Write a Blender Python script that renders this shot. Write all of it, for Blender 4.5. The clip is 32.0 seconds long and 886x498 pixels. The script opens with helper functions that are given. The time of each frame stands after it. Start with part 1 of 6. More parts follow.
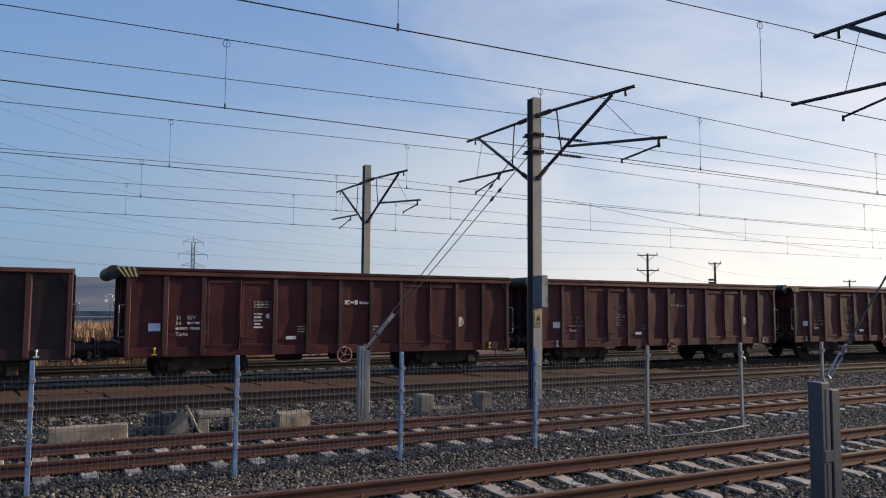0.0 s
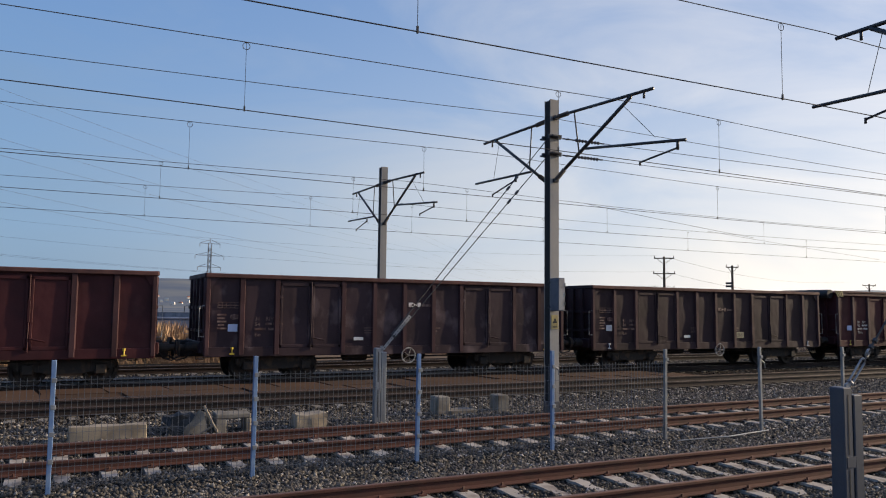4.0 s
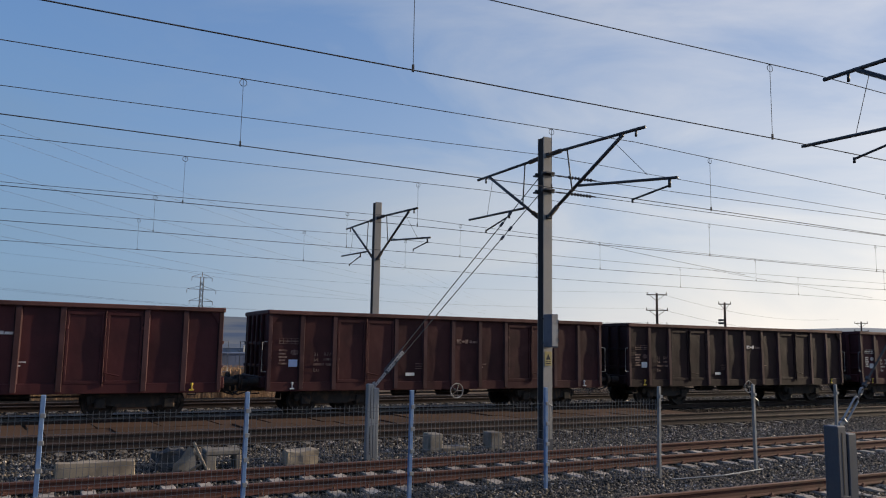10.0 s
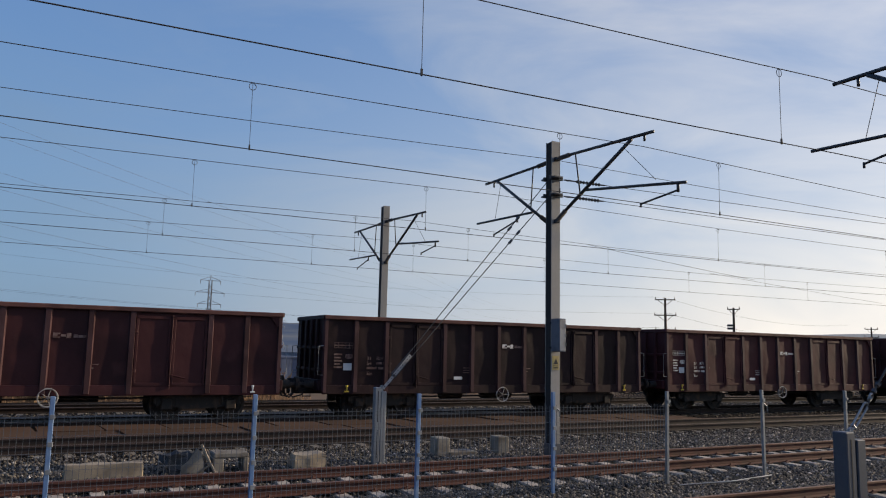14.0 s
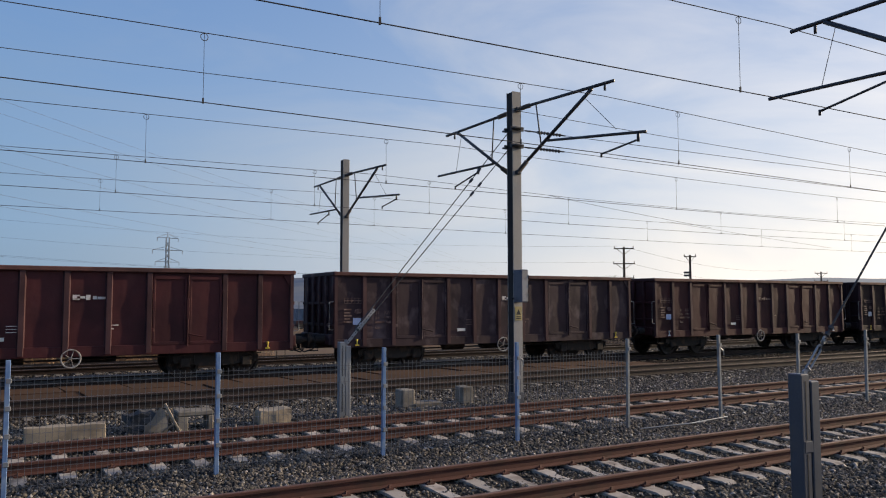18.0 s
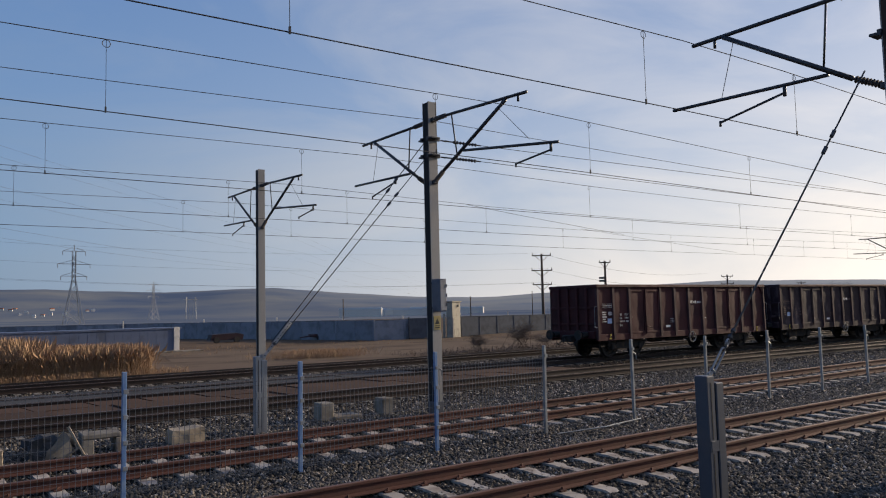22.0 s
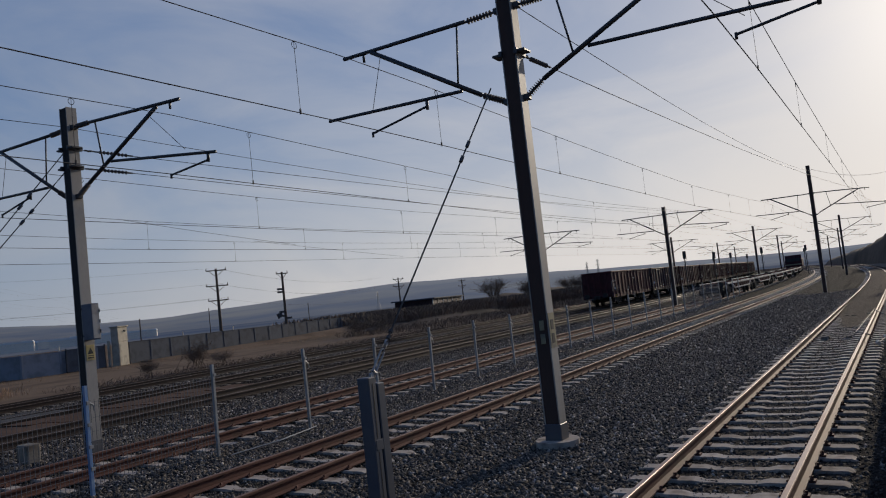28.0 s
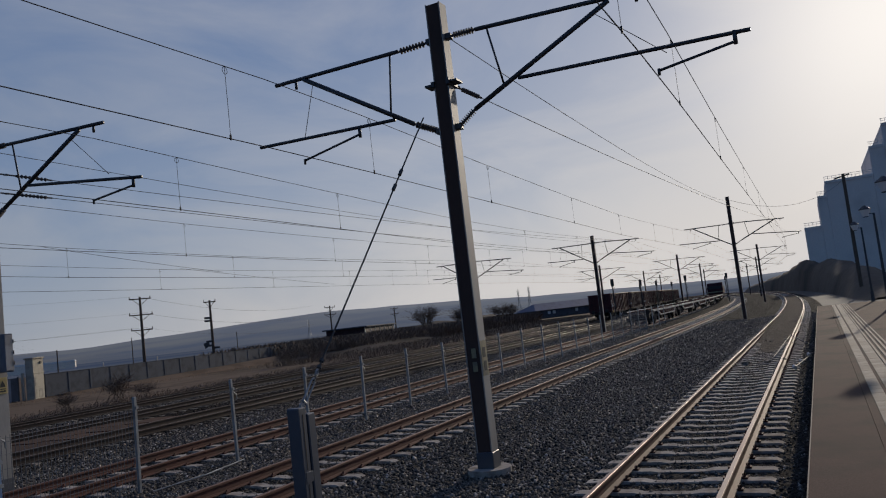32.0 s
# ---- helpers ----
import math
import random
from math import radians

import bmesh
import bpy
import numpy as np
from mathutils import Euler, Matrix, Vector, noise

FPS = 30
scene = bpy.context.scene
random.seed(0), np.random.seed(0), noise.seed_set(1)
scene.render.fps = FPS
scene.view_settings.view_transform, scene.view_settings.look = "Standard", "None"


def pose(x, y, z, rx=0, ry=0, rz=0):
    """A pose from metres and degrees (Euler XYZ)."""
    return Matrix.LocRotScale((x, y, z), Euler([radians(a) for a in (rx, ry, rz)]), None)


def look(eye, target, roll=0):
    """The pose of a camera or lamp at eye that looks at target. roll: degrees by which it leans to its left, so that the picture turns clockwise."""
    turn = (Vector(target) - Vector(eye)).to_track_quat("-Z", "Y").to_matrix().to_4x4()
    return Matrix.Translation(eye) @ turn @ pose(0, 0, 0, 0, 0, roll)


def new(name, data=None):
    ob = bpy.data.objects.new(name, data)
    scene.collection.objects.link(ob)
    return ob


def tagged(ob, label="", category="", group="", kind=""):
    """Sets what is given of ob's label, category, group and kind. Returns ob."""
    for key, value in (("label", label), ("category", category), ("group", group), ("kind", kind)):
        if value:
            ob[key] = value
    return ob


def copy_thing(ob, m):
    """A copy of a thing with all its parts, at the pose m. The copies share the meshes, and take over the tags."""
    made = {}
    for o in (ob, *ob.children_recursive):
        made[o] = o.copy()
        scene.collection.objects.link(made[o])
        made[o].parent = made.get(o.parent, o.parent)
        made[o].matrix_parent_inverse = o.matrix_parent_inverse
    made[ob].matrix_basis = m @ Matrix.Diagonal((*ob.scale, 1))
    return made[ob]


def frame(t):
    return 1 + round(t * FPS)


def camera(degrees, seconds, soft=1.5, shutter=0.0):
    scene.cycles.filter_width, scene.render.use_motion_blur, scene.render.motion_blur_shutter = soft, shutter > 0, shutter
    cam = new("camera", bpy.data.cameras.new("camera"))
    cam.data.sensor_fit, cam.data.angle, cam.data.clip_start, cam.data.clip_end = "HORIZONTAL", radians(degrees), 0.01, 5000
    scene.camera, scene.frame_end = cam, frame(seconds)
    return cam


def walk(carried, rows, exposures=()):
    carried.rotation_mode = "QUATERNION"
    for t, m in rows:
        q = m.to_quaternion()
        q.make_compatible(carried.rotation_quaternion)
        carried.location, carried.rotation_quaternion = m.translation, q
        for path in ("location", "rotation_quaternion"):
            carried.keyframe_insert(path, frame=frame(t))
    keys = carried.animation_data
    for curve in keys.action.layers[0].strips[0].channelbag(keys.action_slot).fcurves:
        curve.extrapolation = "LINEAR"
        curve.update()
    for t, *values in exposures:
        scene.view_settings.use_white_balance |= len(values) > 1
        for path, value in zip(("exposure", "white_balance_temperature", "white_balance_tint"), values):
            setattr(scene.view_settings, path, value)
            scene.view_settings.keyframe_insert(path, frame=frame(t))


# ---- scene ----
cam = camera(60.3, 32.0, soft=1.1)
PATH = [
    (0, -0.005, -0.002, 2.217, 94.41, -0.38, -27.36),
    (0.5, -0.005, 0.018, 2.215, 94.43, -0.25, -27.37),
    (1, -0.010, 0.019, 2.219, 94.40, -0.21, -27.27),
    (1.5, -0.020, 0.022, 2.224, 94.38, -0.25, -27.12),
    (2, -0.022, 0.027, 2.215, 94.42, -0.36, -26.91),
    (2.5, -0.034, 0.011, 2.217, 94.42, -0.45, -26.75),
    (3, -0.033, 0.010, 2.223, 94.39, -0.65, -26.53),
    (3.5, -0.040, 0.012, 2.214, 94.49, -0.69, -26.37),
    (5.5, -0.050, 0.025, 2.220, 94.71, -0.85, -25.98),
    (6, -0.057, 0.001, 2.220, 94.97, -1.04, -26.09),
    (6.5, -0.051, -0.002, 2.215, 95.30, -1.05, -26.27),
    (7, -0.046, -0.001, 2.215, 95.50, -1.04, -26.41),
    (7.5, -0.048, -0.006, 2.222, 95.82, -1.01, -26.68),
    (8, -0.046, -0.014, 2.222, 96.29, -0.99, -26.93),
    (8.5, -0.050, -0.011, 2.217, 96.76, -1.01, -26.93),
    (9, -0.051, -0.005, 2.218, 96.95, -1.02, -26.90),
    (9.5, -0.055, -0.004, 2.212, 97.11, -0.96, -26.85),
    (10, -0.066, 0.000, 2.220, 97.22, -0.97, -26.81),
    (10.5, -0.069, -0.019, 2.220, 97.56, -1.04, -26.77),
    (11, -0.076, -0.012, 2.222, 97.86, -1.07, -26.74),
    (11.5, -0.064, 0.002, 2.220, 98.16, -1.13, -26.62),
    (12, -0.062, 0.008, 2.217, 98.11, -1.16, -26.41),
    (12.5, -0.075, 0.004, 2.216, 98.04, -1.17, -26.26),
    (13, -0.078, 0.012, 2.211, 97.97, -1.20, -26.21),
    (13.5, -0.080, 0.017, 2.211, 97.80, -1.23, -26.24),
    (14, -0.072, -0.013, 2.215, 97.51, -1.25, -26.25),
    (14.5, -0.062, -0.012, 2.221, 97.43, -0.98, -26.36),
    (16.5, -0.070, 0.061, 2.229, 95.67, -0.26, -28.06),
    (17, -0.063, 0.059, 2.236, 95.03, -0.22, -28.40),
    (17.5, -0.065, 0.047, 2.231, 94.65, 0.07, -28.70),
    (18, -0.061, 0.062, 2.229, 93.99, 0.06, -29.06),
    (18.5, -0.045, 0.057, 2.240, 93.78, 0.08, -29.48),
    (19, -0.064, 0.025, 2.242, 93.78, 0.19, -30.16),
    (19.5, -0.057, 0.026, 2.250, 93.96, 0.39, -30.45),
    (20, -0.056, 0.032, 2.246, 94.14, 0.63, -30.41),
    (20.5, -0.055, 0.046, 2.250, 94.47, 0.71, -30.30),
    (21, -0.036, 0.047, 2.242, 94.61, 0.74, -30.36),
    (21.5, -0.018, 0.042, 2.253, 94.61, 0.86, -31.39),
    (22, 0.018, 0.056, 2.259, 94.58, 1.34, -34.93),
    (22.5, 0.040, 0.034, 2.265, 94.56, 2.00, -38.00),
    (23, 0.105, 0.051, 2.264, 94.53, 2.60, -41.68),
    (23.5, 0.144, 0.046, 2.272, 94.54, 2.89, -44.65),
    (24, 0.177, 0.034, 2.261, 94.52, 3.24, -48.62),
    (24.5, 0.211, 0.032, 2.257, 94.46, 3.66, -52.12),
    (25, 0.252, 0.047, 2.261, 94.10, 4.20, -55.97),
    (25.5, 0.291, 0.068, 2.266, 93.98, 4.26, -57.81),
    (26, 0.260, 0.039, 2.267, 93.86, 4.39, -59.20),
    (26.5, 0.273, 0.014, 2.255, 93.84, 4.62, -59.18),
    (28.5, 0.312, -0.023, 2.250, 93.85, 6.62, -58.51),
    (29, 0.313, -0.030, 2.255, 93.94, 6.64, -58.80),
    (29.5, 0.304, -0.030, 2.263, 94.03, 6.71, -59.57),
    (30, 0.309, -0.024, 2.272, 94.34, 6.88, -60.40),
    (30.5, 0.290, -0.019, 2.260, 94.72, 6.98, -61.32),
    (31, 0.285, -0.025, 2.254, 95.17, 6.98, -62.00),
    (31.5, 0.297, -0.019, 2.254, 95.40, 6.69, -62.60),
    (32, 0.306, -0.019, 2.252, 95.34, 6.58, -63.59),
]
walk(cam, [(t, pose(x, y, z, rx, ry, rz)) for t, x, y, z, rx, ry, rz in PATH],
     [(0, 0.34, 7550, 10), (5, 0.34, 7500, 10), (9, 0.18, 7400, 9), (12.5, 0.10, 7300, 9), (17, 0.3, 7550, 10), (20.5, 0.3, 7500, 11), (21.5, 0.12, 7350, 11), (23, -0.15, 7150, 11), (24.5, -0.40, 6850, 11), (26, -0.57, 6750, 10), (28.5, -0.66, 6650, 10), (32, -0.82, 6550, 10)])


# ---- world and sun ----
SUN_ELEVATION, SUN_AZIMUTH = radians(16.5), radians(-7.5)   # azimuth from +x towards +y
SUN_WAY = Vector((math.cos(SUN_ELEVATION) * math.cos(SUN_AZIMUTH), math.cos(SUN_ELEVATION) * math.sin(SUN_AZIMUTH), math.sin(SUN_ELEVATION)))
world = bpy.data.worlds.new("world")
scene.world = world
world.use_nodes = True
wn, wl = world.node_tree.nodes, world.node_tree.links
sky = wn.new("ShaderNodeTexSky")
sky.sky_type, sky.sun_disc = "NISHITA", False
sky.sun_elevation, sky.sun_rotation = SUN_ELEVATION, radians(90) - SUN_AZIMUTH
sky.air_density, sky.dust_density, sky.ozone_density = 1.0, 1.2, 2.0
# thin, torn cirrus over the blue, and haze that whitens towards the horizon and the sun


def maths(op, a, b=0.0, clamp=False):
    n = wn.new("ShaderNodeMath")
    n.operation, n.use_clamp = op, clamp
    for i, v in enumerate((a, b)):
        if isinstance(v, (int, float)):
            n.inputs[i].default_value = v
        else:
            wl.new(v, n.inputs[i])
    return n.outputs[0]


def blend(fac, a, b):
    n = wn.new("ShaderNodeMixRGB")
    for i, v in enumerate((fac, a, b)):
        if isinstance(v, tuple):
            n.inputs[i].default_value = v
        elif isinstance(v, (int, float)):
            n.inputs[i].default_value = v
        else:
            wl.new(v, n.inputs[i])
    return n.outputs[0]


coord, stretch, cirrus = wn.new("ShaderNodeTexCoord"), wn.new("ShaderNodeMapping"), wn.new("ShaderNodeTexNoise")
stretch.inputs["Scale"].default_value, stretch.inputs["Rotation"].default_value = (1.5, 2.2, 5.0), (0.25, 0.35, 0.5)
for key, value in (("Scale", 1.5), ("Detail", 7.0), ("Roughness", 0.55), ("Distortion", 0.7)):
    cirrus.inputs[key].default_value = value
sep, toward = wn.new("ShaderNodeSeparateXYZ"), wn.new("ShaderNodeVectorMath")
toward.operation = "DOT_PRODUCT"
toward.inputs[1].default_value = SUN_WAY
wl.new(coord.outputs["Generated"], stretch.inputs["Vector"])
wl.new(stretch.outputs["Vector"], cirrus.inputs["Vector"])
wl.new(coord.outputs["Generated"], sep.inputs["Vector"])
wl.new(coord.outputs["Generated"], toward.inputs[0])
up = maths("MAXIMUM", sep.outputs["Z"], 0.0)
low = maths("POWER", maths("SUBTRACT", 1.0, up, True), 5.5)                 # 1 at the horizon
sunward = maths("MAXIMUM", toward.outputs["Value"], 0.0)
wide, glow = maths("POWER", maths("ADD", maths("MULTIPLY", toward.outputs["Value"], 0.95), 0.14, True), 1.3), maths("POWER", sunward, 16.0)
core = maths("POWER", sunward, 80.0)
veil = maths("MULTIPLY", maths("SUBTRACT", cirrus.outputs["Fac"], 0.40, True), 2.2, True)
blue = blend(up, (1.2, 2.75, 5.7, 1), (0.2, 0.95, 3.9, 1))                  # pale below, deeper overhead
tint = wn.new("ShaderNodeMixRGB")
tint.inputs[0].default_value = 0.7
wl.new(sky.outputs["Color"], tint.inputs[1])
wl.new(blue, tint.inputs[2])
haze = blend(wide, (1.4, 2.2, 3.3, 1), (9.3, 8.95, 8.75, 1))
mist = maths("MULTIPLY", low, 0.8)
mist = maths("ADD", mist, maths("MULTIPLY", veil, maths("ADD", 0.40, maths("MULTIPLY", wide, 0.10))), True)
mist = maths("ADD", mist, maths("ADD", maths("MULTIPLY", glow, 0.22), maths("MULTIPLY", wide, 0.12)), True)
first = blend(mist, tint.outputs[0], haze)
full = blend(maths("MULTIPLY", core, 0.75, True), first, (15.0, 14.3, 13.5, 1))
back = wn["Background"]
back.inputs["Strength"].default_value = 0.125
wl.new(full, back.inputs["Color"])

sun = new("sun", bpy.data.lights.new("sun", "SUN"))
sun.data.energy, sun.data.angle, sun.data.color = 4.3, radians(0.8), (1.0, 0.88, 0.72)
sun.matrix_basis = look(SUN_WAY * 100, (0, 0, 0))

# ---- materials ----


def material(name, colour, rough=0.8, metal=0.0, var=0.25, scale=6.0, fine=60.0, bump=0.15, depth=0.01, second=None, amount=0.4, per_object=0.0, stretch=(1, 1, 1), spec=0.4):
    """A surface with two scales of variation, a second colour in patches (rust, dirt, wear) and a fine relief."""
    m = bpy.data.materials.new(name)
    m.use_nodes = True
    n, k = m.node_tree.nodes, m.node_tree.links
    b = n["Principled BSDF"]
    b.inputs["Roughness"].default_value, b.inputs["Metallic"].default_value = rough, metal
    b.inputs["Specular IOR Level"].default_value = spec
    tc, mp = n.new("ShaderNodeTexCoord"), n.new("ShaderNodeMapping")
    mp.inputs["Scale"].default_value = stretch
    k.new(tc.outputs["Object"], mp.inputs["Vector"])
    if per_object:
        info = n.new("ShaderNodeObjectInfo")
        shift = n.new("ShaderNodeVectorMath")
        shift.operation = "MULTIPLY"
        shift.inputs[1].default_value = (37.0, 19.0, 53.0)
        k.new(info.outputs["Random"], shift.inputs[0])
        k.new(shift.outputs["Vector"], mp.inputs["Location"])
    big, small = n.new("ShaderNodeTexNoise"), n.new("ShaderNodeTexNoise")
    for t, s, d in ((big, scale, 5.0), (small, fine, 3.0)):
        t.inputs["Scale"].default_value, t.inputs["Detail"].default_value = s, d
        k.new(mp.outputs["Vector"], t.inputs["Vector"])
    mix = n.new("ShaderNodeMixRGB")
    mix.inputs[1].default_value = (*[c * (1 - var) for c in colour], 1)
    mix.inputs[2].default_value = (*[min(1, c * (1 + var)) for c in colour], 1)
    k.new(small.outputs["Fac"], mix.inputs[0])
    out = mix
    if second:
        ramp = n.new("ShaderNodeValToRGB")
        ramp.color_ramp.elements[0].position, ramp.color_ramp.elements[1].position = 0.62 - amount * 0.35, 0.78 - amount * 0.3
        k.new(big.outputs["Fac"], ramp.inputs["Fac"])
        out = n.new("ShaderNodeMixRGB")
        out.inputs[2].default_value = (*second, 1)
        k.new(ramp.outputs["Color"], out.inputs[0])
        k.new(mix.outputs["Color"], out.inputs[1])
    else:
        out = n.new("ShaderNodeMixRGB")
        out.blend_type = "MULTIPLY"
        out.inputs[0].default_value = min(1.0, var * 1.6)
        k.new(mix.outputs["Color"], out.inputs[1])
        k.new(big.outputs["Fac"], out.inputs[2])
    if per_object:
        hsv = n.new("ShaderNodeHueSaturation")
        rng = n.new("ShaderNodeMapRange")
        rng.inputs["To Min"].default_value, rng.inputs["To Max"].default_value = 1 - per_object, 1 + per_object
        k.new(info.outputs["Random"], rng.inputs["Value"])
        k.new(rng.outputs["Result"], hsv.inputs["Value"])
        k.new(out.outputs["Color"], hsv.inputs["Color"])
        out = hsv
    k.new(out.outputs["Color"], b.inputs["Base Color"])
    if bump:
        bp = n.new("ShaderNodeBump")
        bp.inputs["Strength"].default_value, bp.inputs["Distance"].default_value = bump, depth
        k.new(small.outputs["Fac"], bp.inputs["Height"])
        k.new(bp.outputs["Normal"], b.inputs["Normal"])
    return m


def stones_material(name, low, high, scale, dust, depth=0.03):
    """Crushed stone: cells of differing grey with dark gaps between them, patches of dust."""
    m = bpy.data.materials.new(name)
    m.use_nodes = True
    n, k = m.node_tree.nodes, m.node_tree.links
    b = n["Principled BSDF"]
    b.inputs["Roughness"].default_value, b.inputs["Specular IOR Level"].default_value = 0.95, 0.02
    tc = n.new("ShaderNodeTexCoord")
    cell, edge, big = n.new("ShaderNodeTexVoronoi"), n.new("ShaderNodeTexVoronoi"), n.new("ShaderNodeTexNoise")
    edge.feature = "DISTANCE_TO_EDGE"
    for t in (cell, edge):
        t.inputs["Scale"].default_value = scale
        k.new(tc.outputs["Object"], t.inputs["Vector"])
    big.inputs["Scale"].default_value, big.inputs["Detail"].default_value = 0.35, 6.0
    k.new(tc.outputs["Object"], big.inputs["Vector"])
    grey = n.new("ShaderNodeMixRGB")
    grey.inputs[1].default_value, grey.inputs[2].default_value = (*low, 1), (*high, 1)
    sep = n.new("ShaderNodeSeparateColor")
    k.new(cell.outputs["Color"], sep.inputs["Color"])
    k.new(sep.outputs["Red"], grey.inputs[0])
    dirt = n.new("ShaderNodeMixRGB")
    dirt.inputs[2].default_value = (*dust, 1)
    ramp = n.new("ShaderNodeValToRGB")
    ramp.color_ramp.elements[0].position, ramp.color_ramp.elements[1].position = 0.5, 0.72
    ramp.color_ramp.elements[1].color = (0.7, 0.7, 0.7, 1)
    k.new(big.outputs["Fac"], ramp.inputs["Fac"])
    k.new(ramp.outputs["Color"], dirt.inputs[0])
    k.new(grey.outputs["Color"], dirt.inputs[1])
    k.new(dirt.outputs["Color"], b.inputs["Base Color"])
    bp = n.new("ShaderNodeBump")
    bp.inputs["Strength"].default_value, bp.inputs["Distance"].default_value = 0.9, depth
    k.new(edge.outputs["Distance"], bp.inputs["Height"])
    k.new(bp.outputs["Normal"], b.inputs["Normal"])
    return m


FILL = stones_material("gravel_fill", (0.035, 0.028, 0.023), (0.17, 0.138, 0.108), 24.0, (0.12, 0.095, 0.073), 0.03)
BALLAST = stones_material("ballast", (0.014, 0.0125, 0.0115), (0.058, 0.053, 0.048), 17.0, (0.030, 0.026, 0.022), 0.05)
STONE_MIX = bpy.data.materials.new("mixed_stones")
STONE_MIX.use_nodes = True
mn, mk = STONE_MIX.node_tree.nodes, STONE_MIX.node_tree.links
mb, mg, mr, mx = mn["Principled BSDF"], mn.new("ShaderNodeNewGeometry"), mn.new("ShaderNodeValToRGB"), mn.new("ShaderNodeTexNoise")
mb.inputs["Roughness"].default_value, mb.inputs["Specular IOR Level"].default_value = 0.85, 0.15
mr.color_ramp.elements[0].color, mr.color_ramp.elements[1].color = (0.034, 0.031, 0.028, 1), (0.46, 0.415, 0.365, 1)
mid = mr.color_ramp.elements.new(0.55)
mid.color = (0.122, 0.106, 0.090, 1)
tan = mr.color_ramp.elements.new(0.88)
tan.color = (0.155, 0.13, 0.104, 1)
mk.new(mg.outputs["Random Per Island"], mr.inputs["Fac"])
mk.new(mr.outputs["Color"], mb.inputs["Base Color"])
YARD_STONES = STONE_MIX.copy()
YARD_STONES.name = "oily_stones"
for at, tone in zip(YARD_STONES.node_tree.nodes["Color Ramp"].color_ramp.elements, ((0.018, 0.0145, 0.012), (0.052, 0.042, 0.034), (0.075, 0.058, 0.045), (0.22, 0.185, 0.15))):
    at.color = (*tone, 1)
OLD_BALLAST = stones_material("old_ballast", (0.008, 0.007, 0.006), (0.036, 0.029, 0.024), 15.0, (0.022, 0.015, 0.011), 0.05)
YARD_RUST = material("sooty_rail", (0.034, 0.022, 0.018), 0.75, 0.2, 0.35, 3, 50, 0.2, 0.004, (0.02, 0.015, 0.013), 0.4)
RUST = material("rusty_rail", (0.095, 0.038, 0.028), 0.75, 0.2, 0.35, 3, 50, 0.2, 0.004, (0.07, 0.033, 0.024), 0.4)
RAIL_HEAD = material("polished_rail_head", (0.30, 0.24, 0.215), 0.48, 0.8, 0.2, 2, 40, 0.05, 0.001, (0.22, 0.145, 0.12), 0.35, stretch=(0.2, 1, 1))
YARD_HEAD = material("dark_rail_head", (0.15, 0.10, 0.08), 0.5, 0.5, 0.25, 2, 40, 0.08, 0.002, (0.09, 0.055, 0.04), 0.5, stretch=(0.2, 1, 1))
DULL_HEAD = material("dull_rail_head", (0.155, 0.085, 0.066), 0.65, 0.4, 0.25, 2, 40, 0.08, 0.002, (0.11, 0.058, 0.046), 0.5, stretch=(0.2, 1, 1))
CONCRETE = material("sleeper_concrete", (0.395, 0.345, 0.295), 0.9, 0, 0.18, 4, 45, 0.3, 0.004, (0.22, 0.18, 0.15), 0.4, per_object=0.15, spec=0.08)
YARD_CONCRETE = material("oily_sleeper_concrete", (0.22, 0.195, 0.165), 0.92, 0, 0.25, 2.5, 30, 0.5, 0.01, (0.15, 0.125, 0.10), 0.5, per_object=0.1, spec=0.08)
OLD_CONCRETE = material("old_concrete", (0.24, 0.215, 0.18), 0.92, 0, 0.25, 2.5, 30, 0.5, 0.01, (0.14, 0.115, 0.09), 0.5, per_object=0.1, spec=0.08)
SLAB = material("crossing_slab", (0.088, 0.051, 0.034), 0.92, 0, 0.28, 0.9, 22, 0.4, 0.01, (0.078, 0.05, 0.036), 0.45, per_object=0.16, spec=0.08)
GREY_SLAB = material("grey_crossing_slab", (0.062, 0.06, 0.059), 0.9, 0, 0.25, 0.8, 18, 0.4, 0.01, (0.055, 0.052, 0.05), 0.45, per_object=0.18, spec=0.08)
GALV = material("galvanised_steel", (0.29, 0.30, 0.31), 0.5, 0.55, 0.12, 3, 60, 0.08, 0.002, (0.20, 0.205, 0.21), 0.4)
POST_STEEL = material("dark_anchor_steel", (0.075, 0.083, 0.103), 0.5, 0.3, 0.14, 1.5, 50, 0.1, 0.003, (0.10, 0.10, 0.105), 0.4)
DARK_GREY = material("dark_grey", (0.045, 0.045, 0.047), 0.9, 0, 0.2, 0.3, 30, 0.3, 0.01, (0.06, 0.057, 0.053), 0.4)
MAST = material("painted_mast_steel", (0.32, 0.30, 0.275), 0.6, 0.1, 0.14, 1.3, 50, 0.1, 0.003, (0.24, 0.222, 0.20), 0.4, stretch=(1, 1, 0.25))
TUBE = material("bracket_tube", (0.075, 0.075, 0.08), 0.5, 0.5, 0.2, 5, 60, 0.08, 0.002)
# Mast steels for the sides turned from the sun: shade put into the colour.
MAST_SHADED = material("shaded_mast_steel", (0.075, 0.066, 0.064), 0.6, 0.2, 0.2, 1.3, 50, 0.1, 0.003, (0.085, 0.07, 0.06), 0.4, stretch=(1, 1, 0.25))
SHADED_BLACK = material("shaded_black_mast_side", (0.030, 0.027, 0.027), 0.75, 0.0, 0.2, 1.3, 50, 0.1, 0.003, (0.045, 0.038, 0.035), 0.4, stretch=(1, 1, 0.25), spec=0.2)
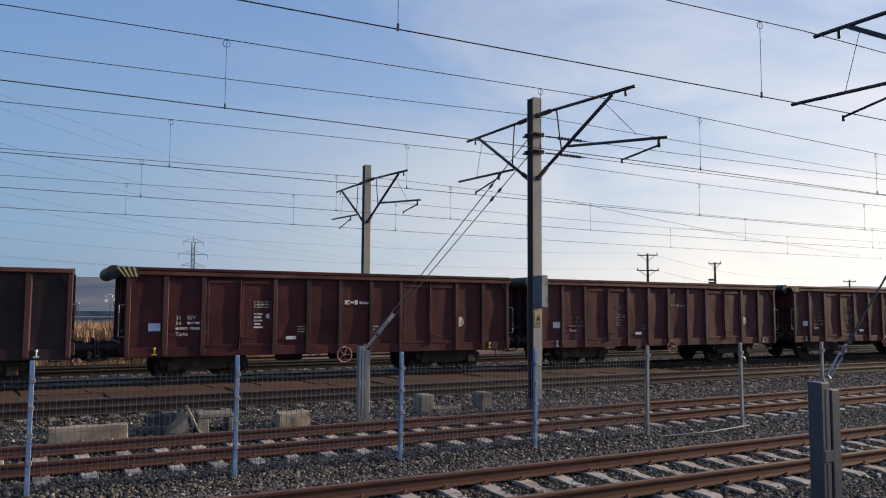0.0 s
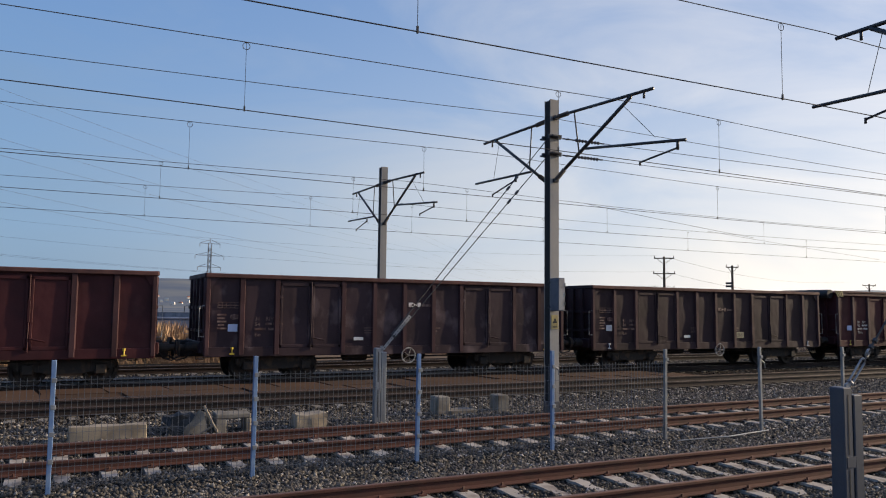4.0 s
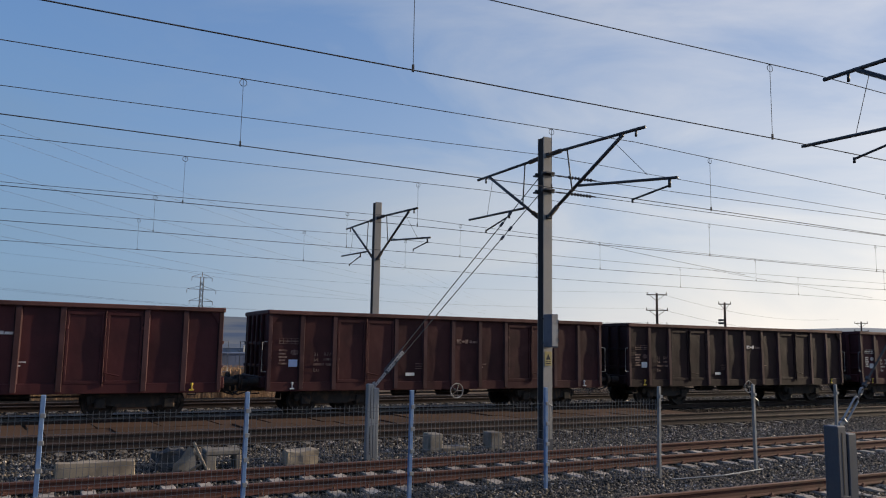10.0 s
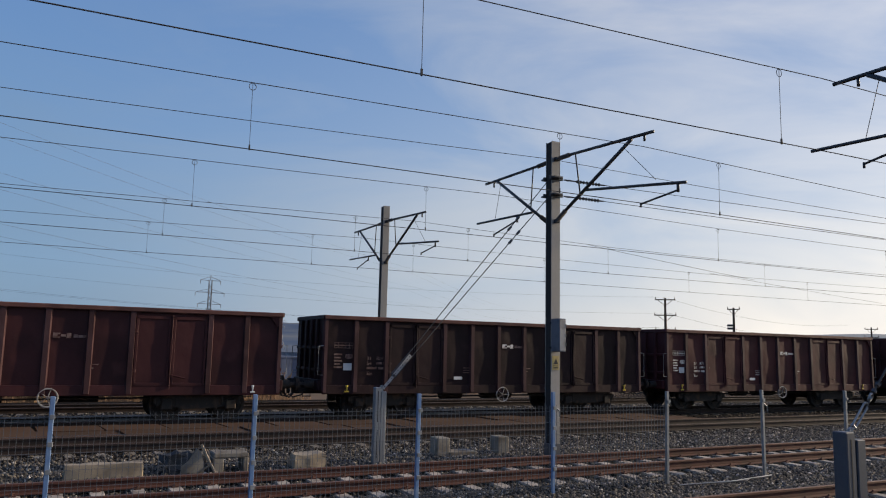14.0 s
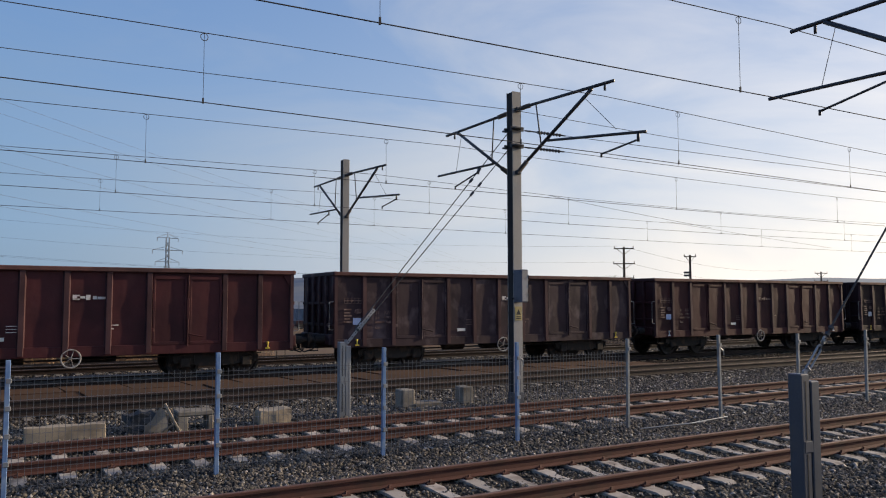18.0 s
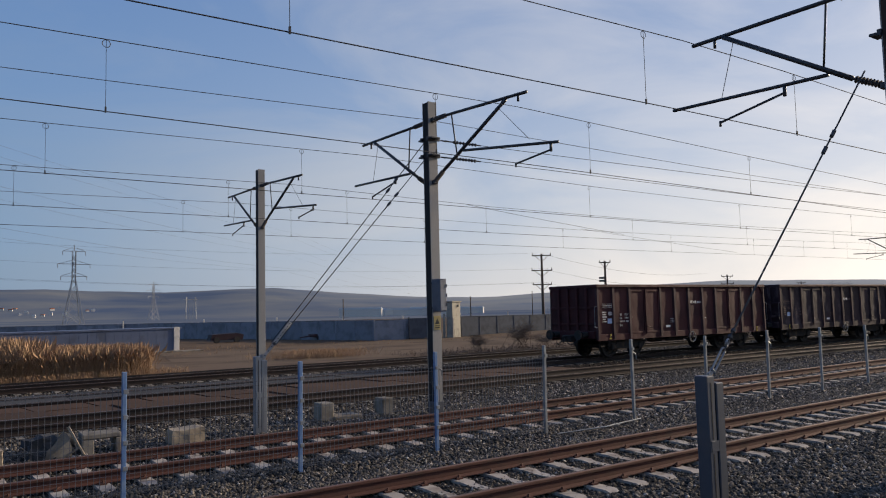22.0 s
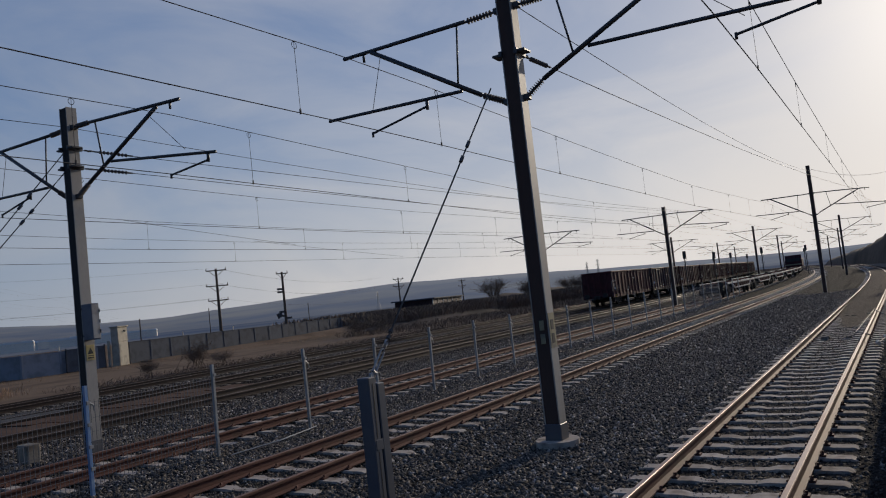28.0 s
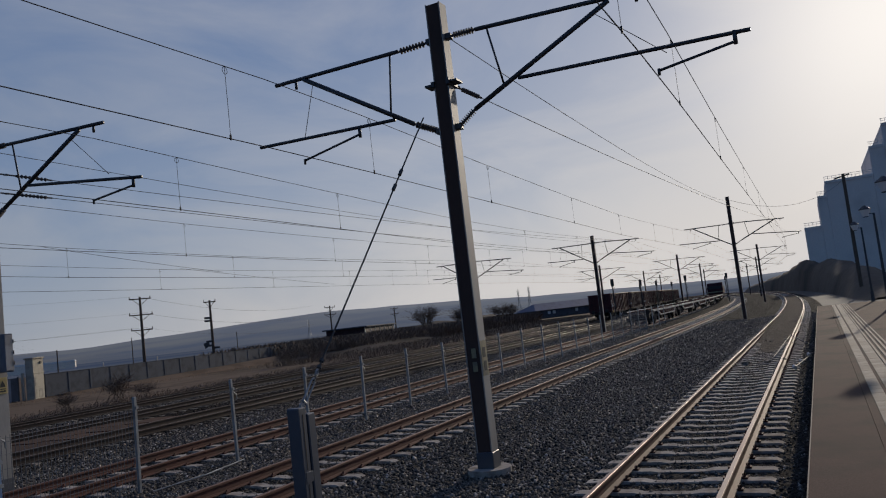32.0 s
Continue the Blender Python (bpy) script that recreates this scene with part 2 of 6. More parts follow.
SHADED_BROWN = material("shaded_brown_mast_side", (0.072, 0.047, 0.040), 0.8, 0.0, 0.16, 1.3, 50, 0.1, 0.003, (0.052, 0.040, 0.037), 0.4, stretch=(1, 1, 0.25), spec=0.12)
WIRE = material("copper_wire", (0.06, 0.056, 0.056), 0.75, 0.0, 0.15, 5, 40, 0)
INSULATOR = material("insulator_rubber", (0.11, 0.095, 0.09), 0.85, 0, 0.2, 8, 60, 0.05)
# Galvanised posts with the sky's blue reflection painted into their colour.
FENCE_SKY = material("fence_sky_tint", (0.125, 0.22, 0.40), 0.5, 0.1, 0.16, 4, 60, 0.1, 0.002, (0.24, 0.33, 0.45), 0.4)
FENCE_WIRE = material("fence_mesh_wire", (0.135, 0.143, 0.16), 0.6, 0.2, 0.15, 4, 50, 0)
SOIL = material("dry_soil_and_grass", (0.135, 0.088, 0.054), 0.95, 0, 0.3, 0.12, 2.5, 0.4, 0.05, (0.085, 0.058, 0.038), 0.45, spec=0.08)
DIRT_ROAD = material("dirt_road", (0.165, 0.118, 0.082), 0.95, 0, 0.2, 0.25, 5, 0.3, 0.03, (0.11, 0.078, 0.054), 0.45, spec=0.04)
PLATFORM = material("platform_concrete", (0.108, 0.068, 0.053), 0.95, 0, 0.4, 0.8, 70, 0.5, 0.006, (0.075, 0.054, 0.043), 0.45, per_object=0.06, spec=0.08)
SAND_CONCRETE = material("sandy_concrete", (0.30, 0.245, 0.18), 0.9, 0, 0.2, 3, 40, 0.3, 0.006, (0.20, 0.16, 0.12), 0.4)
PAVER = material("tactile_paver", (0.35, 0.29, 0.22), 0.85, 0, 0.16, 3, 40, 0.25, 0.004, (0.30, 0.24, 0.18), 0.35, per_object=0.12, spec=0.08)
WALL_GREY = material("precast_wall", (0.075, 0.083, 0.10), 0.9, 0, 0.18, 1.2, 22, 0.3, 0.01, (0.052, 0.055, 0.065), 0.45, per_object=0.1)
# Paler copy of the precast wall: distance haze painted into its colour.
HAZED_WALL = material("hazed_precast_wall", (0.24, 0.25, 0.28), 0.9, 0, 0.18, 1.2, 22, 0.3, 0.01, (0.18, 0.185, 0.205), 0.45, per_object=0.12)
SHED_BLUE = material("pale_blue_sheet", (0.10, 0.125, 0.19), 0.6, 0.1, 0.1, 1, 30, 0.08, 0.003, (0.075, 0.09, 0.13), 0.35)
# Pale grey with distance haze mixed into the colour.
FAR_WALL = material("hazy_wall", (0.42, 0.43, 0.45), 0.9, 0, 0.12, 0.3, 8, 0.1, 0.01, (0.33, 0.34, 0.36), 0.4, per_object=0.1)
WHITE = material("white_render", (0.64, 0.59, 0.52), 0.85, 0, 0.1, 2, 40, 0.15, 0.004, (0.45, 0.42, 0.38), 0.3)
HUT_CREAM = material("hut_cream_paint", (0.36, 0.33, 0.27), 0.85, 0, 0.12, 2, 40, 0.15, 0.004, (0.27, 0.245, 0.21), 0.35)
LIGHT_PANEL = material("light_panel", (0.62, 0.63, 0.64), 0.7, 0, 0.1, 2, 40, 0.1)
DARK_STEEL = material("dark_running_gear", (0.035, 0.032, 0.03), 0.75, 0.35, 0.3, 5, 50, 0.2, 0.005, (0.08, 0.055, 0.04), 0.35)
BLUE_ROOF = material("blue_sheet_roof", (0.075, 0.09, 0.15), 0.6, 0.1, 0.12, 0.8, 12, 0.1, 0.01, (0.055, 0.065, 0.11), 0.4)
BRICK_RED = material("brick_red_metal", (0.42, 0.15, 0.075), 0.7, 0.1, 0.2, 4, 40, 0.2, 0.005, (0.25, 0.09, 0.05), 0.4)
FADED_YELLOW = material("faded_yellow_paint", (0.26, 0.23, 0.14), 0.7, 0, 0.2, 5, 50, 0.1, 0.002, (0.18, 0.16, 0.12), 0.45)
POST_GREY = material("weathered_post", (0.22, 0.235, 0.25), 0.6, 0.2, 0.16, 1.5, 50, 0.1, 0.003, (0.15, 0.155, 0.165), 0.45, stretch=(1, 1, 0.3))
FLAT_GREY = material("worn_pale_sill", (0.34, 0.335, 0.33), 0.7, 0.1, 0.2, 2, 40, 0.1, 0.003, (0.16, 0.13, 0.115), 0.45)
DULL_RED = material("dull_red_lattice", (0.11, 0.05, 0.04), 0.75, 0.1, 0.2, 3, 40, 0.1, 0.003, (0.07, 0.04, 0.035), 0.4)
WHEEL_RED = material("faded_red_wheel", (0.34, 0.12, 0.10), 0.7, 0, 0.2, 6, 40, 0.05, 0.002, (0.5, 0.42, 0.38), 0.4)
SIGN_YELLOW = material("sign_yellow", (0.46, 0.36, 0.15), 0.7, 0, 0.12, 6, 60, 0.1, 0.002, (0.34, 0.27, 0.13), 0.35)
YELLOW = material("yellow_paint", (0.72, 0.50, 0.06), 0.55, 0, 0.12, 6, 60, 0.1, 0.002, (0.45, 0.30, 0.06), 0.3)
WHITE_PAINT = material("white_marking", (0.62, 0.58, 0.56), 0.7, 0, 0.15, 8, 60, 0.05, 0.001, (0.30, 0.22, 0.20), 0.4)
FADED_WHITE = material("faded_marking", (0.20, 0.13, 0.115), 0.75, 0, 0.2, 8, 60, 0.05, 0.001, (0.09, 0.045, 0.04), 0.6)
BLACK = material("black_marking", (0.03, 0.03, 0.03), 0.6, 0, 0.2, 6, 50, 0.05)
BLUE_LABEL = material("pale_blue_label", (0.50, 0.58, 0.78), 0.6, 0, 0.1, 8, 60, 0.03)
BOX_GREY = material("cabinet_grey", (0.12, 0.125, 0.15), 0.5, 0.2, 0.1, 3, 50, 0.08, 0.002, (0.085, 0.09, 0.11), 0.35)
WOOD_POLE = material("wood_pole", (0.13, 0.095, 0.07), 0.9, 0, 0.25, 3, 30, 0.4, 0.01, stretch=(1, 1, 0.15))
REED = material("dry_reed", (0.39, 0.245, 0.14), 0.9, 0, 0.2, 0.4, 5, 0)
TWIG = material("bare_twig", (0.17, 0.122, 0.09), 0.95, 0, 0.3, 0.6, 9, 0)
SCRUB = material("dark_scrub", (0.13, 0.102, 0.08), 0.95, 0, 0.35, 0.05, 0.7, 0.3, 0.3, (0.06, 0.05, 0.042), 0.4, spec=0.08)
FACTORY = material("factory_wall", (0.74, 0.66, 0.60), 0.9, 0, 0.10, 0.12, 3, 0.2, 0.03, (0.62, 0.55, 0.50), 0.4)
GLASS = material("lantern_glass", (0.80, 0.80, 0.78), 0.35, 0, 0.05, 4, 40, 0)


def wagon_paint(name, colour, dirt, pale, wear=(0.58, 0.80, 0.5)):
    """Old oxide paint: darker dirt from below, pale streaks on the panels for wear and for the sheen of dents."""
    m = material(name, colour, 0.62, 0.0, 0.14, 0.7, 26, 0.12, 0.004, dirt, 0.5, per_object=0.10)
    n, k = m.node_tree.nodes, m.node_tree.links
    b = n["Principled BSDF"]
    old = b.inputs["Base Color"].links[0].from_socket
    tc, mp = n.new("ShaderNodeTexCoord"), n.new("ShaderNodeMapping")
    mp.inputs["Scale"].default_value = (1.1, 1.1, 0.75)
    streak, gate = n.new("ShaderNodeTexNoise"), n.new("ShaderNodeValToRGB")
    streak.inputs["Scale"].default_value, streak.inputs["Detail"].default_value = 1.5, 6.0
    gate.color_ramp.elements[0].position, gate.color_ramp.elements[1].position = wear[0], wear[1]
    gate.color_ramp.elements[1].color = (wear[2], wear[2], wear[2], 1)
    # pale mix: scraped paint, and highlights of the dents painted in
    worn = n.new("ShaderNodeMixRGB")
    worn.inputs[2].default_value = (*pale, 1)
    info, shift = n.new("ShaderNodeObjectInfo"), n.new("ShaderNodeVectorMath")
    shift.operation = "MULTIPLY"
    shift.inputs[1].default_value = (91.0, 47.0, 23.0)
    k.new(info.outputs["Random"], shift.inputs[0])
    k.new(shift.outputs["Vector"], mp.inputs["Location"])
    k.new(tc.outputs["Object"], mp.inputs["Vector"])
    k.new(mp.outputs["Vector"], streak.inputs["Vector"])
    k.new(streak.outputs["Fac"], gate.inputs["Fac"])
    k.new(gate.outputs["Color"], worn.inputs[0])
    k.new(old, worn.inputs[1])
    k.new(worn.outputs["Color"], b.inputs["Base Color"])
    # dents and bulges beaten into the sheet
    dent, dm, fold = n.new("ShaderNodeTexNoise"), n.new("ShaderNodeMapping"), n.new("ShaderNodeBump")
    dm.inputs["Scale"].default_value = (1.1, 1.1, 0.8)
    dent.inputs["Scale"].default_value, dent.inputs["Detail"].default_value = 1.9, 2.5
    fold.inputs["Strength"].default_value, fold.inputs["Distance"].default_value = 0.4, 0.06
    k.new(shift.outputs["Vector"], dm.inputs["Location"])
    k.new(tc.outputs["Object"], dm.inputs["Vector"])
    k.new(dm.outputs["Vector"], dent.inputs["Vector"])
    k.new(dent.outputs["Fac"], fold.inputs["Height"])
    k.new(b.inputs["Normal"].links[0].from_socket, fold.inputs["Normal"])
    k.new(fold.outputs["Normal"], b.inputs["Normal"])
    b.inputs["Roughness"].default_value, b.inputs["Specular IOR Level"].default_value = 0.58, 0.16
    return m


OXIDE = wagon_paint("oxide_red_paint", (0.0755, 0.0222, 0.0234), (0.0493, 0.0164, 0.0181), (0.1232, 0.0493, 0.0460))
BROWN = wagon_paint("brown_paint", (0.0586, 0.0194, 0.0202), (0.0380, 0.0139, 0.0151), (0.1188, 0.0491, 0.0459))
SOOTY = wagon_paint("sooty_brown_paint", (0.038, 0.0215, 0.0255), (0.026, 0.0155, 0.0180), (0.080, 0.046, 0.050))
SCRAPED = wagon_paint("scraped_maroon_paint", (0.050, 0.0300, 0.0345), (0.034, 0.0210, 0.0245), (0.150, 0.108, 0.112), (0.54, 0.70, 0.7))

BATTERED = wagon_paint("battered_paint", (0.0789, 0.0258, 0.0278), (0.0526, 0.0187, 0.0202), (0.2024, 0.0992, 0.1042))
GRIMY = wagon_paint("grimy_paint", (0.0240, 0.0112, 0.0125), (0.0155, 0.0080, 0.0090), (0.060, 0.031, 0.030))
# Paler copy for the ribs: wear, plus sun painted onto their angled faces.
LIT_WORN_RIB = wagon_paint("lit_worn_rib_paint", (0.072, 0.036, 0.038), (0.046, 0.022, 0.022), (0.145, 0.078, 0.078))
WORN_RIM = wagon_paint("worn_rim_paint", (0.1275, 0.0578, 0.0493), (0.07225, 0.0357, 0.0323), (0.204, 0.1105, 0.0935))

# ---- building blocks ----


class Geo:
    """Collects corners and faces for one mesh."""

    def __init__(self):
        self.v, self.f = [], []

    def add(self, v, f):
        n = len(self.v)
        self.v.extend(v)
        self.f.extend([tuple(i + n for i in q) for q in f])
        return self

    def box(self, x0, x1, y0, y1, z0, z1, c=0.0):
        if c <= 0:
            v = [(x, y, z) for x in (x0, x1) for y in (y0, y1) for z in (z0, z1)]
            return self.add(v, [(0, 1, 3, 2), (4, 6, 7, 5), (0, 4, 5, 1), (2, 3, 7, 6), (0, 2, 6, 4), (1, 5, 7, 3)])
        a, b = (x0, y0, z0), (x1, y1, z1)
        v, idx = [], {}
        for s in range(8):
            side = [(s >> 2) & 1, (s >> 1) & 1, s & 1]
            for ax in range(3):
                p = []
                for d in range(3):
                    e = b[d] if side[d] else a[d]
                    p.append(e if d == ax else e + (-c if side[d] else c))
                idx[tuple(side), ax] = len(v)
                v.append(tuple(p))
        f = []
        for ax in range(3):
            o = [d for d in range(3) if d != ax]
            for sd in (0, 1):
                ring = []
                for p, q in ((0, 0), (1, 0), (1, 1), (0, 1)):
                    k = [0, 0, 0]
                    k[ax], k[o[0]], k[o[1]] = sd, p, q
                    ring.append(idx[tuple(k), ax])
                f.append(tuple(ring))
            for p, q in ((0, 0), (0, 1), (1, 0), (1, 1)):
                lo, hi = [0, 0, 0], [0, 0, 0]
                lo[o[0]] = hi[o[0]] = p
                lo[o[1]] = hi[o[1]] = q
                lo[ax], hi[ax] = 0, 1
                f.append((idx[tuple(lo), o[0]], idx[tuple(lo), o[1]], idx[tuple(hi), o[1]], idx[tuple(hi), o[0]]))
        for s in range(8):
            side = ((s >> 2) & 1, (s >> 1) & 1, s & 1)
            f.append(tuple(idx[side, ax] for ax in range(3)))
        return self.add(v, f)

    def tube(self, p, q, r, n=8, r2=None):
        p, q = Vector(p), Vector(q)
        w = (q - p).normalized()
        u = w.orthogonal().normalized()
        t = w.cross(u)
        r2 = r if r2 is None else r2
        v = [tuple(p + (u * math.cos(2 * math.pi * i / n) + t * math.sin(2 * math.pi * i / n)) * r) for i in range(n)]
        v += [tuple(q + (u * math.cos(2 * math.pi * i / n) + t * math.sin(2 * math.pi * i / n)) * r2) for i in range(n)]
        f = [(i, (i + 1) % n, n + (i + 1) % n, n + i) for i in range(n)] + [tuple(range(n - 1, -1, -1)), tuple(range(n, 2 * n))]
        return self.add(v, f)

    def spun(self, p, q, profile, n=8):
        """One closed round body along p to q: rows of (share of the way, radius)."""
        p, q = Vector(p), Vector(q)
        w = (q - p).normalized()
        u = w.orthogonal().normalized()
        t = w.cross(u)
        v = [tuple(p.lerp(q, s) + (u * math.cos(2 * math.pi * k / n) + t * math.sin(2 * math.pi * k / n)) * r) for s, r in profile for k in range(n)]
        f = [(i * n + k, i * n + (k + 1) % n, (i + 1) * n + (k + 1) % n, (i + 1) * n + k) for i in range(len(profile) - 1) for k in range(n)]
        f += [tuple(range(n - 1, -1, -1)), tuple(range((len(profile) - 1) * n, len(profile) * n))]
        return self.add(v, f)

    def line(self, points, r, n=5):
        """A wire or pipe through many points."""
        pts = [Vector(p) for p in points]
        v, f = [], []
        for i, p in enumerate(pts):
            w = (pts[min(i + 1, len(pts) - 1)] - pts[max(i - 1, 0)]).normalized()
            u = w.cross(Vector((0, 0, 1)))
            u = u.normalized() if u.length > 1e-4 else Vector((1, 0, 0))
            t = u.cross(w)
            v += [tuple(p + (u * math.cos(2 * math.pi * k / n) + t * math.sin(2 * math.pi * k / n)) * r) for k in range(n)]
        for i in range(len(pts) - 1):
            f += [(i * n + k, i * n + (k + 1) % n, (i + 1) * n + (k + 1) % n, (i + 1) * n + k) for k in range(n)]
        f += [tuple(range(n - 1, -1, -1)), tuple(range((len(pts) - 1) * n, len(pts) * n))]
        return self.add(v, f)

    def prism(self, outline, axis, a, b):
        """An outline in the two other axes, drawn out along axis from a to b."""
        n = len(outline)
        put = {"x": lambda p, t: (t, p[0], p[1]), "y": lambda p, t: (p[0], t, p[1]), "z": lambda p, t: (p[0], p[1], t)}[axis]
        v = [put(p, a) for p in outline] + [put(p, b) for p in outline]
        f = [(i, (i + 1) % n, n + (i + 1) % n, n + i) for i in range(n)] + [tuple(range(n - 1, -1, -1)), tuple(range(n, 2 * n))]
        return self.add(v, f)

    def ring(self, centre, axis, r, tube, n=20, k=6):
        c = Vector(centre)
        w = Vector(axis).normalized()
        u = w.orthogonal().normalized()
        t = w.cross(u)
        v, f = [], []
        for i in range(n):
            d = u * math.cos(2 * math.pi * i / n) + t * math.sin(2 * math.pi * i / n)
            v += [tuple(c + d * (r + tube * math.cos(2 * math.pi * j / k)) + w * tube * math.sin(2 * math.pi * j / k)) for j in range(k)]
        for i in range(n):
            f += [(i * k + j, i * k + (j + 1) % k, ((i + 1) % n) * k + (j + 1) % k, ((i + 1) % n) * k + j) for j in range(k)]
        return self.add(v, f)

    def mesh(self, name, mat, smooth=False):
        me = bpy.data.meshes.new(name)
        me.from_pydata(self.v, [], self.f)
        me.materials.append(mat)
        b = bmesh.new()
        b.from_mesh(me)
        bmesh.ops.recalc_face_normals(b, faces=b.faces)
        b.to_mesh(me)
        b.free()
        if smooth:
            me.polygons.foreach_set("use_smooth", [True] * len(me.polygons))
        return me


def part(name, geo, mat, parent=None, label="", at=None, smooth=False):
    """One mesh object, under a thing or under a part."""
    ob = new(name, geo if isinstance(geo, bpy.types.Mesh) else geo.mesh(name, mat, smooth))
    ob.parent = parent
    if at is not None:
        ob.matrix_basis = at
    return tagged(ob, label)


def thing(name, label, category, at=None, group="", kind=""):
    """An empty at the base of a thing, to carry its parts."""
    ob = new(name)
    ob.empty_display_size = 0.2
    if at is not None:
        ob.matrix_basis = at
    return tagged(ob, label, category, group, kind)


# ---- the lines of the tracks: straight, then a wide bend to the left ----
BEND_AT, BEND_R = 50.0, 1200.0


SWAY_AT, SWAY = [-10, 0, 12, 32, 55, 90], [-0.05, 0.0, 0.15, 0.42, 0.25, 0.15]


def plain(s, y):
    """The place s metres along and y metres across the platform's line, and the heading there."""
    if s <= BEND_AT:
        return s, y, 0.0
    a = (s - BEND_AT) / BEND_R
    return BEND_AT + (BEND_R - y) * math.sin(a), BEND_R - (BEND_R - y) * math.cos(a), a


def sway(s, y):
    """The yard's tracks lie a little askew to the platform."""
    return float(np.interp(s, SWAY_AT, SWAY)) * min(1.0, max(0.0, (y - 3) / 9))


def along(s, y):
    """The same for the tracks themselves."""
    x, yy, a = plain(s, y + sway(s, y))
    return x, yy, a + (sway(s + 2, y) - sway(s - 2, y)) / 4


def steps(a, b, near=6.0):
    """Stations from a to b: long straight pieces first, short ones in the bend."""
    out, s = [a], a
    while s < b - 0.01:
        s = min(b, s + near if s < BEND_AT else s + 10.0)
        out.append(s)
    return out


def sweep(profile, y, z, a, b, close=True):
    """A profile (across, up) drawn along a track's line."""
    g = Geo()
    st, n = steps(a, b), len(profile)
    v, f = [], []
    for s in st:
        for py, pz in profile:
            x, yy, _ = along(s, y + py)
            v.append((x, yy, z + pz))
    for i in range(len(st) - 1):
        for k in range(n if close else n - 1):
            f.append((i * n + k, i * n + (k + 1) % n, (i + 1) * n + (k + 1) % n, (i + 1) * n + k))
    if close:
        f += [tuple(range(n - 1, -1, -1)), tuple(range((len(st) - 1) * n, len(st) * n))]
    return g.add(v, f)


def spot(s, y, z=0.0):
    x, yy, a = along(s, y)
    return Matrix.Translation((x, yy, z)) @ Matrix.Rotation(a, 4, "Z")


def plain_spot(s, y):
    x, yy, a = plain(s, y)
    return Matrix.Translation((x, yy, 0)) @ Matrix.Rotation(a, 4, "Z")

# ---- ground ----
TRACKS = {"A": 2.05, "B": 8.45, "C": 13.15, "D": 19.35, "E": 24.45, "F": 29.8}


g = Geo().add([(-4000, -4000, -0.42), (4000, -4000, -0.42), (4000, 4000, -0.42), (-4000, 4000, -0.42)], [(0, 1, 2, 3)])
tagged(part("ground", g, SOIL), "dry brown soil with sparse winter grass", "ground", kind="structure")
g = sweep([(-1.2, -0.6), (-0.2, -0.30), (0.4, -0.22), (4.1, -0.21), (4.6, -0.30), (6.2, -0.29), (6.7, -0.22), (10.2, -0.21), (10.7, -0.30), (11.2, -0.27), (11.6, -0.22), (15.0, -0.21), (15.5, -0.28), (16.9, -0.27), (17.6, -0.24)], 0, 0, -60, 420, close=False)
tagged(part("ballast_bed", g, BALLAST), "grey crushed-stone ballast between the running lines", "ballast", kind="structure")
g = sweep([(17.6, -0.24), (18.0, -0.20), (34.6, -0.21), (36.0, -0.45)], 0, 0, -60, 420, close=False)
tagged(part("ballast_bed", g, OLD_BALLAST), "dark oily old ballast under the yard tracks", "ballast", kind="structure")
g = Geo().add([(-60, 37.5, -0.40), (90, 41.0, -0.40), (160, 60, -0.40), (160, 66, -0.40), (90, 48.5, -0.40), (-60, 45.0, -0.40)], [(0, 1, 4, 5), (1, 2, 3, 4)])
tagged(part("road", g, DIRT_ROAD), "pale unpaved service road beside the yard", "road", kind="structure")

g = Geo().add([(11, 36.6, -0.405), (30, 36.9, -0.405), (58, 38.5, -0.405), (60, 57, -0.405), (38, 60, -0.405), (15, 58, -0.405)], [(0, 1, 2, 3, 4, 5)])
tagged(part("dirt_yard", g, DIRT_ROAD), "trampled tan dirt between the yard and the wall", "ground", kind="structure")

# ---- tracks ----
RAIL = [(-0.075, -0.172), (0.075, -0.172), (0.075, -0.160), (0.010, -0.140), (0.010, -0.046), (0.036, -0.036), (0.036, -0.008), (0.028, 0.0), (-0.028, 0.0), (-0.036, -0.008), (-0.036, -0.036), (-0.010, -0.046), (-0.010, -0.140), (-0.075, -0.160)]


def sleeper_mesh(name, mat):
    """A prestressed sleeper: raised seats under the rails, a lower waist, chamfered ends."""
    g = Geo()
    st = [(-1.25, 0.115, -0.215), (-1.18, 0.13, -0.185), (-0.42, 0.13, -0.178), (-0.30, 0.105, -0.20), (0.30, 0.105, -0.20), (0.42, 0.13, -0.178), (1.18, 0.13, -0.185), (1.25, 0.115, -0.215)]
    v, f = [], []
    for y, w, z in st:
        v += [(-w, y, -0.34), (w, y, -0.34), (w - 0.025, y, z), (-w + 0.025, y, z)]
    for i in range(len(st) - 1):
        f += [(i * 4 + k, i * 4 + (k + 1) % 4, i * 4 + 4 + (k + 1) % 4, i * 4 + 4 + k) for k in range(4)]
    f += [(3, 2, 1, 0), tuple(range(len(v) - 4, len(v)))]
    return g.add(v, f).mesh(name, mat)


SLEEPER, OLD_SLEEPER = sleeper_mesh("sleeper", CONCRETE), sleeper_mesh("sleeper", YARD_CONCRETE)
CLIP = Geo()
for rail in (-0.7535, 0.7535):
    for side in (-1, 1):
        y = rail + side * 0.115
        CLIP.box(-0.055, 0.055, y - 0.035, y + 0.035, -0.178, -0.155)
        CLIP.tube((-0.045, y, -0.15), (0.045, y - side * 0.03, -0.135), 0.012, 5)
        CLIP.tube((0.0, y, -0.16), (0.0, y, -0.115), 0.014, 5)
CLIP_MESH = CLIP.mesh("rail_clips", RUST)
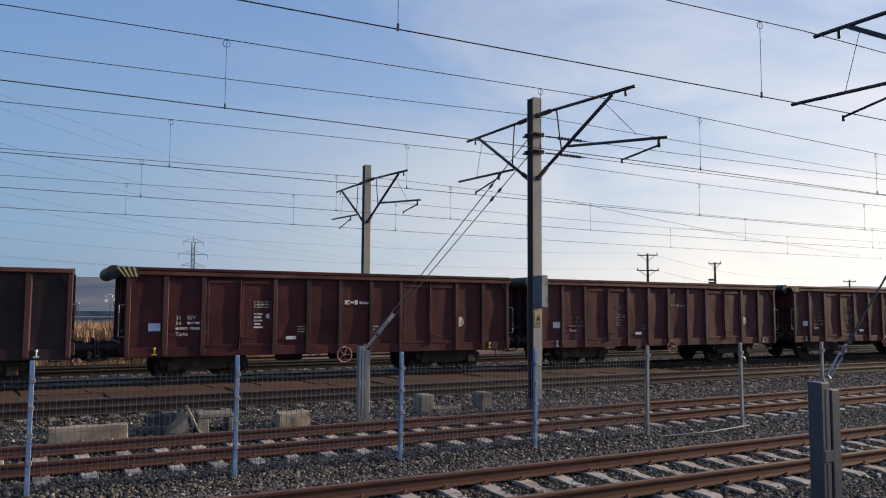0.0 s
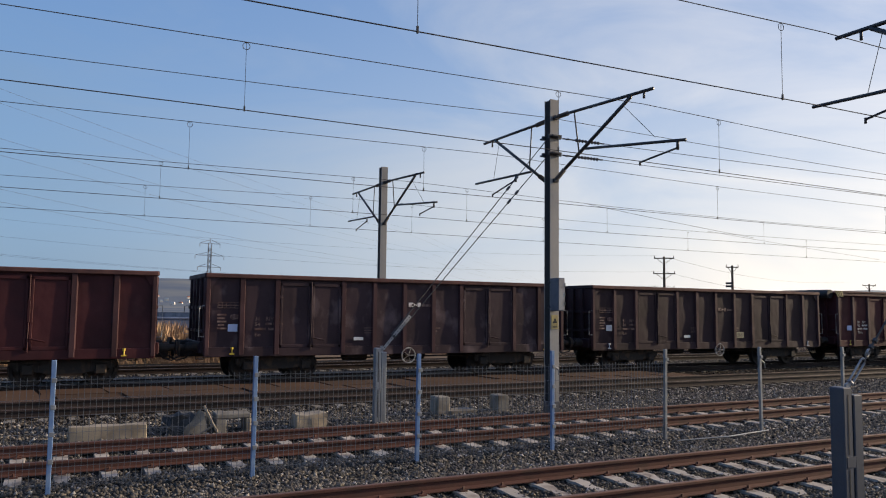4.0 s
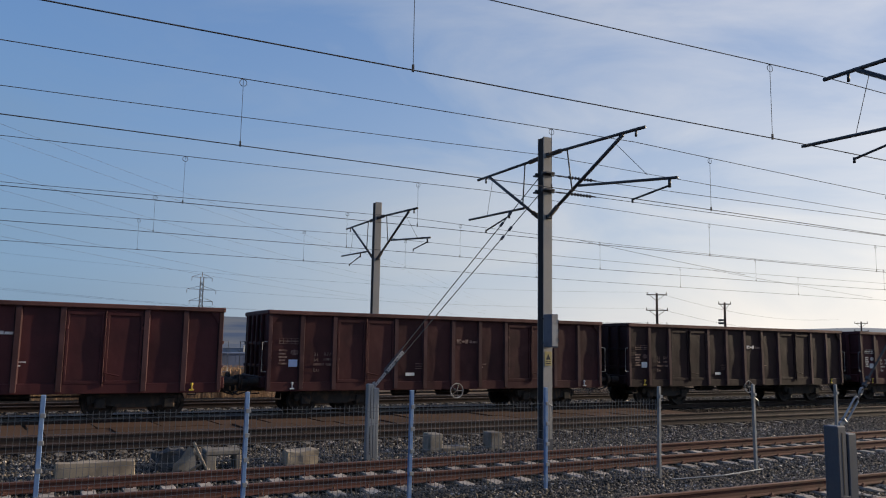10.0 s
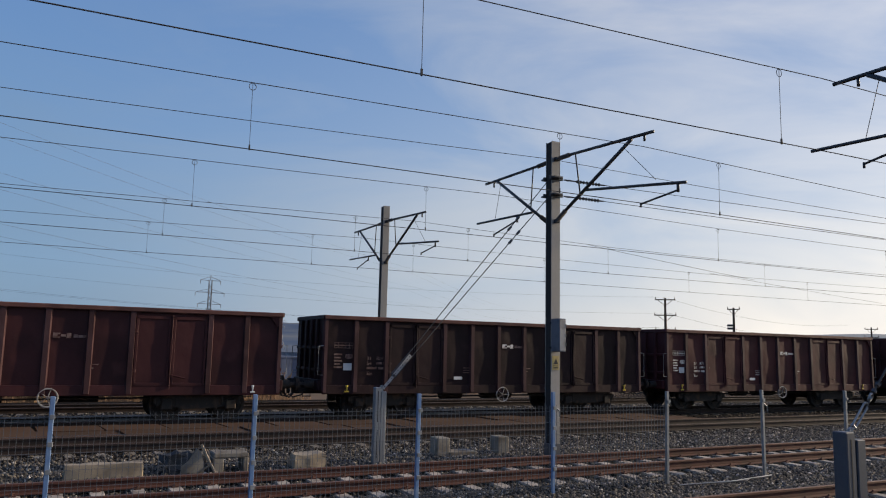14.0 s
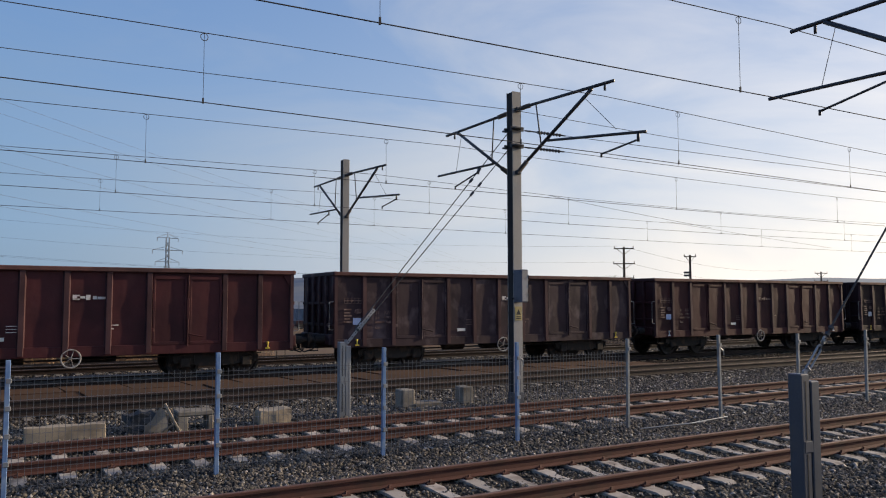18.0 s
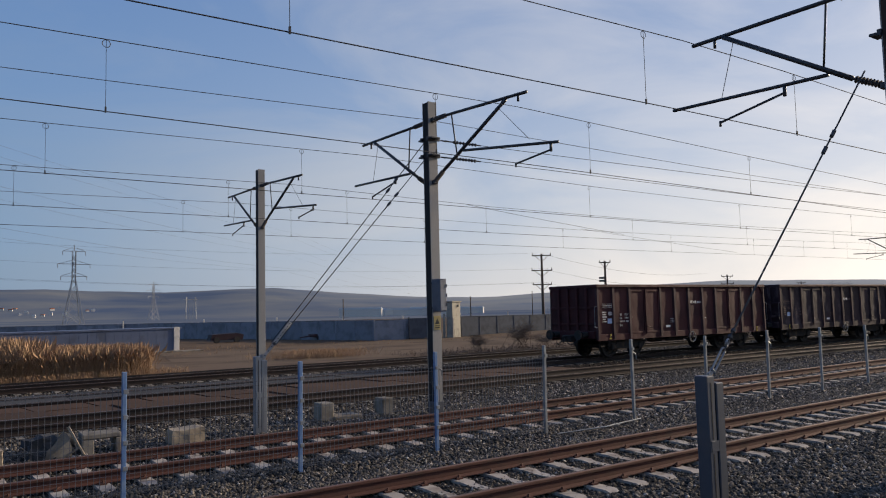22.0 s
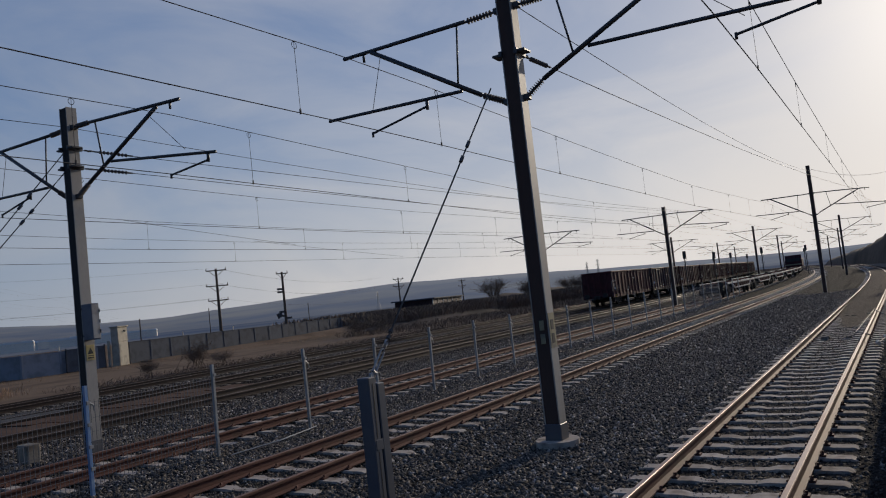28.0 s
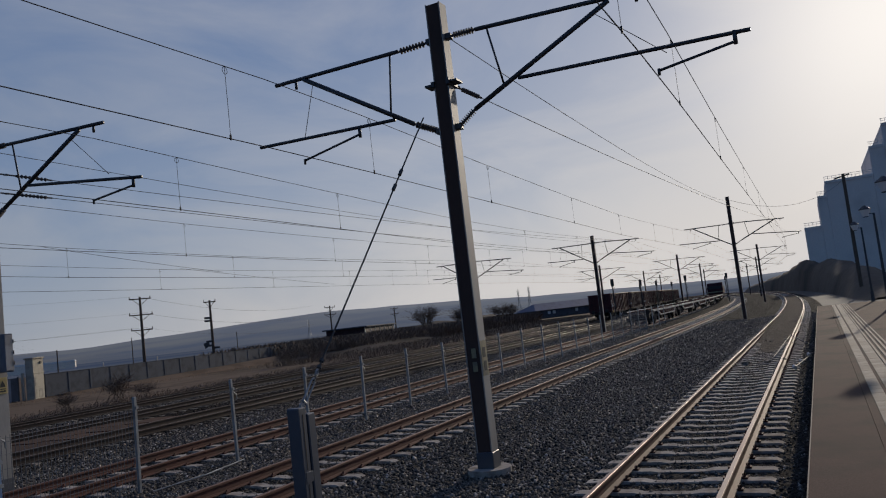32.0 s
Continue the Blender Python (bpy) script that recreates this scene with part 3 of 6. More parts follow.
LAY = []    # sleepers laid last


def track(key, a, b, single, head, sleeper, label, clips, steel=RUST):
    y = TRACKS[key]
    tr = thing("railway_track", label, "track", spot(0, y), kind="structure")
    for side in (-0.7535, 0.7535):
        g = sweep([(p + side, q) for p, q in RAIL], y, 0, a, b)
        part("rail", g, steel, tr, "rusty steel rail").matrix_basis = Matrix.Translation((0, -y, 0))
        g = sweep([(side - 0.030, -0.001), (side + 0.030, -0.001), (side + 0.026, 0.003), (side - 0.026, 0.003)], y, 0, a, b)
        part("rail_head", g, head, tr, "worn running surface").matrix_basis = Matrix.Translation((0, -y, 0))
    LAY.append((tr, key, a, b, single, sleeper, clips))
    return tr


track("A", -12, 400, (2, 62), RAIL_HEAD, SLEEPER, "platform track with bright rails on concrete sleepers", (4, 40))
track("B", -12, 400, (0, 62), DULL_HEAD, SLEEPER, "rusty main track on pale concrete sleepers", (1, 40))
track("C", -12, 400, (-4, 62), DULL_HEAD, SLEEPER, "rusty track on concrete sleepers behind the fence", (-1, 30))
track("D", -40, 400, (-6, 62), YARD_HEAD, OLD_SLEEPER, "old yard track beside the crossing slabs", None, YARD_RUST)
track("E", -200, 560, (-6, 40), YARD_HEAD, OLD_SLEEPER, "yard track that carries the freight train", None, YARD_RUST)
track("F", -60, 400, (-6, 40), YARD_HEAD, OLD_SLEEPER, "farthest yard track beside the soil", None, YARD_RUST)

FILL_AT = [(30, -0.205), (33, -0.18), (36, -0.14), (39, -0.10), (43, -0.07), (52, -0.055), (70, -0.05), (100, -0.05), (130, -0.05)]
v, f = [], []
for i, (at, z) in enumerate(FILL_AT):
    for w, dip in ((-0.705, 0.03), (-0.45, 0.0), (-0.1, -0.008), (0.3, 0.004), (0.705, 0.03)):
        x, y, _ = along(at + 0.5 * noise.noise((at * 3.1, w * 4.0, 1.0)), TRACKS["A"] + w)
        v.append((x, y, z - dip))
f = [(i * 5 + k, i * 5 + 5 + k, i * 5 + 6 + k, i * 5 + 1 + k) for i in range(len(FILL_AT) - 1) for k in range(4)]
tagged(part("track_fill", Geo().add(v, f), FILL), "tan fine gravel filled between the platform track's rails", "gravel", kind="structure")

# ---- platform ----
g = sweep([(0.27, -0.9), (0.27, 0.40), (0.31, 0.40), (0.31, 0.55), (-0.34, 0.55), (-0.34, -0.9)], 0, 0, -8, 50)
tagged(part("platform_edge", g, PLATFORM), "worn brown concrete platform edge", "platform", kind="structure")
g = sweep([(-0.345, -0.9), (-0.345, 0.546), (-9.0, 0.50), (-9.0, -0.9)], 0, 0, -8, 50)
tagged(part("platform", g, PLATFORM), "brown concrete station platform", "platform", kind="structure")
g = sweep([(-0.2, -0.28), (-3.0, -0.26), (-45.0, -0.2)], 0, 0, 48, 195, close=False)
tagged(part("yard_ground", g, DARK_GREY), "dark flat ground behind the platform end", "ground", kind="structure")

# ---- masts with their brackets ----


def cantilever(mast, side, reach, push, lift=0.0, ahead=0.0):
    """One bracket in the plane across the tracks. side: +1 away from the platform, -1 towards it."""
    s = side

    def tube(name, a, b, r, mat=TUBE):
        g = Geo().tube((0, s * a[0] + ahead, a[1]), (0, s * b[0] + ahead, b[1]), r, 8)
        return part(name, g, mat, mast, smooth=True)

    if push:
        tube("top_tube", (0.75, 7.02), (3.7, 6.86), 0.038)
        tube("strut", (0.58, 5.68), (3.0, 6.86), 0.042)
        tube("brace_rod", (0.95, 7.0), (1.14, 5.97), 0.018)
        tube("registration_tube", (1.40, 6.02), (reach, 5.72 + lift), 0.032)
        tube("steady_arm", (reach - 0.22, 5.60 + lift), (reach - 1.33, 5.47 + lift * 0.8), 0.022)
        tube("drop_bracket", (reach - 0.22, 5.76 + lift), (reach - 0.22, 5.56 + lift), 0.030)
        tube("wire_clamp", (reach - 1.33, 5.50 + lift * 0.8), (reach - 1.33, 5.40 + lift * 0.8), 0.022)
        tube("messenger_clamp", (3.42, 6.88), (3.42, 6.72), 0.026)
        tube("stay_wire", (2.75, 6.72), (3.75, 5.82), 0.006, WIRE)
    else:
        tube("top_tube", (0.75, 7.03), (3.45, 7.06), 0.038)
        tube("strut", (0.58, 5.68), (2.8, 7.03), 0.042)
        tube("brace_rod", (0.92, 7.02), (1.02, 5.98), 0.018)
        tube("registration_tube", (0.95, 5.84), (3.95, 5.95), 0.032)
        tube("steady_arm", (1.70, 5.74), (2.95, 5.50), 0.022)
        tube("drop_bracket", (1.70, 5.86), (1.70, 5.68), 0.030)
        tube("wire_clamp", (2.95, 5.53), (2.95, 5.43), 0.022)
        tube("messenger_clamp", (2.98, 7.05), (2.98, 6.88), 0.026)
        tube("stay_wire", (2.6, 6.9), (2.9, 5.92), 0.006, WIRE)
    for name, a, b in (("top_insulator", (0.22, 7.03), (0.75, 7.02)), ("strut_insulator", (0.18, 5.45), (0.58, 5.68))):
        g = Geo()
        p, q = Vector((0, s * a[0], a[1])), Vector((0, s * b[0] + ahead, b[1]))
        prof = [(0.0, 0.022), (0.10, 0.022)]
        for k in range(8):
            c = 0.13 + 0.72 * k / 7
            prof += [(c, 0.024), (c + 0.025, 0.062), (c + 0.04, 0.058), (c + 0.06, 0.024)]
        g.spun(p, q, prof + [(1.0, 0.022)])
        part(name, g, INSULATOR, mast, "ribbed brown insulator")
    for z in (7.03, 5.45):
        g = Geo().box(-0.06, 0.06, min(s * 0.12, s * 0.24), max(s * 0.12, s * 0.24), z - 0.05, z + 0.05, 0.01)
        part("bracket_clamp", g, TUBE, mast)


def catenary_mast(s, y, top=7.64, base=-0.25, width=0.26, near=True, arms=((1, 3.95, False), (-1, 4.75, True)), label="grey steel catenary mast with brackets on both sides", foot=0.0, plate=SHADED_BLACK):
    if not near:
        plate = SHADED_BROWN
    m = thing("catenary_mast", label, "mast", plain_spot(s, y), "catenary masts")
    w = width / 2
    lo = w
    # a rolled section: two flanges across the tracks' line and a web between them
    for side in (-1, 1):
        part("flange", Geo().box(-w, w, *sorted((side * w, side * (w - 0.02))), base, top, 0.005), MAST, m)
    # web and added side plate carry the column's shade as dark colour
    part("web", Geo().box(-0.012, 0.012, -w + 0.02, w - 0.02, base, top - 0.01), MAST_SHADED, m, "web darkened for the shade between the flanges")
    part("side_plate", Geo().box(-w + 0.006, -w + 0.016, -w + 0.021, w - 0.021, base + 0.05, top - 0.02), plate, m, "added plate, dark for the column's shaded side")
    if near:
        part("base_plate", Geo().box(-lo - 0.012, lo + 0.012, -lo - 0.012, lo + 0.012, base, base + 0.28, 0.01), POST_STEEL, m, "boxed-in mast foot")
    for arm in arms:
        cantilever(m, *arm)
    if foot:
        g = Geo().prism([(foot * math.cos(a * math.pi / 10), foot * math.sin(a * math.pi / 10)) for a in range(20)], "z", base - 0.3, base + 0.02)
        part("footing", g, CONCRETE, m, "round pale concrete footing")
    return m


MAST_N = catenary_mast(11.9, 5.20, base=-0.22, width=0.27, foot=0.36, plate=SHADED_BROWN, arms=((1, 3.95, False, 0.0, 0.07), (-1, 4.93, True, 0.14, 0.07)), label="tall grey catenary mast with a guy wire and concrete footing")
MAST_A = catenary_mast(10.7, 15.75, top=7.5, arms=((1, 3.95, False), (-1, 4.61, True, -0.12)), label="grey catenary mast with brackets, guy wires and a switch box")
catenary_mast(10.65, 27.0, label="grey catenary mast behind the yard tracks")
for s in (62, 112, 162, 212):
    catenary_mast(s, 5.3, top=9.1 if s == 62 else 7.6, near=False)
for s in (61, 112, 162, 212):
    catenary_mast(s, 15.8, near=False)
for s in (62, 113, 163, 213):
    catenary_mast(s, 27.0, near=False)

# ---- overhead wires ----
SPAN = 50.4


def overhead(first, knots, z=5.53, a=-90, b=260, label="contact wire with its messenger wire and droppers"):
    """knots: the wire's place across, (s, y), as it zigzags from mast to mast."""
    o = thing("overhead_line", label, "wire", kind="structure")

    def across(s):
        return plain(s, float(np.interp(s, [k for k, _ in knots], [y for _, y in knots])))[:2]

    def high(s):
        u = ((s - first) / SPAN) % 1.0 - 0.5
        return z + 1.03 + 0.22 * (2 * u) ** 2

    st = [a + 3.15 * i for i in range(int((b - a) / 3.15) + 1)]
    part("contact_wire", Geo().line([(*across(s), z) for s in st], 0.009, 5), WIRE, o)
    part("messenger_wire", Geo().line([(*across(s), high(s)) for s in st], 0.008, 5), WIRE, o)
    for n in range(-2, 5):
        for away in (2.4, 9.3, 18.5, 27.5, 36.0, 42.1, 48.3):
            s = first + n * SPAN + away
            if not a < s < b:
                continue
            x, yy = across(s)
            g = Geo().tube((x, yy, z), (x, yy, high(s)), 0.0045, 4)
            if s < 60:
                g.ring((x, yy, high(s) - 0.07), (0, 1, 0), 0.06, 0.006, 10, 4)
                g.box(x - 0.012, x + 0.012, yy - 0.012, yy + 0.012, z - 0.02, z + 0.07)
            part("dropper", g, WIRE, o)


overhead(11.9, [(-38, 2.2), (11.9, 1.72), (62, 2.2), (112, 1.8), (162, 2.2)], 5.58)
overhead(11.9, [(-38, 8.6), (11.9, 8.11), (40, 8.7), (62, 8.3), (112, 8.6), (162, 8.3)], 5.55)
overhead(10.7, [(-40, 12.2), (2.5, 12.33), (10.7, 12.48), (20, 12.9), (30, 13.38), (39, 13.45), (61, 12.45), (112, 12.9), (162, 12.5)], 5.40)
overhead(10.7, [(-40, 18.4), (1.9, 18.65), (9, 18.85), (20, 19.3), (29, 19.4), (61, 18.8), (112, 19.2), (162, 18.8)], 5.47)
overhead(10.65, [(-40, 24.2), (1.6, 24.35), (10.65, 24.5), (20, 25.25), (30, 25.3), (61, 24.0), (112, 24.4)], 5.48)
overhead(10.65, [(-40, 29.2), (0, 29.4), (10.65, 29.57), (20, 30.0), (30, 30.2), (61, 29.9), (112, 30.1)], 5.48)


def wire(name, label, runs, r=0.008):
    w = thing(name, label, "wire", kind="structure")
    for run in runs:
        part("wire", Geo().line(run, r, 5), WIRE, w)
    return w


def sag(p, q, drop, n=14):
    p, q = Vector(p), Vector(q)
    return [tuple(p.lerp(q, i / n) - Vector((0, 0, drop * 4 * (i / n) * (1 - i / n)))) for i in range(n + 1)]


wire("feeder_wire", "feeder wire along the mast tops", [sag((10.7, 15.95, 7.12), (-39.7, 15.95, 7.12), 0.33), sag((10.7, 15.95, 7.12), (61, 16.0, 7.12), 0.33), sag((61, 16, 7.12), (112, 17.4, 7.12), 0.6)])
wire("tension_wire", "wires that end on the mast's insulators", [sag((11.9, 15.2, 6.42), (61, 12.9, 6.75), 0.25), sag((11.9, 15.25, 6.02), (61, 12.9, 5.62), 0.15), sag((12.9, 4.95, 6.15), (62, 2.2, 6.8), 0.3), sag((12.2, 5.27, 7.25), (62, 5.3, 8.7), 0.5),
    sag((18, 24.0, 6.4), (27, 24.0, 5.55), 0.03), sag((30, 29.6, 6.5), (44, 29.6, 5.55), 0.03)])
# far power line over the yard
u, v = Vector((math.sin(radians(40)), math.cos(radians(40)), 0)), Vector((-math.cos(radians(40)), math.sin(radians(40)), 0))
wire("power_line", "thin wires of a distant power line", [[tuple(v * d + u * k + Vector((0, 0, h - 2.0 * math.sin(math.pi * (k % 230) / 230)))) for k in range(-70, 860, 23)] for d, h in ((64.5, 26.5), (67.5, 26.0), (63, 20.8), (68, 20.4), (63, 15.6), (69, 15.4))], 0.013)

# ---- guy wires and anchor posts ----


def guy(name, label, p, q, end=None):
    """A wire from a mast to its anchor post, with clamps and a turnbuckle at the lower end."""
    gw = thing(name, label, "guy wire")
    p, q = Vector(p), Vector(q)
    d = (q - p).normalized()
    m = q - d * (0.56 if end is None else 0.0)
    part("cable", Geo().tube(p, m, 0.014 if end is None else 0.011, 6), WIRE, gw)
    for share in (0.24, 0.30):
        k = p.lerp(q, share)
        part("cable_clamp", Geo().tube(k - d * 0.06, k + d * 0.06, 0.032, 6), TUBE, gw)
    if end is not None:
        return gw
    for k in (0.16, 0.06):
        c = m - d * k
        part("cable_clamp", Geo().tube(c - d * 0.02, c + d * 0.02, 0.034, 6), TUBE, gw)
    part("thimble", Geo().ring(m + d * 0.03, d.cross(Vector((1, 0.3, 0))), 0.045, 0.014, 12, 5), GALV, gw)
    part("shackle", Geo().line([m + d * 0.05, m + d * 0.10 + Vector((0.02, 0, 0)), m + d * 0.15], 0.013, 6), TUBE, gw)
    u = d.cross(Vector((0, 1, 0))).normalized() * 0.036
    a, b = q - d * 0.40, q - d * 0.09
    g = Geo().line([a + u, b + u * 0.9], 0.012, 6).line([a - u, b - u * 0.9], 0.012, 6)
    g.line([a + u, a + u * 0.5 - d * 0.035, a - u * 0.5 - d * 0.035, a - u], 0.013, 6).tube(b + u * 1.1, b - u * 1.1, 0.02, 6).tube(b, q, 0.016, 6)
    part("turnbuckle", g, GALV, gw, "galvanised turnbuckle")
    return gw


def anchor_post(x, y, top, w, label, base=-0.35, gap=0.03, mat=POST_STEEL):
    """Two steel channels side by side, the second a little lower, with a slot down the first."""
    a = thing("anchor_post", label, "post", pose(x, y, 0))
    for sx in (-1, 1):
        x0, x1 = sorted((sx * gap / 2, sx * (gap / 2 + w)))
        t = top - (0.0 if sx < 0 else 0.09)
        ch = part("channel", Geo().box(x0, x1, -w * 0.62, w * 0.62, base, t, 0.012), mat, a)
        if sx < 0:
            for z0, z1 in ((base + 0.2, 0.45), (0.62, top - 0.08)):
                part("slot", Geo().box(x0 + w * 0.5 - 0.008, x0 + w * 0.5 + 0.008, -w * 0.62 - 0.003, -w * 0.62 + 0.001, z0, z1), BLACK, ch)
    part("tie_plate", Geo().box(-w * 0.9, w * 0.1, -w * 0.66, -w * 0.62, 0.47, 0.60, 0.004), mat, a)
    part("eye_plate", Geo().prism([(-0.02, top - 0.25), (0.08, top - 0.12), (0.05, top + 0.05), (0.0, top + 0.03)], "y", -0.015, 0.015), GALV, a)
    return a


anchor_post(8.15, 6.0, 1.38, 0.15, "dark blue-grey steel anchor post of two channels")
guy("guy_wire", "dark steel guy wire with a galvanised turnbuckle", (11.8, 5.62, 5.72), (8.18, 6.0, 1.36))
anchor_post(6.25, 15.9, 1.36, 0.13, "weathered grey steel anchor post beside the track", gap=0.004, mat=POST_GREY)
foot, head = Vector((6.27, 15.88, 1.30)), Vector((10.6, 15.8, 6.3))
way = (head - foot).normalized()
over = Vector((-way.z, 0, way.x))
for z, k in ((6.52, 1), (6.08, -1)):
    guy("guy_wire", "thin steel guy wire that ends at a perforated plate", (10.6, 15.8, z), foot + way * 0.98 + over * 0.05 * k, 1)
link = thing("anchor_link", "pale perforated steel link plates on the anchor post", "anchor plate")


def link_plate(name, a, b, half, y, mat, holes, parent):
    s, t, w = foot + way * a, foot + way * b, over * half
    g = Geo().add([tuple(c + Vector((0, y + k, 0))) for c in (s - w, s + w, t + w, t - w) for k in (-0.004, 0.004)], [(0, 2, 4, 6), (1, 7, 5, 3), (0, 1, 3, 2), (2, 3, 5, 4), (4, 5, 7, 6), (6, 7, 1, 0)])
    pl = part(name, g, mat, parent)
    for i in range(holes):
        c = s.lerp(t, (i + 0.5) / holes) + Vector((0, y, 0))
        part("bolt_hole", Geo().tube(c - Vector((0, 0.007, 0)), c + Vector((0, 0.007, 0)), 0.014, 6), BLACK, pl)


link_plate("upper_plate", 0.44, 1.02, 0.040, -0.03, FLAT_GREY, 7, link)
link_plate("lower_plate", 0.04, 0.40, 0.032, -0.03, FLAT_GREY, 3, link)
for k in (-1, 1):
    a, b = foot + way * 0.42 + over * 0.06 * k, foot + way * 1.12 + over * 0.055 * k
    part("side_bar", Geo().tube(a, b, 0.012, 6), TUBE, link)
part("pivot", Geo().tube(foot + way * 0.42 - Vector((0, 0.05, 0)), foot + way * 0.42 + Vector((0, 0.03, 0)), 0.035, 8), TUBE, link)

# ---- fence ----
FENCE_STEP = 2.655


def fence_post(n, blue):
    x = -2.8 + FENCE_STEP * n
    y = 11.42 + 0.0165 * (x - 2.5) if x < 30 else 11.87
    px, py, a = plain(x, y)
    lean = random.uniform(-0.7, 0.7)
    p = thing("fence_post", "slim blue-grey steel fence post" if blue else "slim bare grey steel fence post", "fence post", Matrix.Translation((px, py, 0)) @ pose(0, 0, 0, lean, lean * 0.5, 0), "fence posts")
    part("post", Geo().box(-0.03, 0.03, -0.03, 0.03, -0.35, 1.5 + random.uniform(-0.02, 0.03), 0.006), FENCE_SKY if blue else GALV, p)
    for z in ((0.15, 0.5, 0.85, 1.2) if n < 5 else (1.28,)):
        part("clip", Geo().box(-0.02, 0.045, -0.055, -0.028, z, z + 0.06, 0.004), GALV, p)
    if n >= 4 and n % 2 == 0:
        part("bent_bracket", Geo().tube((0.03, 0, 1.25), (0.12, -0.02, 1.18), 0.016, 5).tube((0.12, -0.02, 1.18), (0.13, -0.02, 1.08), 0.012, 5), GALV, p)
    return x, y


FENCE = [fence_post(n, n < 5) for n in range(0, 27)]


UPRIGHT = Geo().box(-0.003, 0.003, -0.003, 0.003, -0.17, 1.27).mesh("upright_wire", FENCE_WIRE)
CROSS = Geo().tube((0.02, -0.009, 0), (FENCE_STEP - 0.02, -0.009, 0), 0.0033, 4).mesh("cross_wire", FENCE_WIRE)


def fence_panel(a, b):
    """Welded wires: close uprights, a few double rows across."""
    (x0, y0), (x1, y1) = a, b
    p, q = plain(x0, y0), plain(x1, y1)
    f = thing("wire_mesh_fence", "fine welded grey wire mesh fence between two posts", "fence", Matrix.Translation((p[0], p[1], 0)) @ Matrix.Rotation(math.atan2(q[1] - p[1], q[0] - p[0]), 4, "Z"), "wire mesh fences")
    n = 35
    for i in range(1, n):
        part("upright_wire", UPRIGHT, None, f, at=pose(FENCE_STEP * i / n, 0, 0))
    for z in (-0.12, 0.10, 0.32, 0.54, 0.76, 0.98, 1.17, 1.23):
        part("cross_wire", CROSS, None, f, at=pose(0, 0, z))
    return f


for n in range(5):
    fence_panel(FENCE[n], FENCE[n + 1])
for n in (19, 20, 21, 22):
    fence_panel(FENCE[n], FENCE[n + 1])

# ---- freight train ----
LENGTH, PITCH, HALF = 12.70, 14.04, 1.45
FLOOR, RIM = 0.90, 3.18
BAY = LENGTH / 12
EDGES = [BAY * k for k in (0, 1, 2, 4, 5, 6, 7, 8, 10, 11, 12)]     # the third and eighth bays are doors


def wheel_pair():
    """Two dished wheels with worn treads on one axle, round its own middle."""
    prof = [(-0.95, 0.05), (-0.93, 0.08), (-0.84, 0.09), (-0.835, 0.16), (-0.79, 0.17), (-0.77, 0.36), (-0.82, 0.37), (-0.82, 0.45), (-0.69, 0.46), (-0.685, 0.49), (-0.65, 0.485), (-0.65, 0.37), (-0.70, 0.36), (-0.71, 0.16), (-0.66, 0.15), (-0.65, 0.08)]
    prof += [(-y, r) for y, r in reversed(prof)]
    g = Geo().spun((0, -1, 0), (0, 1, 0), [((y + 1) / 2, r) for y, r in prof], 24)
    for y in (-0.815, 0.815):
        for k in range(4):
            a = k * math.pi / 2
            g.tube((0.24 * math.cos(a), y - 0.03, 0.24 * math.sin(a)), (0.24 * math.cos(a), y + 0.03, 0.24 * math.sin(a)), 0.03, 6)
    return g.mesh("wheelset", DARK_STEEL)


WHEELS = wheel_pair()


def wheelset(parent, x):
    return part("wheelset", WHEELS, None, parent, "dark steel wheelset", pose(x, 0, 0.46))


def bogie(wagon, x):
    b = part("bogie", Geo().box(x - 0.16, x + 0.16, -0.95, 0.95, 0.55, 0.85, 0.02), DARK_STEEL, wagon, "dark cast bogie")
    for y in (-1.0, 1.0):
        g = Geo().prism([(x - 1.25, 0.52), (x - 0.75, 0.42), (x - 0.45, 0.36), (x + 0.45, 0.36), (x + 0.75, 0.42), (x + 1.25, 0.52), (x + 1.25, 0.66), (x + 0.5, 0.78), (x - 0.5, 0.78), (x - 1.25, 0.66)], "y", y - 0.06, y + 0.06)
        part("side_frame", g, DARK_STEEL, b)
        for dx in (-0.9, 0.9):
            part("axle_box", Geo().box(x + dx - 0.15, x + dx + 0.15, y - 0.13, y + 0.13, 0.33, 0.62, 0.03), DARK_STEEL, b)
            for k in (-0.25, 0.25):
                part("spring", Geo().tube((x + dx + k, y, 0.45), (x + dx + k, y, 0.70), 0.07, 8), DARK_STEEL, b)
    for dx in (-0.9, 0.9):
        wheelset(b, x + dx)


def text_mesh(words, size, mat):
    c = bpy.data.curves.new("lettering", "FONT")
    c.body, c.size, c.extrude = words, size, 0.001
    c.resolution_u = 2
    o = bpy.data.objects.new("lettering", c)
    scene.collection.objects.link(o)
    me = bpy.data.meshes.new_from_object(o.evaluated_get(bpy.context.evaluated_depsgraph_get()))
    bpy.data.objects.remove(o)
    me.materials.clear()
    me.materials.append(mat)
    return me


CODE_A, CODE_B, OLD_CODE_A, OLD_CODE_B = text_mesh("31", 0.16, WHITE_PAINT), text_mesh("54", 0.16, WHITE_PAINT), text_mesh("31", 0.16, FADED_WHITE), text_mesh("54", 0.16, FADED_WHITE)
RIV, EAS, TAMS = text_mesh("RIV", 0.17, WHITE_PAINT), text_mesh("Eas", 0.15, WHITE_PAINT), text_mesh("Tams", 0.16, WHITE_PAINT)
OLD_RIV, OLD_EAS = text_mesh("RIV", 0.17, FADED_WHITE), text_mesh("Eas", 0.15, FADED_WHITE)


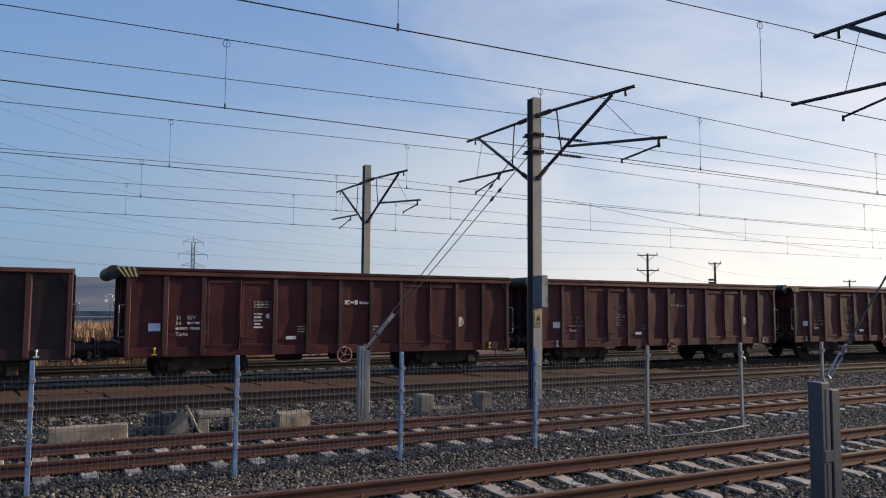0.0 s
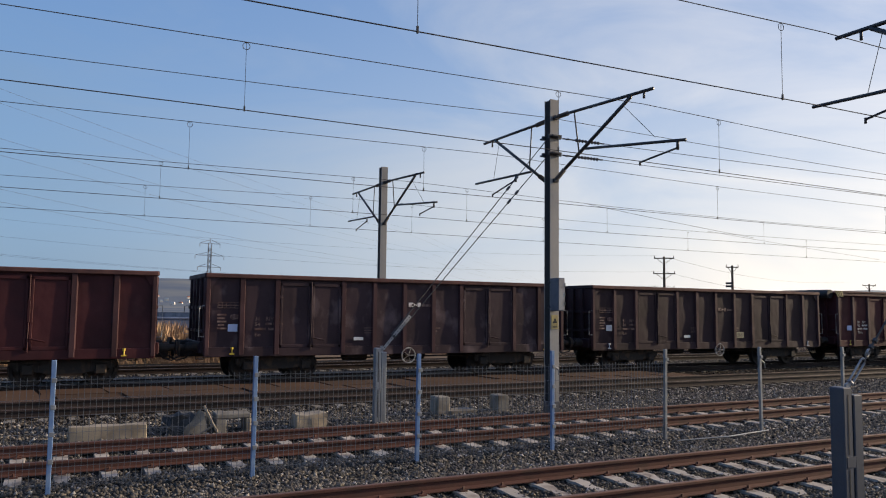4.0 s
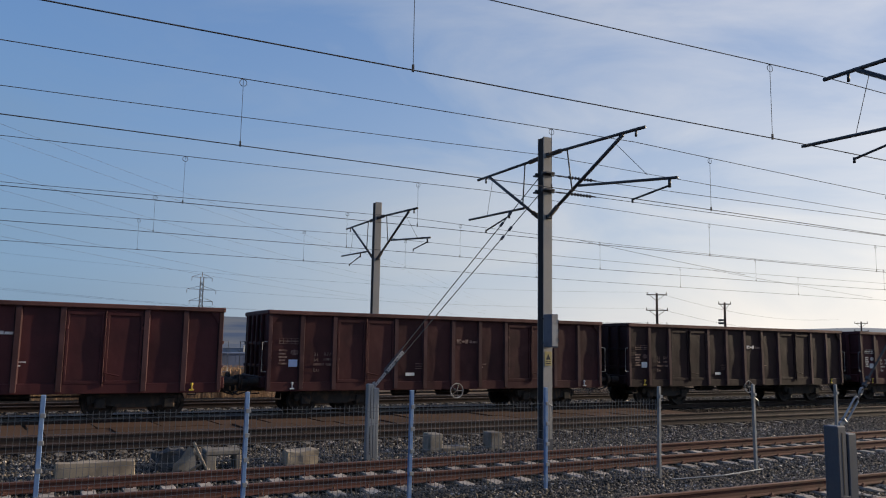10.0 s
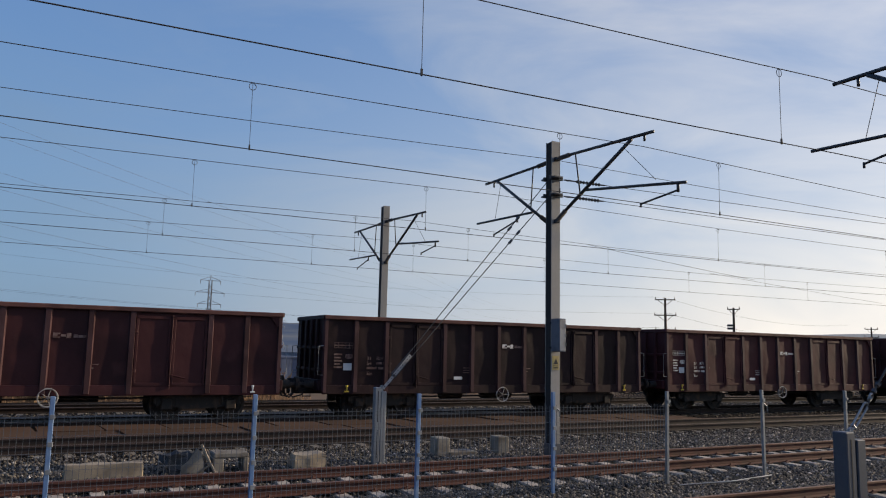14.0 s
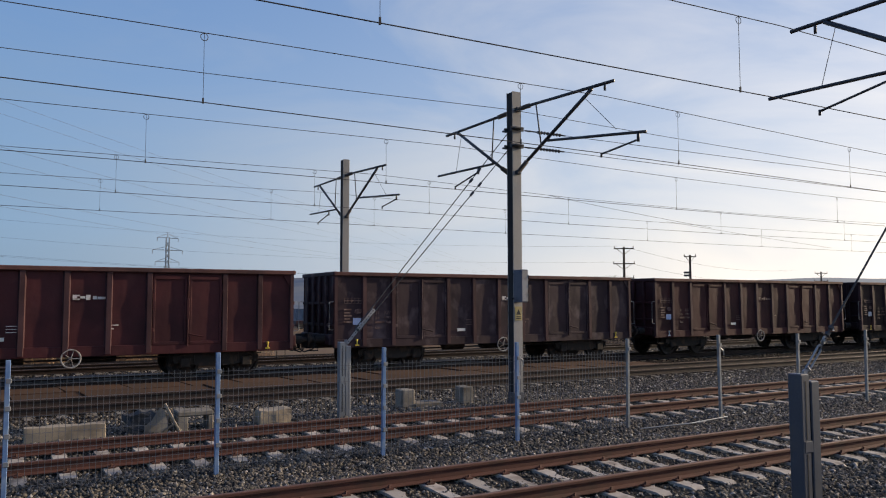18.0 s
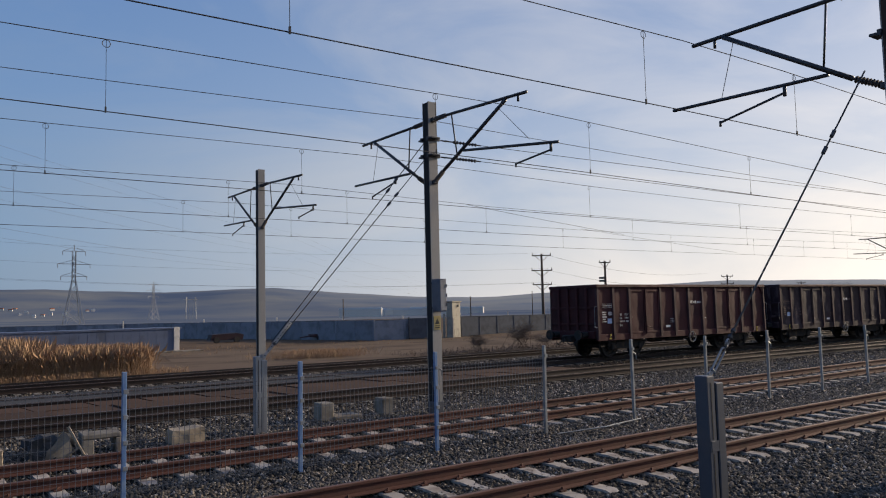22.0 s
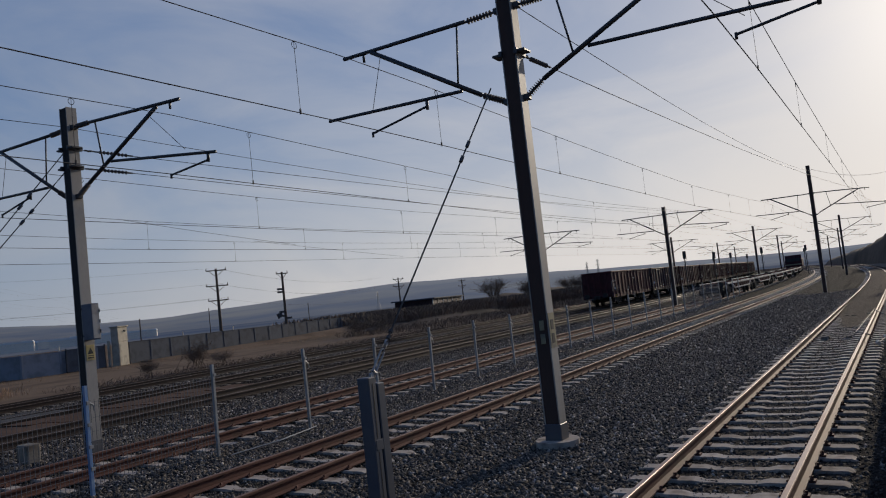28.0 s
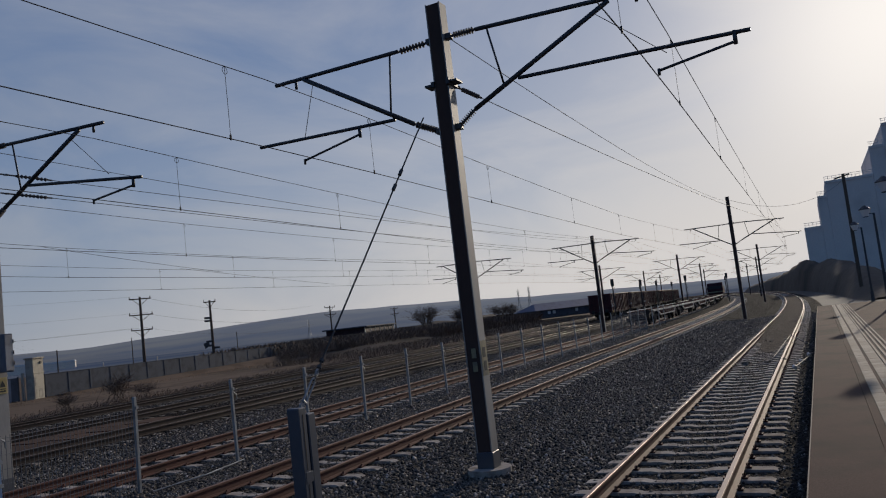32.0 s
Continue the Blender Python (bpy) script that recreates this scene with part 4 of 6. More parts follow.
def open_wagon(label, paint, roofed=False, seed=1, fresh=False):
    """A high-sided bogie wagon; its origin is on the rails under the rear near corner's middle line. x runs along it."""
    r = random.Random(seed)
    w = thing("open_wagon", label, "freight wagon", group="wagons of the freight train")
    # floor and frame
    part("floor", Geo().box(0.05, LENGTH - 0.05, -1.3, 1.3, 1.02, 1.16, 0.01), paint, w)
    for y in (-HALF, HALF):
        y0, y1 = sorted((y * 0.93, y * 0.985))
        part("sole_bar", Geo().box(0.0, LENGTH, y0, y1, 0.76, 1.04, 0.012), paint, w)
    part("centre_sill", Geo().box(-0.5, LENGTH + 0.5, -0.28, 0.28, 0.72, 1.02, 0.02), DARK_STEEL, w)
    # sides: dented sheet, ribs, doors, rim
    for y in (-HALF, HALF):
        s = 1 if y > 0 else -1
        g = Geo()
        nx, nz = 84, 8
        v = []
        for i in range(nx + 1):
            for k in range(nz + 1):
                x, z = LENGTH * i / nx, FLOOR + (RIM - FLOOR) * k / nz
                bay = max(j for j in range(len(EDGES) - 1) if EDGES[j] <= x + 1e-6)
                u = (x - EDGES[bay]) / max(0.1, EDGES[bay + 1] - EDGES[bay])
                bulge = math.sin(math.pi * min(1, max(0, u))) * math.sin(math.pi * k / nz)
                d = bulge * (0.030 * noise.noise((x * 1.1 + seed * 7.3, z * 1.3, s * 5.1)) + 0.008)
                v.append((x, y - s * 0.075 + s * d, z))
        f = [(i * (nz + 1) + k, (i + 1) * (nz + 1) + k, (i + 1) * (nz + 1) + k + 1, i * (nz + 1) + k + 1) for i in range(nx) for k in range(nz)]
        n = len(v)
        v += [(x, yy - s * 0.02, z) for x, yy, z in v]
        f += [tuple(n + i for i in reversed(q)) for q in f]
        me = part("side_sheet", g.add(v, f), paint, w, smooth=True)
        for i, x in enumerate(EDGES):
            wide = 0.10 if 0 < i < len(EDGES) - 1 else 0.08
            x = min(max(x, 0.06), LENGTH - 0.06)
            out = y + s * 0.015
            y0, y1 = sorted((y - s * 0.08, out))
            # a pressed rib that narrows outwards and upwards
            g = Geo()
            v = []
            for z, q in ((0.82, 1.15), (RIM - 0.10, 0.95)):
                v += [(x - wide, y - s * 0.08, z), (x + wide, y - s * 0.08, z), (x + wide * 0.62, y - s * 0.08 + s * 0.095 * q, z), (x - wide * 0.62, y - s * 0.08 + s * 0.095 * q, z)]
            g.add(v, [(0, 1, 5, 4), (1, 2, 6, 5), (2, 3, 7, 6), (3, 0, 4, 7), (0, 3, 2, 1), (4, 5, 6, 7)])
            part("rib", g, LIT_WORN_RIB, w, "worn rib in a paler, sun-catching tone")
        y0, y1 = sorted((y - s * 0.13, y + s * 0.045))
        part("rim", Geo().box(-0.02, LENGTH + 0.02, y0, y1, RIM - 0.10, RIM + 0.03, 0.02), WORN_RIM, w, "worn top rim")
        y0, y1 = sorted((y - s * 0.09, y - s * 0.035))
        part("lower_rail", Geo().box(0, LENGTH, y0, y1, 0.84, 0.99, 0.012), paint, w)
        for d in (2, 7):
            x0, x1 = EDGES[d] + 0.09, EDGES[d + 1] - 0.09
            mid = (x0 + x1) / 2
            for a, b in ((x0, mid - 0.03), (mid + 0.03, x1)):
                y0, y1 = sorted((y - s * 0.06, y - s * 0.010))
                g = Geo().box(a, a + 0.07, y0, y1, 1.02, 2.98, 0.008).box(b - 0.07, b, y0, y1, 1.02, 2.98, 0.008)
                g.box(a, b, y0, y1, 1.02, 1.11, 0.008).box(a, b, y0, y1, 2.89, 2.98, 0.008)
                g.box(a + 0.06, b - 0.06, *sorted((y - s * 0.055, y - s * 0.042)), 1.10, 2.90)
                leaf = part("door_leaf", g, paint, w, "framed steel door leaf")
                for z in (1.45, 2.55):
                    hx = a if a == x0 else b
                    part("hinge", Geo().box(hx - 0.05, hx + 0.05, *sorted((y - s * 0.03, y + s * 0.0)), z - 0.05, z + 0.05, 0.008), paint, leaf)
            rod = Geo().tube((mid, y + s * 0.005, 0.96), (mid, y + s * 0.005, 3.02), 0.022, 6)
            rod.box(mid - 0.035, mid + 0.035, *sorted((y - s * 0.02, y + s * 0.03)), 1.75, 2.35, 0.008)
            rod.tube((mid + 0.05, y + s * 0.02, 1.32), (mid + 0.42, y + s * 0.03, 1.24), 0.02, 6)
            part("door_bolt", rod, paint, w, "long door bolt with lever")
    # ends
    for x, o in ((0.0, -1), (LENGTH, 1)):
        part("end_wall", Geo().box(*sorted((x, x - o * 0.05)), -HALF + 0.08, HALF - 0.08, 1.0, RIM - 0.02, 0.01), paint, w)
        part("end_rim", Geo().box(*sorted((x + o * 0.05, x - o * 0.10)), -HALF - 0.03, HALF + 0.03, RIM - 0.10, RIM + 0.035, 0.02), paint, w)
        for y in (-0.85, -0.28, 0.28, 0.85):
            part("end_rib", Geo().box(*sorted((x, x + o * 0.09)), y - 0.07, y + 0.07, 0.9, RIM - 0.10, 0.02), paint, w)
        for z in (1.5, 2.2):
            part("end_rail", Geo().box(*sorted((x, x + o * 0.06)), -HALF + 0.1, HALF - 0.1, z - 0.05, z + 0.05, 0.015), paint, w)
        part("buffer_beam", Geo().box(*sorted((x - o * 0.02, x + o * 0.12)), -1.32, 1.32, 0.86, 1.20, 0.02), paint, w)
        for y in (-0.875, 0.875):
            g = Geo().tube((x + o * 0.12, y, 1.04), (x + o * 0.45, y, 1.04), 0.13, 12).tube((x + o * 0.45, y, 1.04), (x + o * 0.62, y, 1.04), 0.08, 10).tube((x + o * 0.62, y, 1.04), (x + o * 0.66, y, 1.04), 0.22, 16)
            part("buffer", g, DARK_STEEL, w, "round steel buffer")
        g = Geo().tube((x + o * 0.1, 0, 1.0), (x + o * 0.74, 0, 0.93), 0.05, 8).ring((x + o * 0.68, 0, 0.82), (1, 0, 0), 0.09, 0.025, 12, 6)
        part("coupling", g, DARK_STEEL, w)
        for y in (-0.45, 0.5):
            part("brake_hose", Geo().line([(x + o * 0.15, y, 0.95), (x + o * 0.35, y, 0.70), (x + o * 0.6, y * 0.8, 0.62), (x + o * 0.74, y * 0.7, 0.72)], 0.025, 6), BLACK, w)
        # corner handrail
        for y in (-HALF, HALF):
            part("handrail", Geo().line([(x + o * 0.02, y * 0.99, 1.35), (x + o * 0.17, y, 1.36), (x + o * 0.17, y, 2.24), (x + o * 0.02, y * 0.99, 2.25)], 0.014, 5), GALV, w, "thin grey grab rail")
        for y in (-HALF + 0.12, HALF - 0.12):
            part("step_iron", Geo().box(x - o * 0.35 - 0.14, x - o * 0.35 + 0.14, y - 0.06, y + 0.06, 0.52, 0.55).tube((x - o * 0.35 - 0.13, y, 0.54), (x - o * 0.35 - 0.13, y, 0.92), 0.012, 5).tube((x - o * 0.35 + 0.13, y, 0.54), (x - o * 0.35 + 0.13, y, 0.92), 0.012, 5), DARK_STEEL, w)
            k = -1 if y < 0 else 1
            hook = Geo().tube((x - o * 0.8, y + k * 0.10, 0.98), (x - o * 0.8, y + k * 0.10, 0.84), 0.022, 6).tube((x - o * 0.8 - 0.07, y + k * 0.10, 0.84), (x - o * 0.8 + 0.07, y + k * 0.10, 0.84), 0.025, 6).tube((x - o * 0.8, y + k * 0.10, 0.98), (x - o * 0.8, y + k * 0.10, 1.04), 0.04, 8)
            part("lashing_hook", hook, YELLOW if seed % 2 else LIGHT_PANEL, w, "painted rope hook")
    # corner gussets under the rim
    for x, o in ((0.0, 1), (LENGTH, -1)):
        for y in (-HALF, HALF):
            part("gusset", Geo().prism([(x + o * 0.06, RIM - 0.10), (x + o * 0.36, RIM - 0.10), (x + o * 0.06, RIM - 0.52)], "y", *sorted((y * 0.972, y * 0.992))), paint, w)
    # brake gear
    part("brake_cylinder", Geo().tube((4.6, -0.4, 0.72), (5.4, -0.4, 0.72), 0.20, 12), DARK_STEEL, w)
    part("air_tank", Geo().tube((6.6, 0.2, 0.70), (7.8, 0.2, 0.70), 0.22, 12), DARK_STEEL, w)
    for p, q, r0 in (((2.6, -0.15, 0.58), (10.0, -0.15, 0.62), 0.03), ((3.5, -1.2, 0.80), (9.5, -1.2, 0.80), 0.02), ((3.5, -1.05, 0.66), (9.5, -1.05, 0.66), 0.018)):
        part("brake_rod", Geo().tube(p, q, r0, 6), DARK_STEEL, w)
    for side in (-1, 1):
        wheel = Geo().ring((6.5, side * (HALF + 0.01), 0.72), (0, 1, 0), 0.24, 0.022, 22, 6)
        for a in range(5):
            wheel.tube((6.5, side * (HALF + 0.01), 0.72), (6.5 + 0.23 * math.cos(a * 1.2566), side * (HALF + 0.01), 0.72 + 0.23 * math.sin(a * 1.2566)), 0.013, 5)
        wheel.tube((6.5, side * (HALF - 0.25), 0.72), (6.5, side * (HALF + 0.02), 0.72), 0.035, 6)
        part("brake_wheel", wheel, WHEEL_RED if roofed else FLAT_GREY, w, "spoked hand-brake wheel")
    for x in (2.25, LENGTH - 2.25):
        bogie(w, x)
    # lettering, as far as it can be read; the rest is plain bars
    for y, s in ((-HALF, -1),):
        d = -HALF + 0.036
        ink = WHITE_PAINT if fresh else FADED_WHITE
        fl = pose(0, 0, 0, 90, 0, 0)

        def bars(x, z, rows, mat=ink, name="marking", h=0.055, gap=0.10):
            g = Geo()
            for i, (a, b) in enumerate(rows):
                g.box(x + a, x + b, d - 0.004, d, z - i * gap - h, z - i * gap)
            part(name, g, mat, w, "faded white stencilled marking")

        lx = 0.55
        part("logo", Geo().box(5.95, 6.06, d - 0.004, d, 2.30, 2.44).box(6.06, 6.12, d - 0.004, d, 2.40, 2.44).box(6.06, 6.12, d - 0.004, d, 2.30, 2.34).box(6.14, 6.26, d - 0.004, d, 2.34, 2.40).box(6.28, 6.39, d - 0.004, d, 2.30, 2.44), ink if seed % 2 == 0 else WHITE_PAINT, w, "white angular sign").matrix_basis = pose(lx, 0, 0)
        bars(6.45 + lx, 2.41, [(0, 0.10), ] , h=0.09)
        bars(6.57 + lx, 2.39, [(0, 0.30)], h=0.07)
        rx = 1.45 if not roofed else 1.35
        part("lettering", RIV if fresh else OLD_RIV, None, w, "white letters", Matrix.Translation((rx + 0.32, d - 0.004, 1.83)) @ fl)
        part("lettering", CODE_A if fresh else OLD_CODE_A, None, w, "white figures", Matrix.Translation((rx, d - 0.004, 1.83)) @ fl)
        part("lettering", CODE_B if fresh else OLD_CODE_B, None, w, "white figures", Matrix.Translation((rx, d - 0.004, 1.67)) @ fl)
        bars(rx + 0.32, 1.765, [(0, 0.20)], h=0.07)
        bars(rx + 0.55, 1.765, [(0, 0.30)], h=0.07)
        bars(rx, 1.61, [(0, 0.34)], h=0.07)
        bars(rx + 0.4, 1.61, [(0, 0.40)], h=0.07)
        part("lettering", TAMS if roofed else EAS if fresh else OLD_EAS, None, w, "white letters", Matrix.Translation((rx, d - 0.004, 1.36)) @ fl)
        bx = 0.35 if not roofed else 3.6
        g = Geo()
        for i in range(2):
            z = 2.28 - i * 0.09
            g.box(bx, bx + 0.62, d - 0.004, d, z, z + 0.012).box(bx, bx + 0.62, d - 0.004, d, z + 0.075, z + 0.087)
            for k in range(6):
                g.box(bx + k * 0.122, bx + k * 0.122 + 0.012, d - 0.004, d, z, z + 0.087)
        part("load_table", g, ink, w, "white load grid")
        bars(bx, 2.02, [(0, 0.26), (0, 0.22), (0, 0.26), (0.02, 0.2), (0, 0.28)], h=0.05)
        part("marking", Geo().prism([(bx + 0.36, 1.9), (bx + 0.44, 1.85), (bx + 0.60, 1.88), (bx + 0.62, 1.99), (bx + 0.5, 2.02), (bx + 0.38, 1.99)], "y", d - 0.004, d), ink, w)
        part("label_plate", Geo().box(0.66 if not roofed else 0.62, 0.94, d - 0.008, d, 1.50, 1.72, 0.003), BLUE_LABEL if seed % 3 else LIGHT_PANEL, w, "pale blue chequered label")
        bars(4.95, 1.62, [(0, 0.3), (0, 0.3), (0, 0.3)], h=0.018, gap=0.08)
        bars(7.35, 1.62, [(0, 0.32), (0, 0.2)], h=0.03, gap=0.1)
        part("plate", Geo().box(4.6, 4.92, d - 0.006, d, 1.22, 1.32), LIGHT_PANEL, w, "small white plate")
    if roofed:
        for y in (-HALF, HALF):
            s = 1 if y > 0 else -1
            part("roof_rail", Geo().box(-0.05, LENGTH + 0.05, *sorted((y - s * 0.05, y + s * 0.06)), RIM + 0.03, RIM + 0.13, 0.02), paint, w)
        g = Geo()
        n = 24
        prof = [(-HALF + 0.05, RIM + 0.05), (-1.2, RIM + 0.10), (-0.7, RIM + 0.16), (0, RIM + 0.18), (0.7, RIM + 0.16), (1.2, RIM + 0.10), (HALF - 0.05, RIM + 0.05)]
        g.prism(prof + [(p, q - 0.03) for p, q in reversed(prof)], "x", -0.1, LENGTH + 0.1)
        part("roof", g, paint, w)
        part("roof_roller", Geo().tube((-0.32, -HALF + 0.15, RIM - 0.02), (-0.32, HALF - 0.15, RIM - 0.02), 0.20, 14), BLACK, w, "black roller at the roof's end")
        part("stripe_board", Geo().prism([(-0.30, RIM + 0.13), (0.30, RIM + 0.13), (0.30, RIM - 0.16), (-0.05, RIM - 0.16)], "y", -HALF - 0.068, -HALF - 0.055), BLACK, w, "black board under the stripes")
        for k in range(4):
            part("warning_stripe", Geo().prism([(-0.28 + k * 0.14, RIM + 0.12), (-0.22 + k * 0.14, RIM + 0.12), (-0.02 + k * 0.10, RIM - 0.15), (-0.07 + k * 0.10, RIM - 0.15)], "y", -HALF - 0.078, -HALF - 0.068), SIGN_YELLOW, w, "yellow warning stripe")
        part("sign_disc", Geo().tube((10.7, -HALF + 0.04, 1.75), (10.7, -HALF + 0.028, 1.75), 0.17, 20), WHITE_PAINT, w, "round white sign")
    return w


WAGONS = {}
BASES = {
    "roof": open_wagon("oxide-red roofed wagon with yellow warning stripes", OXIDE, True, 11, True),
    "worn_roof": open_wagon("oxide-red roofed wagon with pale scraped panels", BATTERED, True, 12),
    "last": open_wagon("oxide-red high-sided open wagon at the train's end", OXIDE, False, 5, True),
    "red": open_wagon("oxide-red high-sided open wagon with dented sides", OXIDE, False, 3, True),
    "brown": open_wagon("brown high-sided open wagon with worn panels", BROWN, False, 4),
    "worn": open_wagon("grey-brown high-sided open wagon with scraped panels", SCRAPED, False, 7),
    "sooty": open_wagon("sooty dark-brown high-sided open wagon", SOOTY, False, 6),
    "black": open_wagon("almost black grimy high-sided open wagon", GRIMY, False, 9),
}
KINDS = {0: "roof", 1: "worn_roof", 2: "worn_roof", -1: "sooty", -2: "worn", -3: "red", -4: "black", -5: "brown", -6: "red", -7: "black", -8: "brown", -9: "worn", -10: "last"}
used = set()
for n in range(-10, 14):
    kind = KINDS.get(n, ("roof", "worn_roof")[n % 2])
    WAGONS[n] = BASES[kind] if kind not in used else copy_thing(BASES[kind], Matrix())
    used.add(kind)


plate = part("warning_label", Geo().box(7.5, 7.95, -HALF + 0.028, -HALF + 0.036, 1.20, 1.44, 0.002), FADED_YELLOW, WAGONS[-1], "yellow warning label")
for z in (1.26, 1.34):
    part("text_bar", Geo().box(7.56, 7.88, -HALF + 0.025, -HALF + 0.028, z, z + 0.035), BLACK, plate, "unreadable black text bar")


def train_at(t, n):
    ease = float(np.interp(t, [0, 3, 6.5, 10, 13, 18, 22, 32], [-0.20, 0, 0.12, -0.10, -0.10, -0.04, 0, 0]))
    return 2.12 + 7.3757 * t + 0.00083 * t * t + ease + PITCH * n


def motions():
    turn = 0.08
    for n, w in WAGONS.items():
        walk(w, [(t, spot(train_at(t, n) + LENGTH / 2, TRACKS["E"]) @ Matrix.Translation((-LENGTH / 2, 0, 0))) for t in range(33)])
        for o in w.children_recursive:
            if o.name.startswith("wheelset"):
                x, y, z = o.matrix_basis.translation
                walk(o, [(turn * i, pose(x, y, z, 0, math.degrees((train_at(turn * i, n) - train_at(0, n)) / 0.46) % 360, 0)) for i in range(401)])

# ---- fittings of the near masts ----
box = thing("switch_box", "blue-grey steel switch box on the mast", "box", pose(10.7, 15.75, 0))
part("case", Geo().box(-0.14, 0.05, -0.49, -0.135, 2.22, 3.02, 0.012), BOX_GREY, box)
part("door", Geo().box(-0.13, 0.04, -0.502, -0.49, 2.25, 2.99, 0.004), FLAT_GREY, box, "pale flat box door")
for z in (2.4, 2.62, 2.85):
    part("hinge", Geo().tube((0.05, -0.50, z - 0.04), (0.05, -0.50, z + 0.04), 0.012, 6), TUBE, box)
part("strap", Geo().box(-0.19, 0.16, -0.15, -0.131, 2.3, 2.34, 0.003).box(-0.19, 0.16, -0.15, -0.131, 2.9, 2.94, 0.003), TUBE, box)
sign = thing("warning_plate", "small yellow high-voltage warning plate", "sign", pose(10.7, 15.75, 0))
part("plate", Geo().box(-0.10, 0.10, -0.146, -0.134, 1.78, 2.12, 0.002), SIGN_YELLOW, sign)
part("triangle", Geo().prism([(-0.07, 1.92), (0.07, 1.92), (0, 2.06)], "y", -0.149, -0.146), BLACK, sign)
part("text_bar", Geo().box(-0.07, 0.07, -0.149, -0.146, 1.82, 1.85).box(-0.07, 0.07, -0.149, -0.146, 1.87, 1.89), BLACK, sign, "unreadable black text bars")
band = thing("mast_number", "painted yellow number band on the mast", "sign", pose(11.9, 5.215, 0))
part("band", Geo().box(-0.12, 0.12, -0.157, -0.151, 1.28, 1.85, 0.001), FADED_YELLOW, band)
part("side_bar", Geo().box(-0.156, -0.151, -0.08, 0.0, 1.58, 1.74).box(-0.156, -0.151, -0.08, 0.0, 1.36, 1.52), FADED_YELLOW, band, "faded yellow painted bars")
part("number_bar", Geo().box(-0.05, 0.05, -0.161, -0.157, 1.58, 1.74).box(-0.05, 0.05, -0.161, -0.157, 1.36, 1.52), BLACK, band, "dark painted bars")
for mast, y0, rows in ((MAST_N, 5.27, ((6.22, 1), (6.22, -1))), (MAST_A, 15.75, ((6.55, -1), (6.12, -1), (6.55, 1), (6.12, 1)))):
    for z, s in rows:
        g = Geo().box(-0.19, 0.19, *sorted((s * 0.11, s * 0.17)), z - 0.05, z + 0.05, 0.006)
        g.box(-0.16, 0.10, *sorted((s * 0.15, s * 0.30)), z - 0.02, z + 0.02, 0.005)
        part("anchor_bracket", g, TUBE, mast)


def string(p, q, n=8, r=0.045):
    o = thing("insulator_string", "dark ribbed insulator string", "insulator", group="insulators")
    p, q = Vector(p), Vector(q)
    prof = [(0.0, 0.018), (0.26, 0.018)]
    for k in range(n):
        c = 0.3 + 0.6 * k / n
        prof += [(c, 0.02), (c + 0.25 / n, r), (c + 0.4 / n, r * 0.9), (c + 0.5 / n, 0.02)]
    g = Geo().spun(p, q, prof + [(1.0, 0.018)])
    part("body", g, INSULATOR, o)
    part("link", Geo().ring(p.lerp(q, 0.12), (0, 0, 1), 0.05, 0.014, 10, 5), GALV, o)


string((10.85, 15.5, 6.5), (11.9, 15.2, 6.42))
string((10.85, 15.5, 6.08), (11.9, 15.25, 6.02))
string((12.05, 5.1, 6.22), (12.9, 4.95, 6.15))

# ---- concrete blocks and rubbish beside the track ----


def rough_block(name, label, x0, x1, y0, y1, z0, z1, mat=OLD_CONCRETE, turn=0.0, tilt=0.0, chew=0.03, seed=1):
    """A worn block: a finely cut box with bitten edges."""
    r = random.Random(seed)
    cx, cy = (x0 + x1) / 2, (y0 + y1) / 2
    bm = bmesh.new()
    bmesh.ops.create_cube(bm, size=1.0)
    bmesh.ops.scale(bm, vec=(x1 - x0, y1 - y0, z1 - z0), verts=bm.verts)
    bmesh.ops.subdivide_edges(bm, edges=bm.edges[:], cuts=5, use_grid_fill=True)
    for v in bm.verts:
        n3 = noise.noise_vector(v.co * 4.0 + Vector((seed * 3.1, 0, 0)))
        v.co += n3 * chew * 0.6
        edge = sum(abs(c) > 0.46 * d for c, d in zip(v.co, (x1 - x0, y1 - y0, z1 - z0)))
        if edge >= 2:
            v.co *= 1 - r.uniform(0, chew) * 1.2
    me = bpy.data.meshes.new(name)
    bm.to_mesh(me)
    bm.free()
    me.materials.append(mat)
    ob = new(name, me)
    ob.matrix_basis = pose(cx, cy, (z0 + z1) / 2, tilt, 0, turn)
    return tagged(ob, label, "block")


rough_block("concrete_kerb", "long weathered grey concrete kerb block beside the rail", 0.10, 1.45, 15.65, 15.95, -0.36, -0.01, SAND_CONCRETE, seed=2)
rough_block("concrete_block", "pale yellowish broken concrete block lying on ballast", 4.33, 5.0, 15.7, 16.05, -0.34, 0.02, SAND_CONCRETE, 3, 4, 0.06, 5)
hollow = thing("drain_box", "broken hollow concrete drain box on the ballast", "block", pose(3.05, 15.95, 0))
part("roof_slab", Geo().box(-0.32, 0.36, -0.25, 0.25, 0.0, 0.10, 0.02), OLD_CONCRETE, hollow)
part("side_slab", Geo().box(-0.32, -0.12, -0.24, 0.24, -0.36, 0.0, 0.015), OLD_CONCRETE, hollow)
part("side_slab", Geo().box(0.26, 0.36, -0.24, 0.24, -0.36, 0.0, 0.015), OLD_CONCRETE, hollow)
heap = rough_block("rubble", "dark heap of torn sheeting and rubble", 1.85, 2.6, 15.75, 16.2, -0.4, 0.10, DARK_GREY, 10, 0, 0.22, 12)
slab = thing("broken_slab", "broken brown concrete slab tilted on the rubble", "slab", pose(2.35, 15.72, 0))
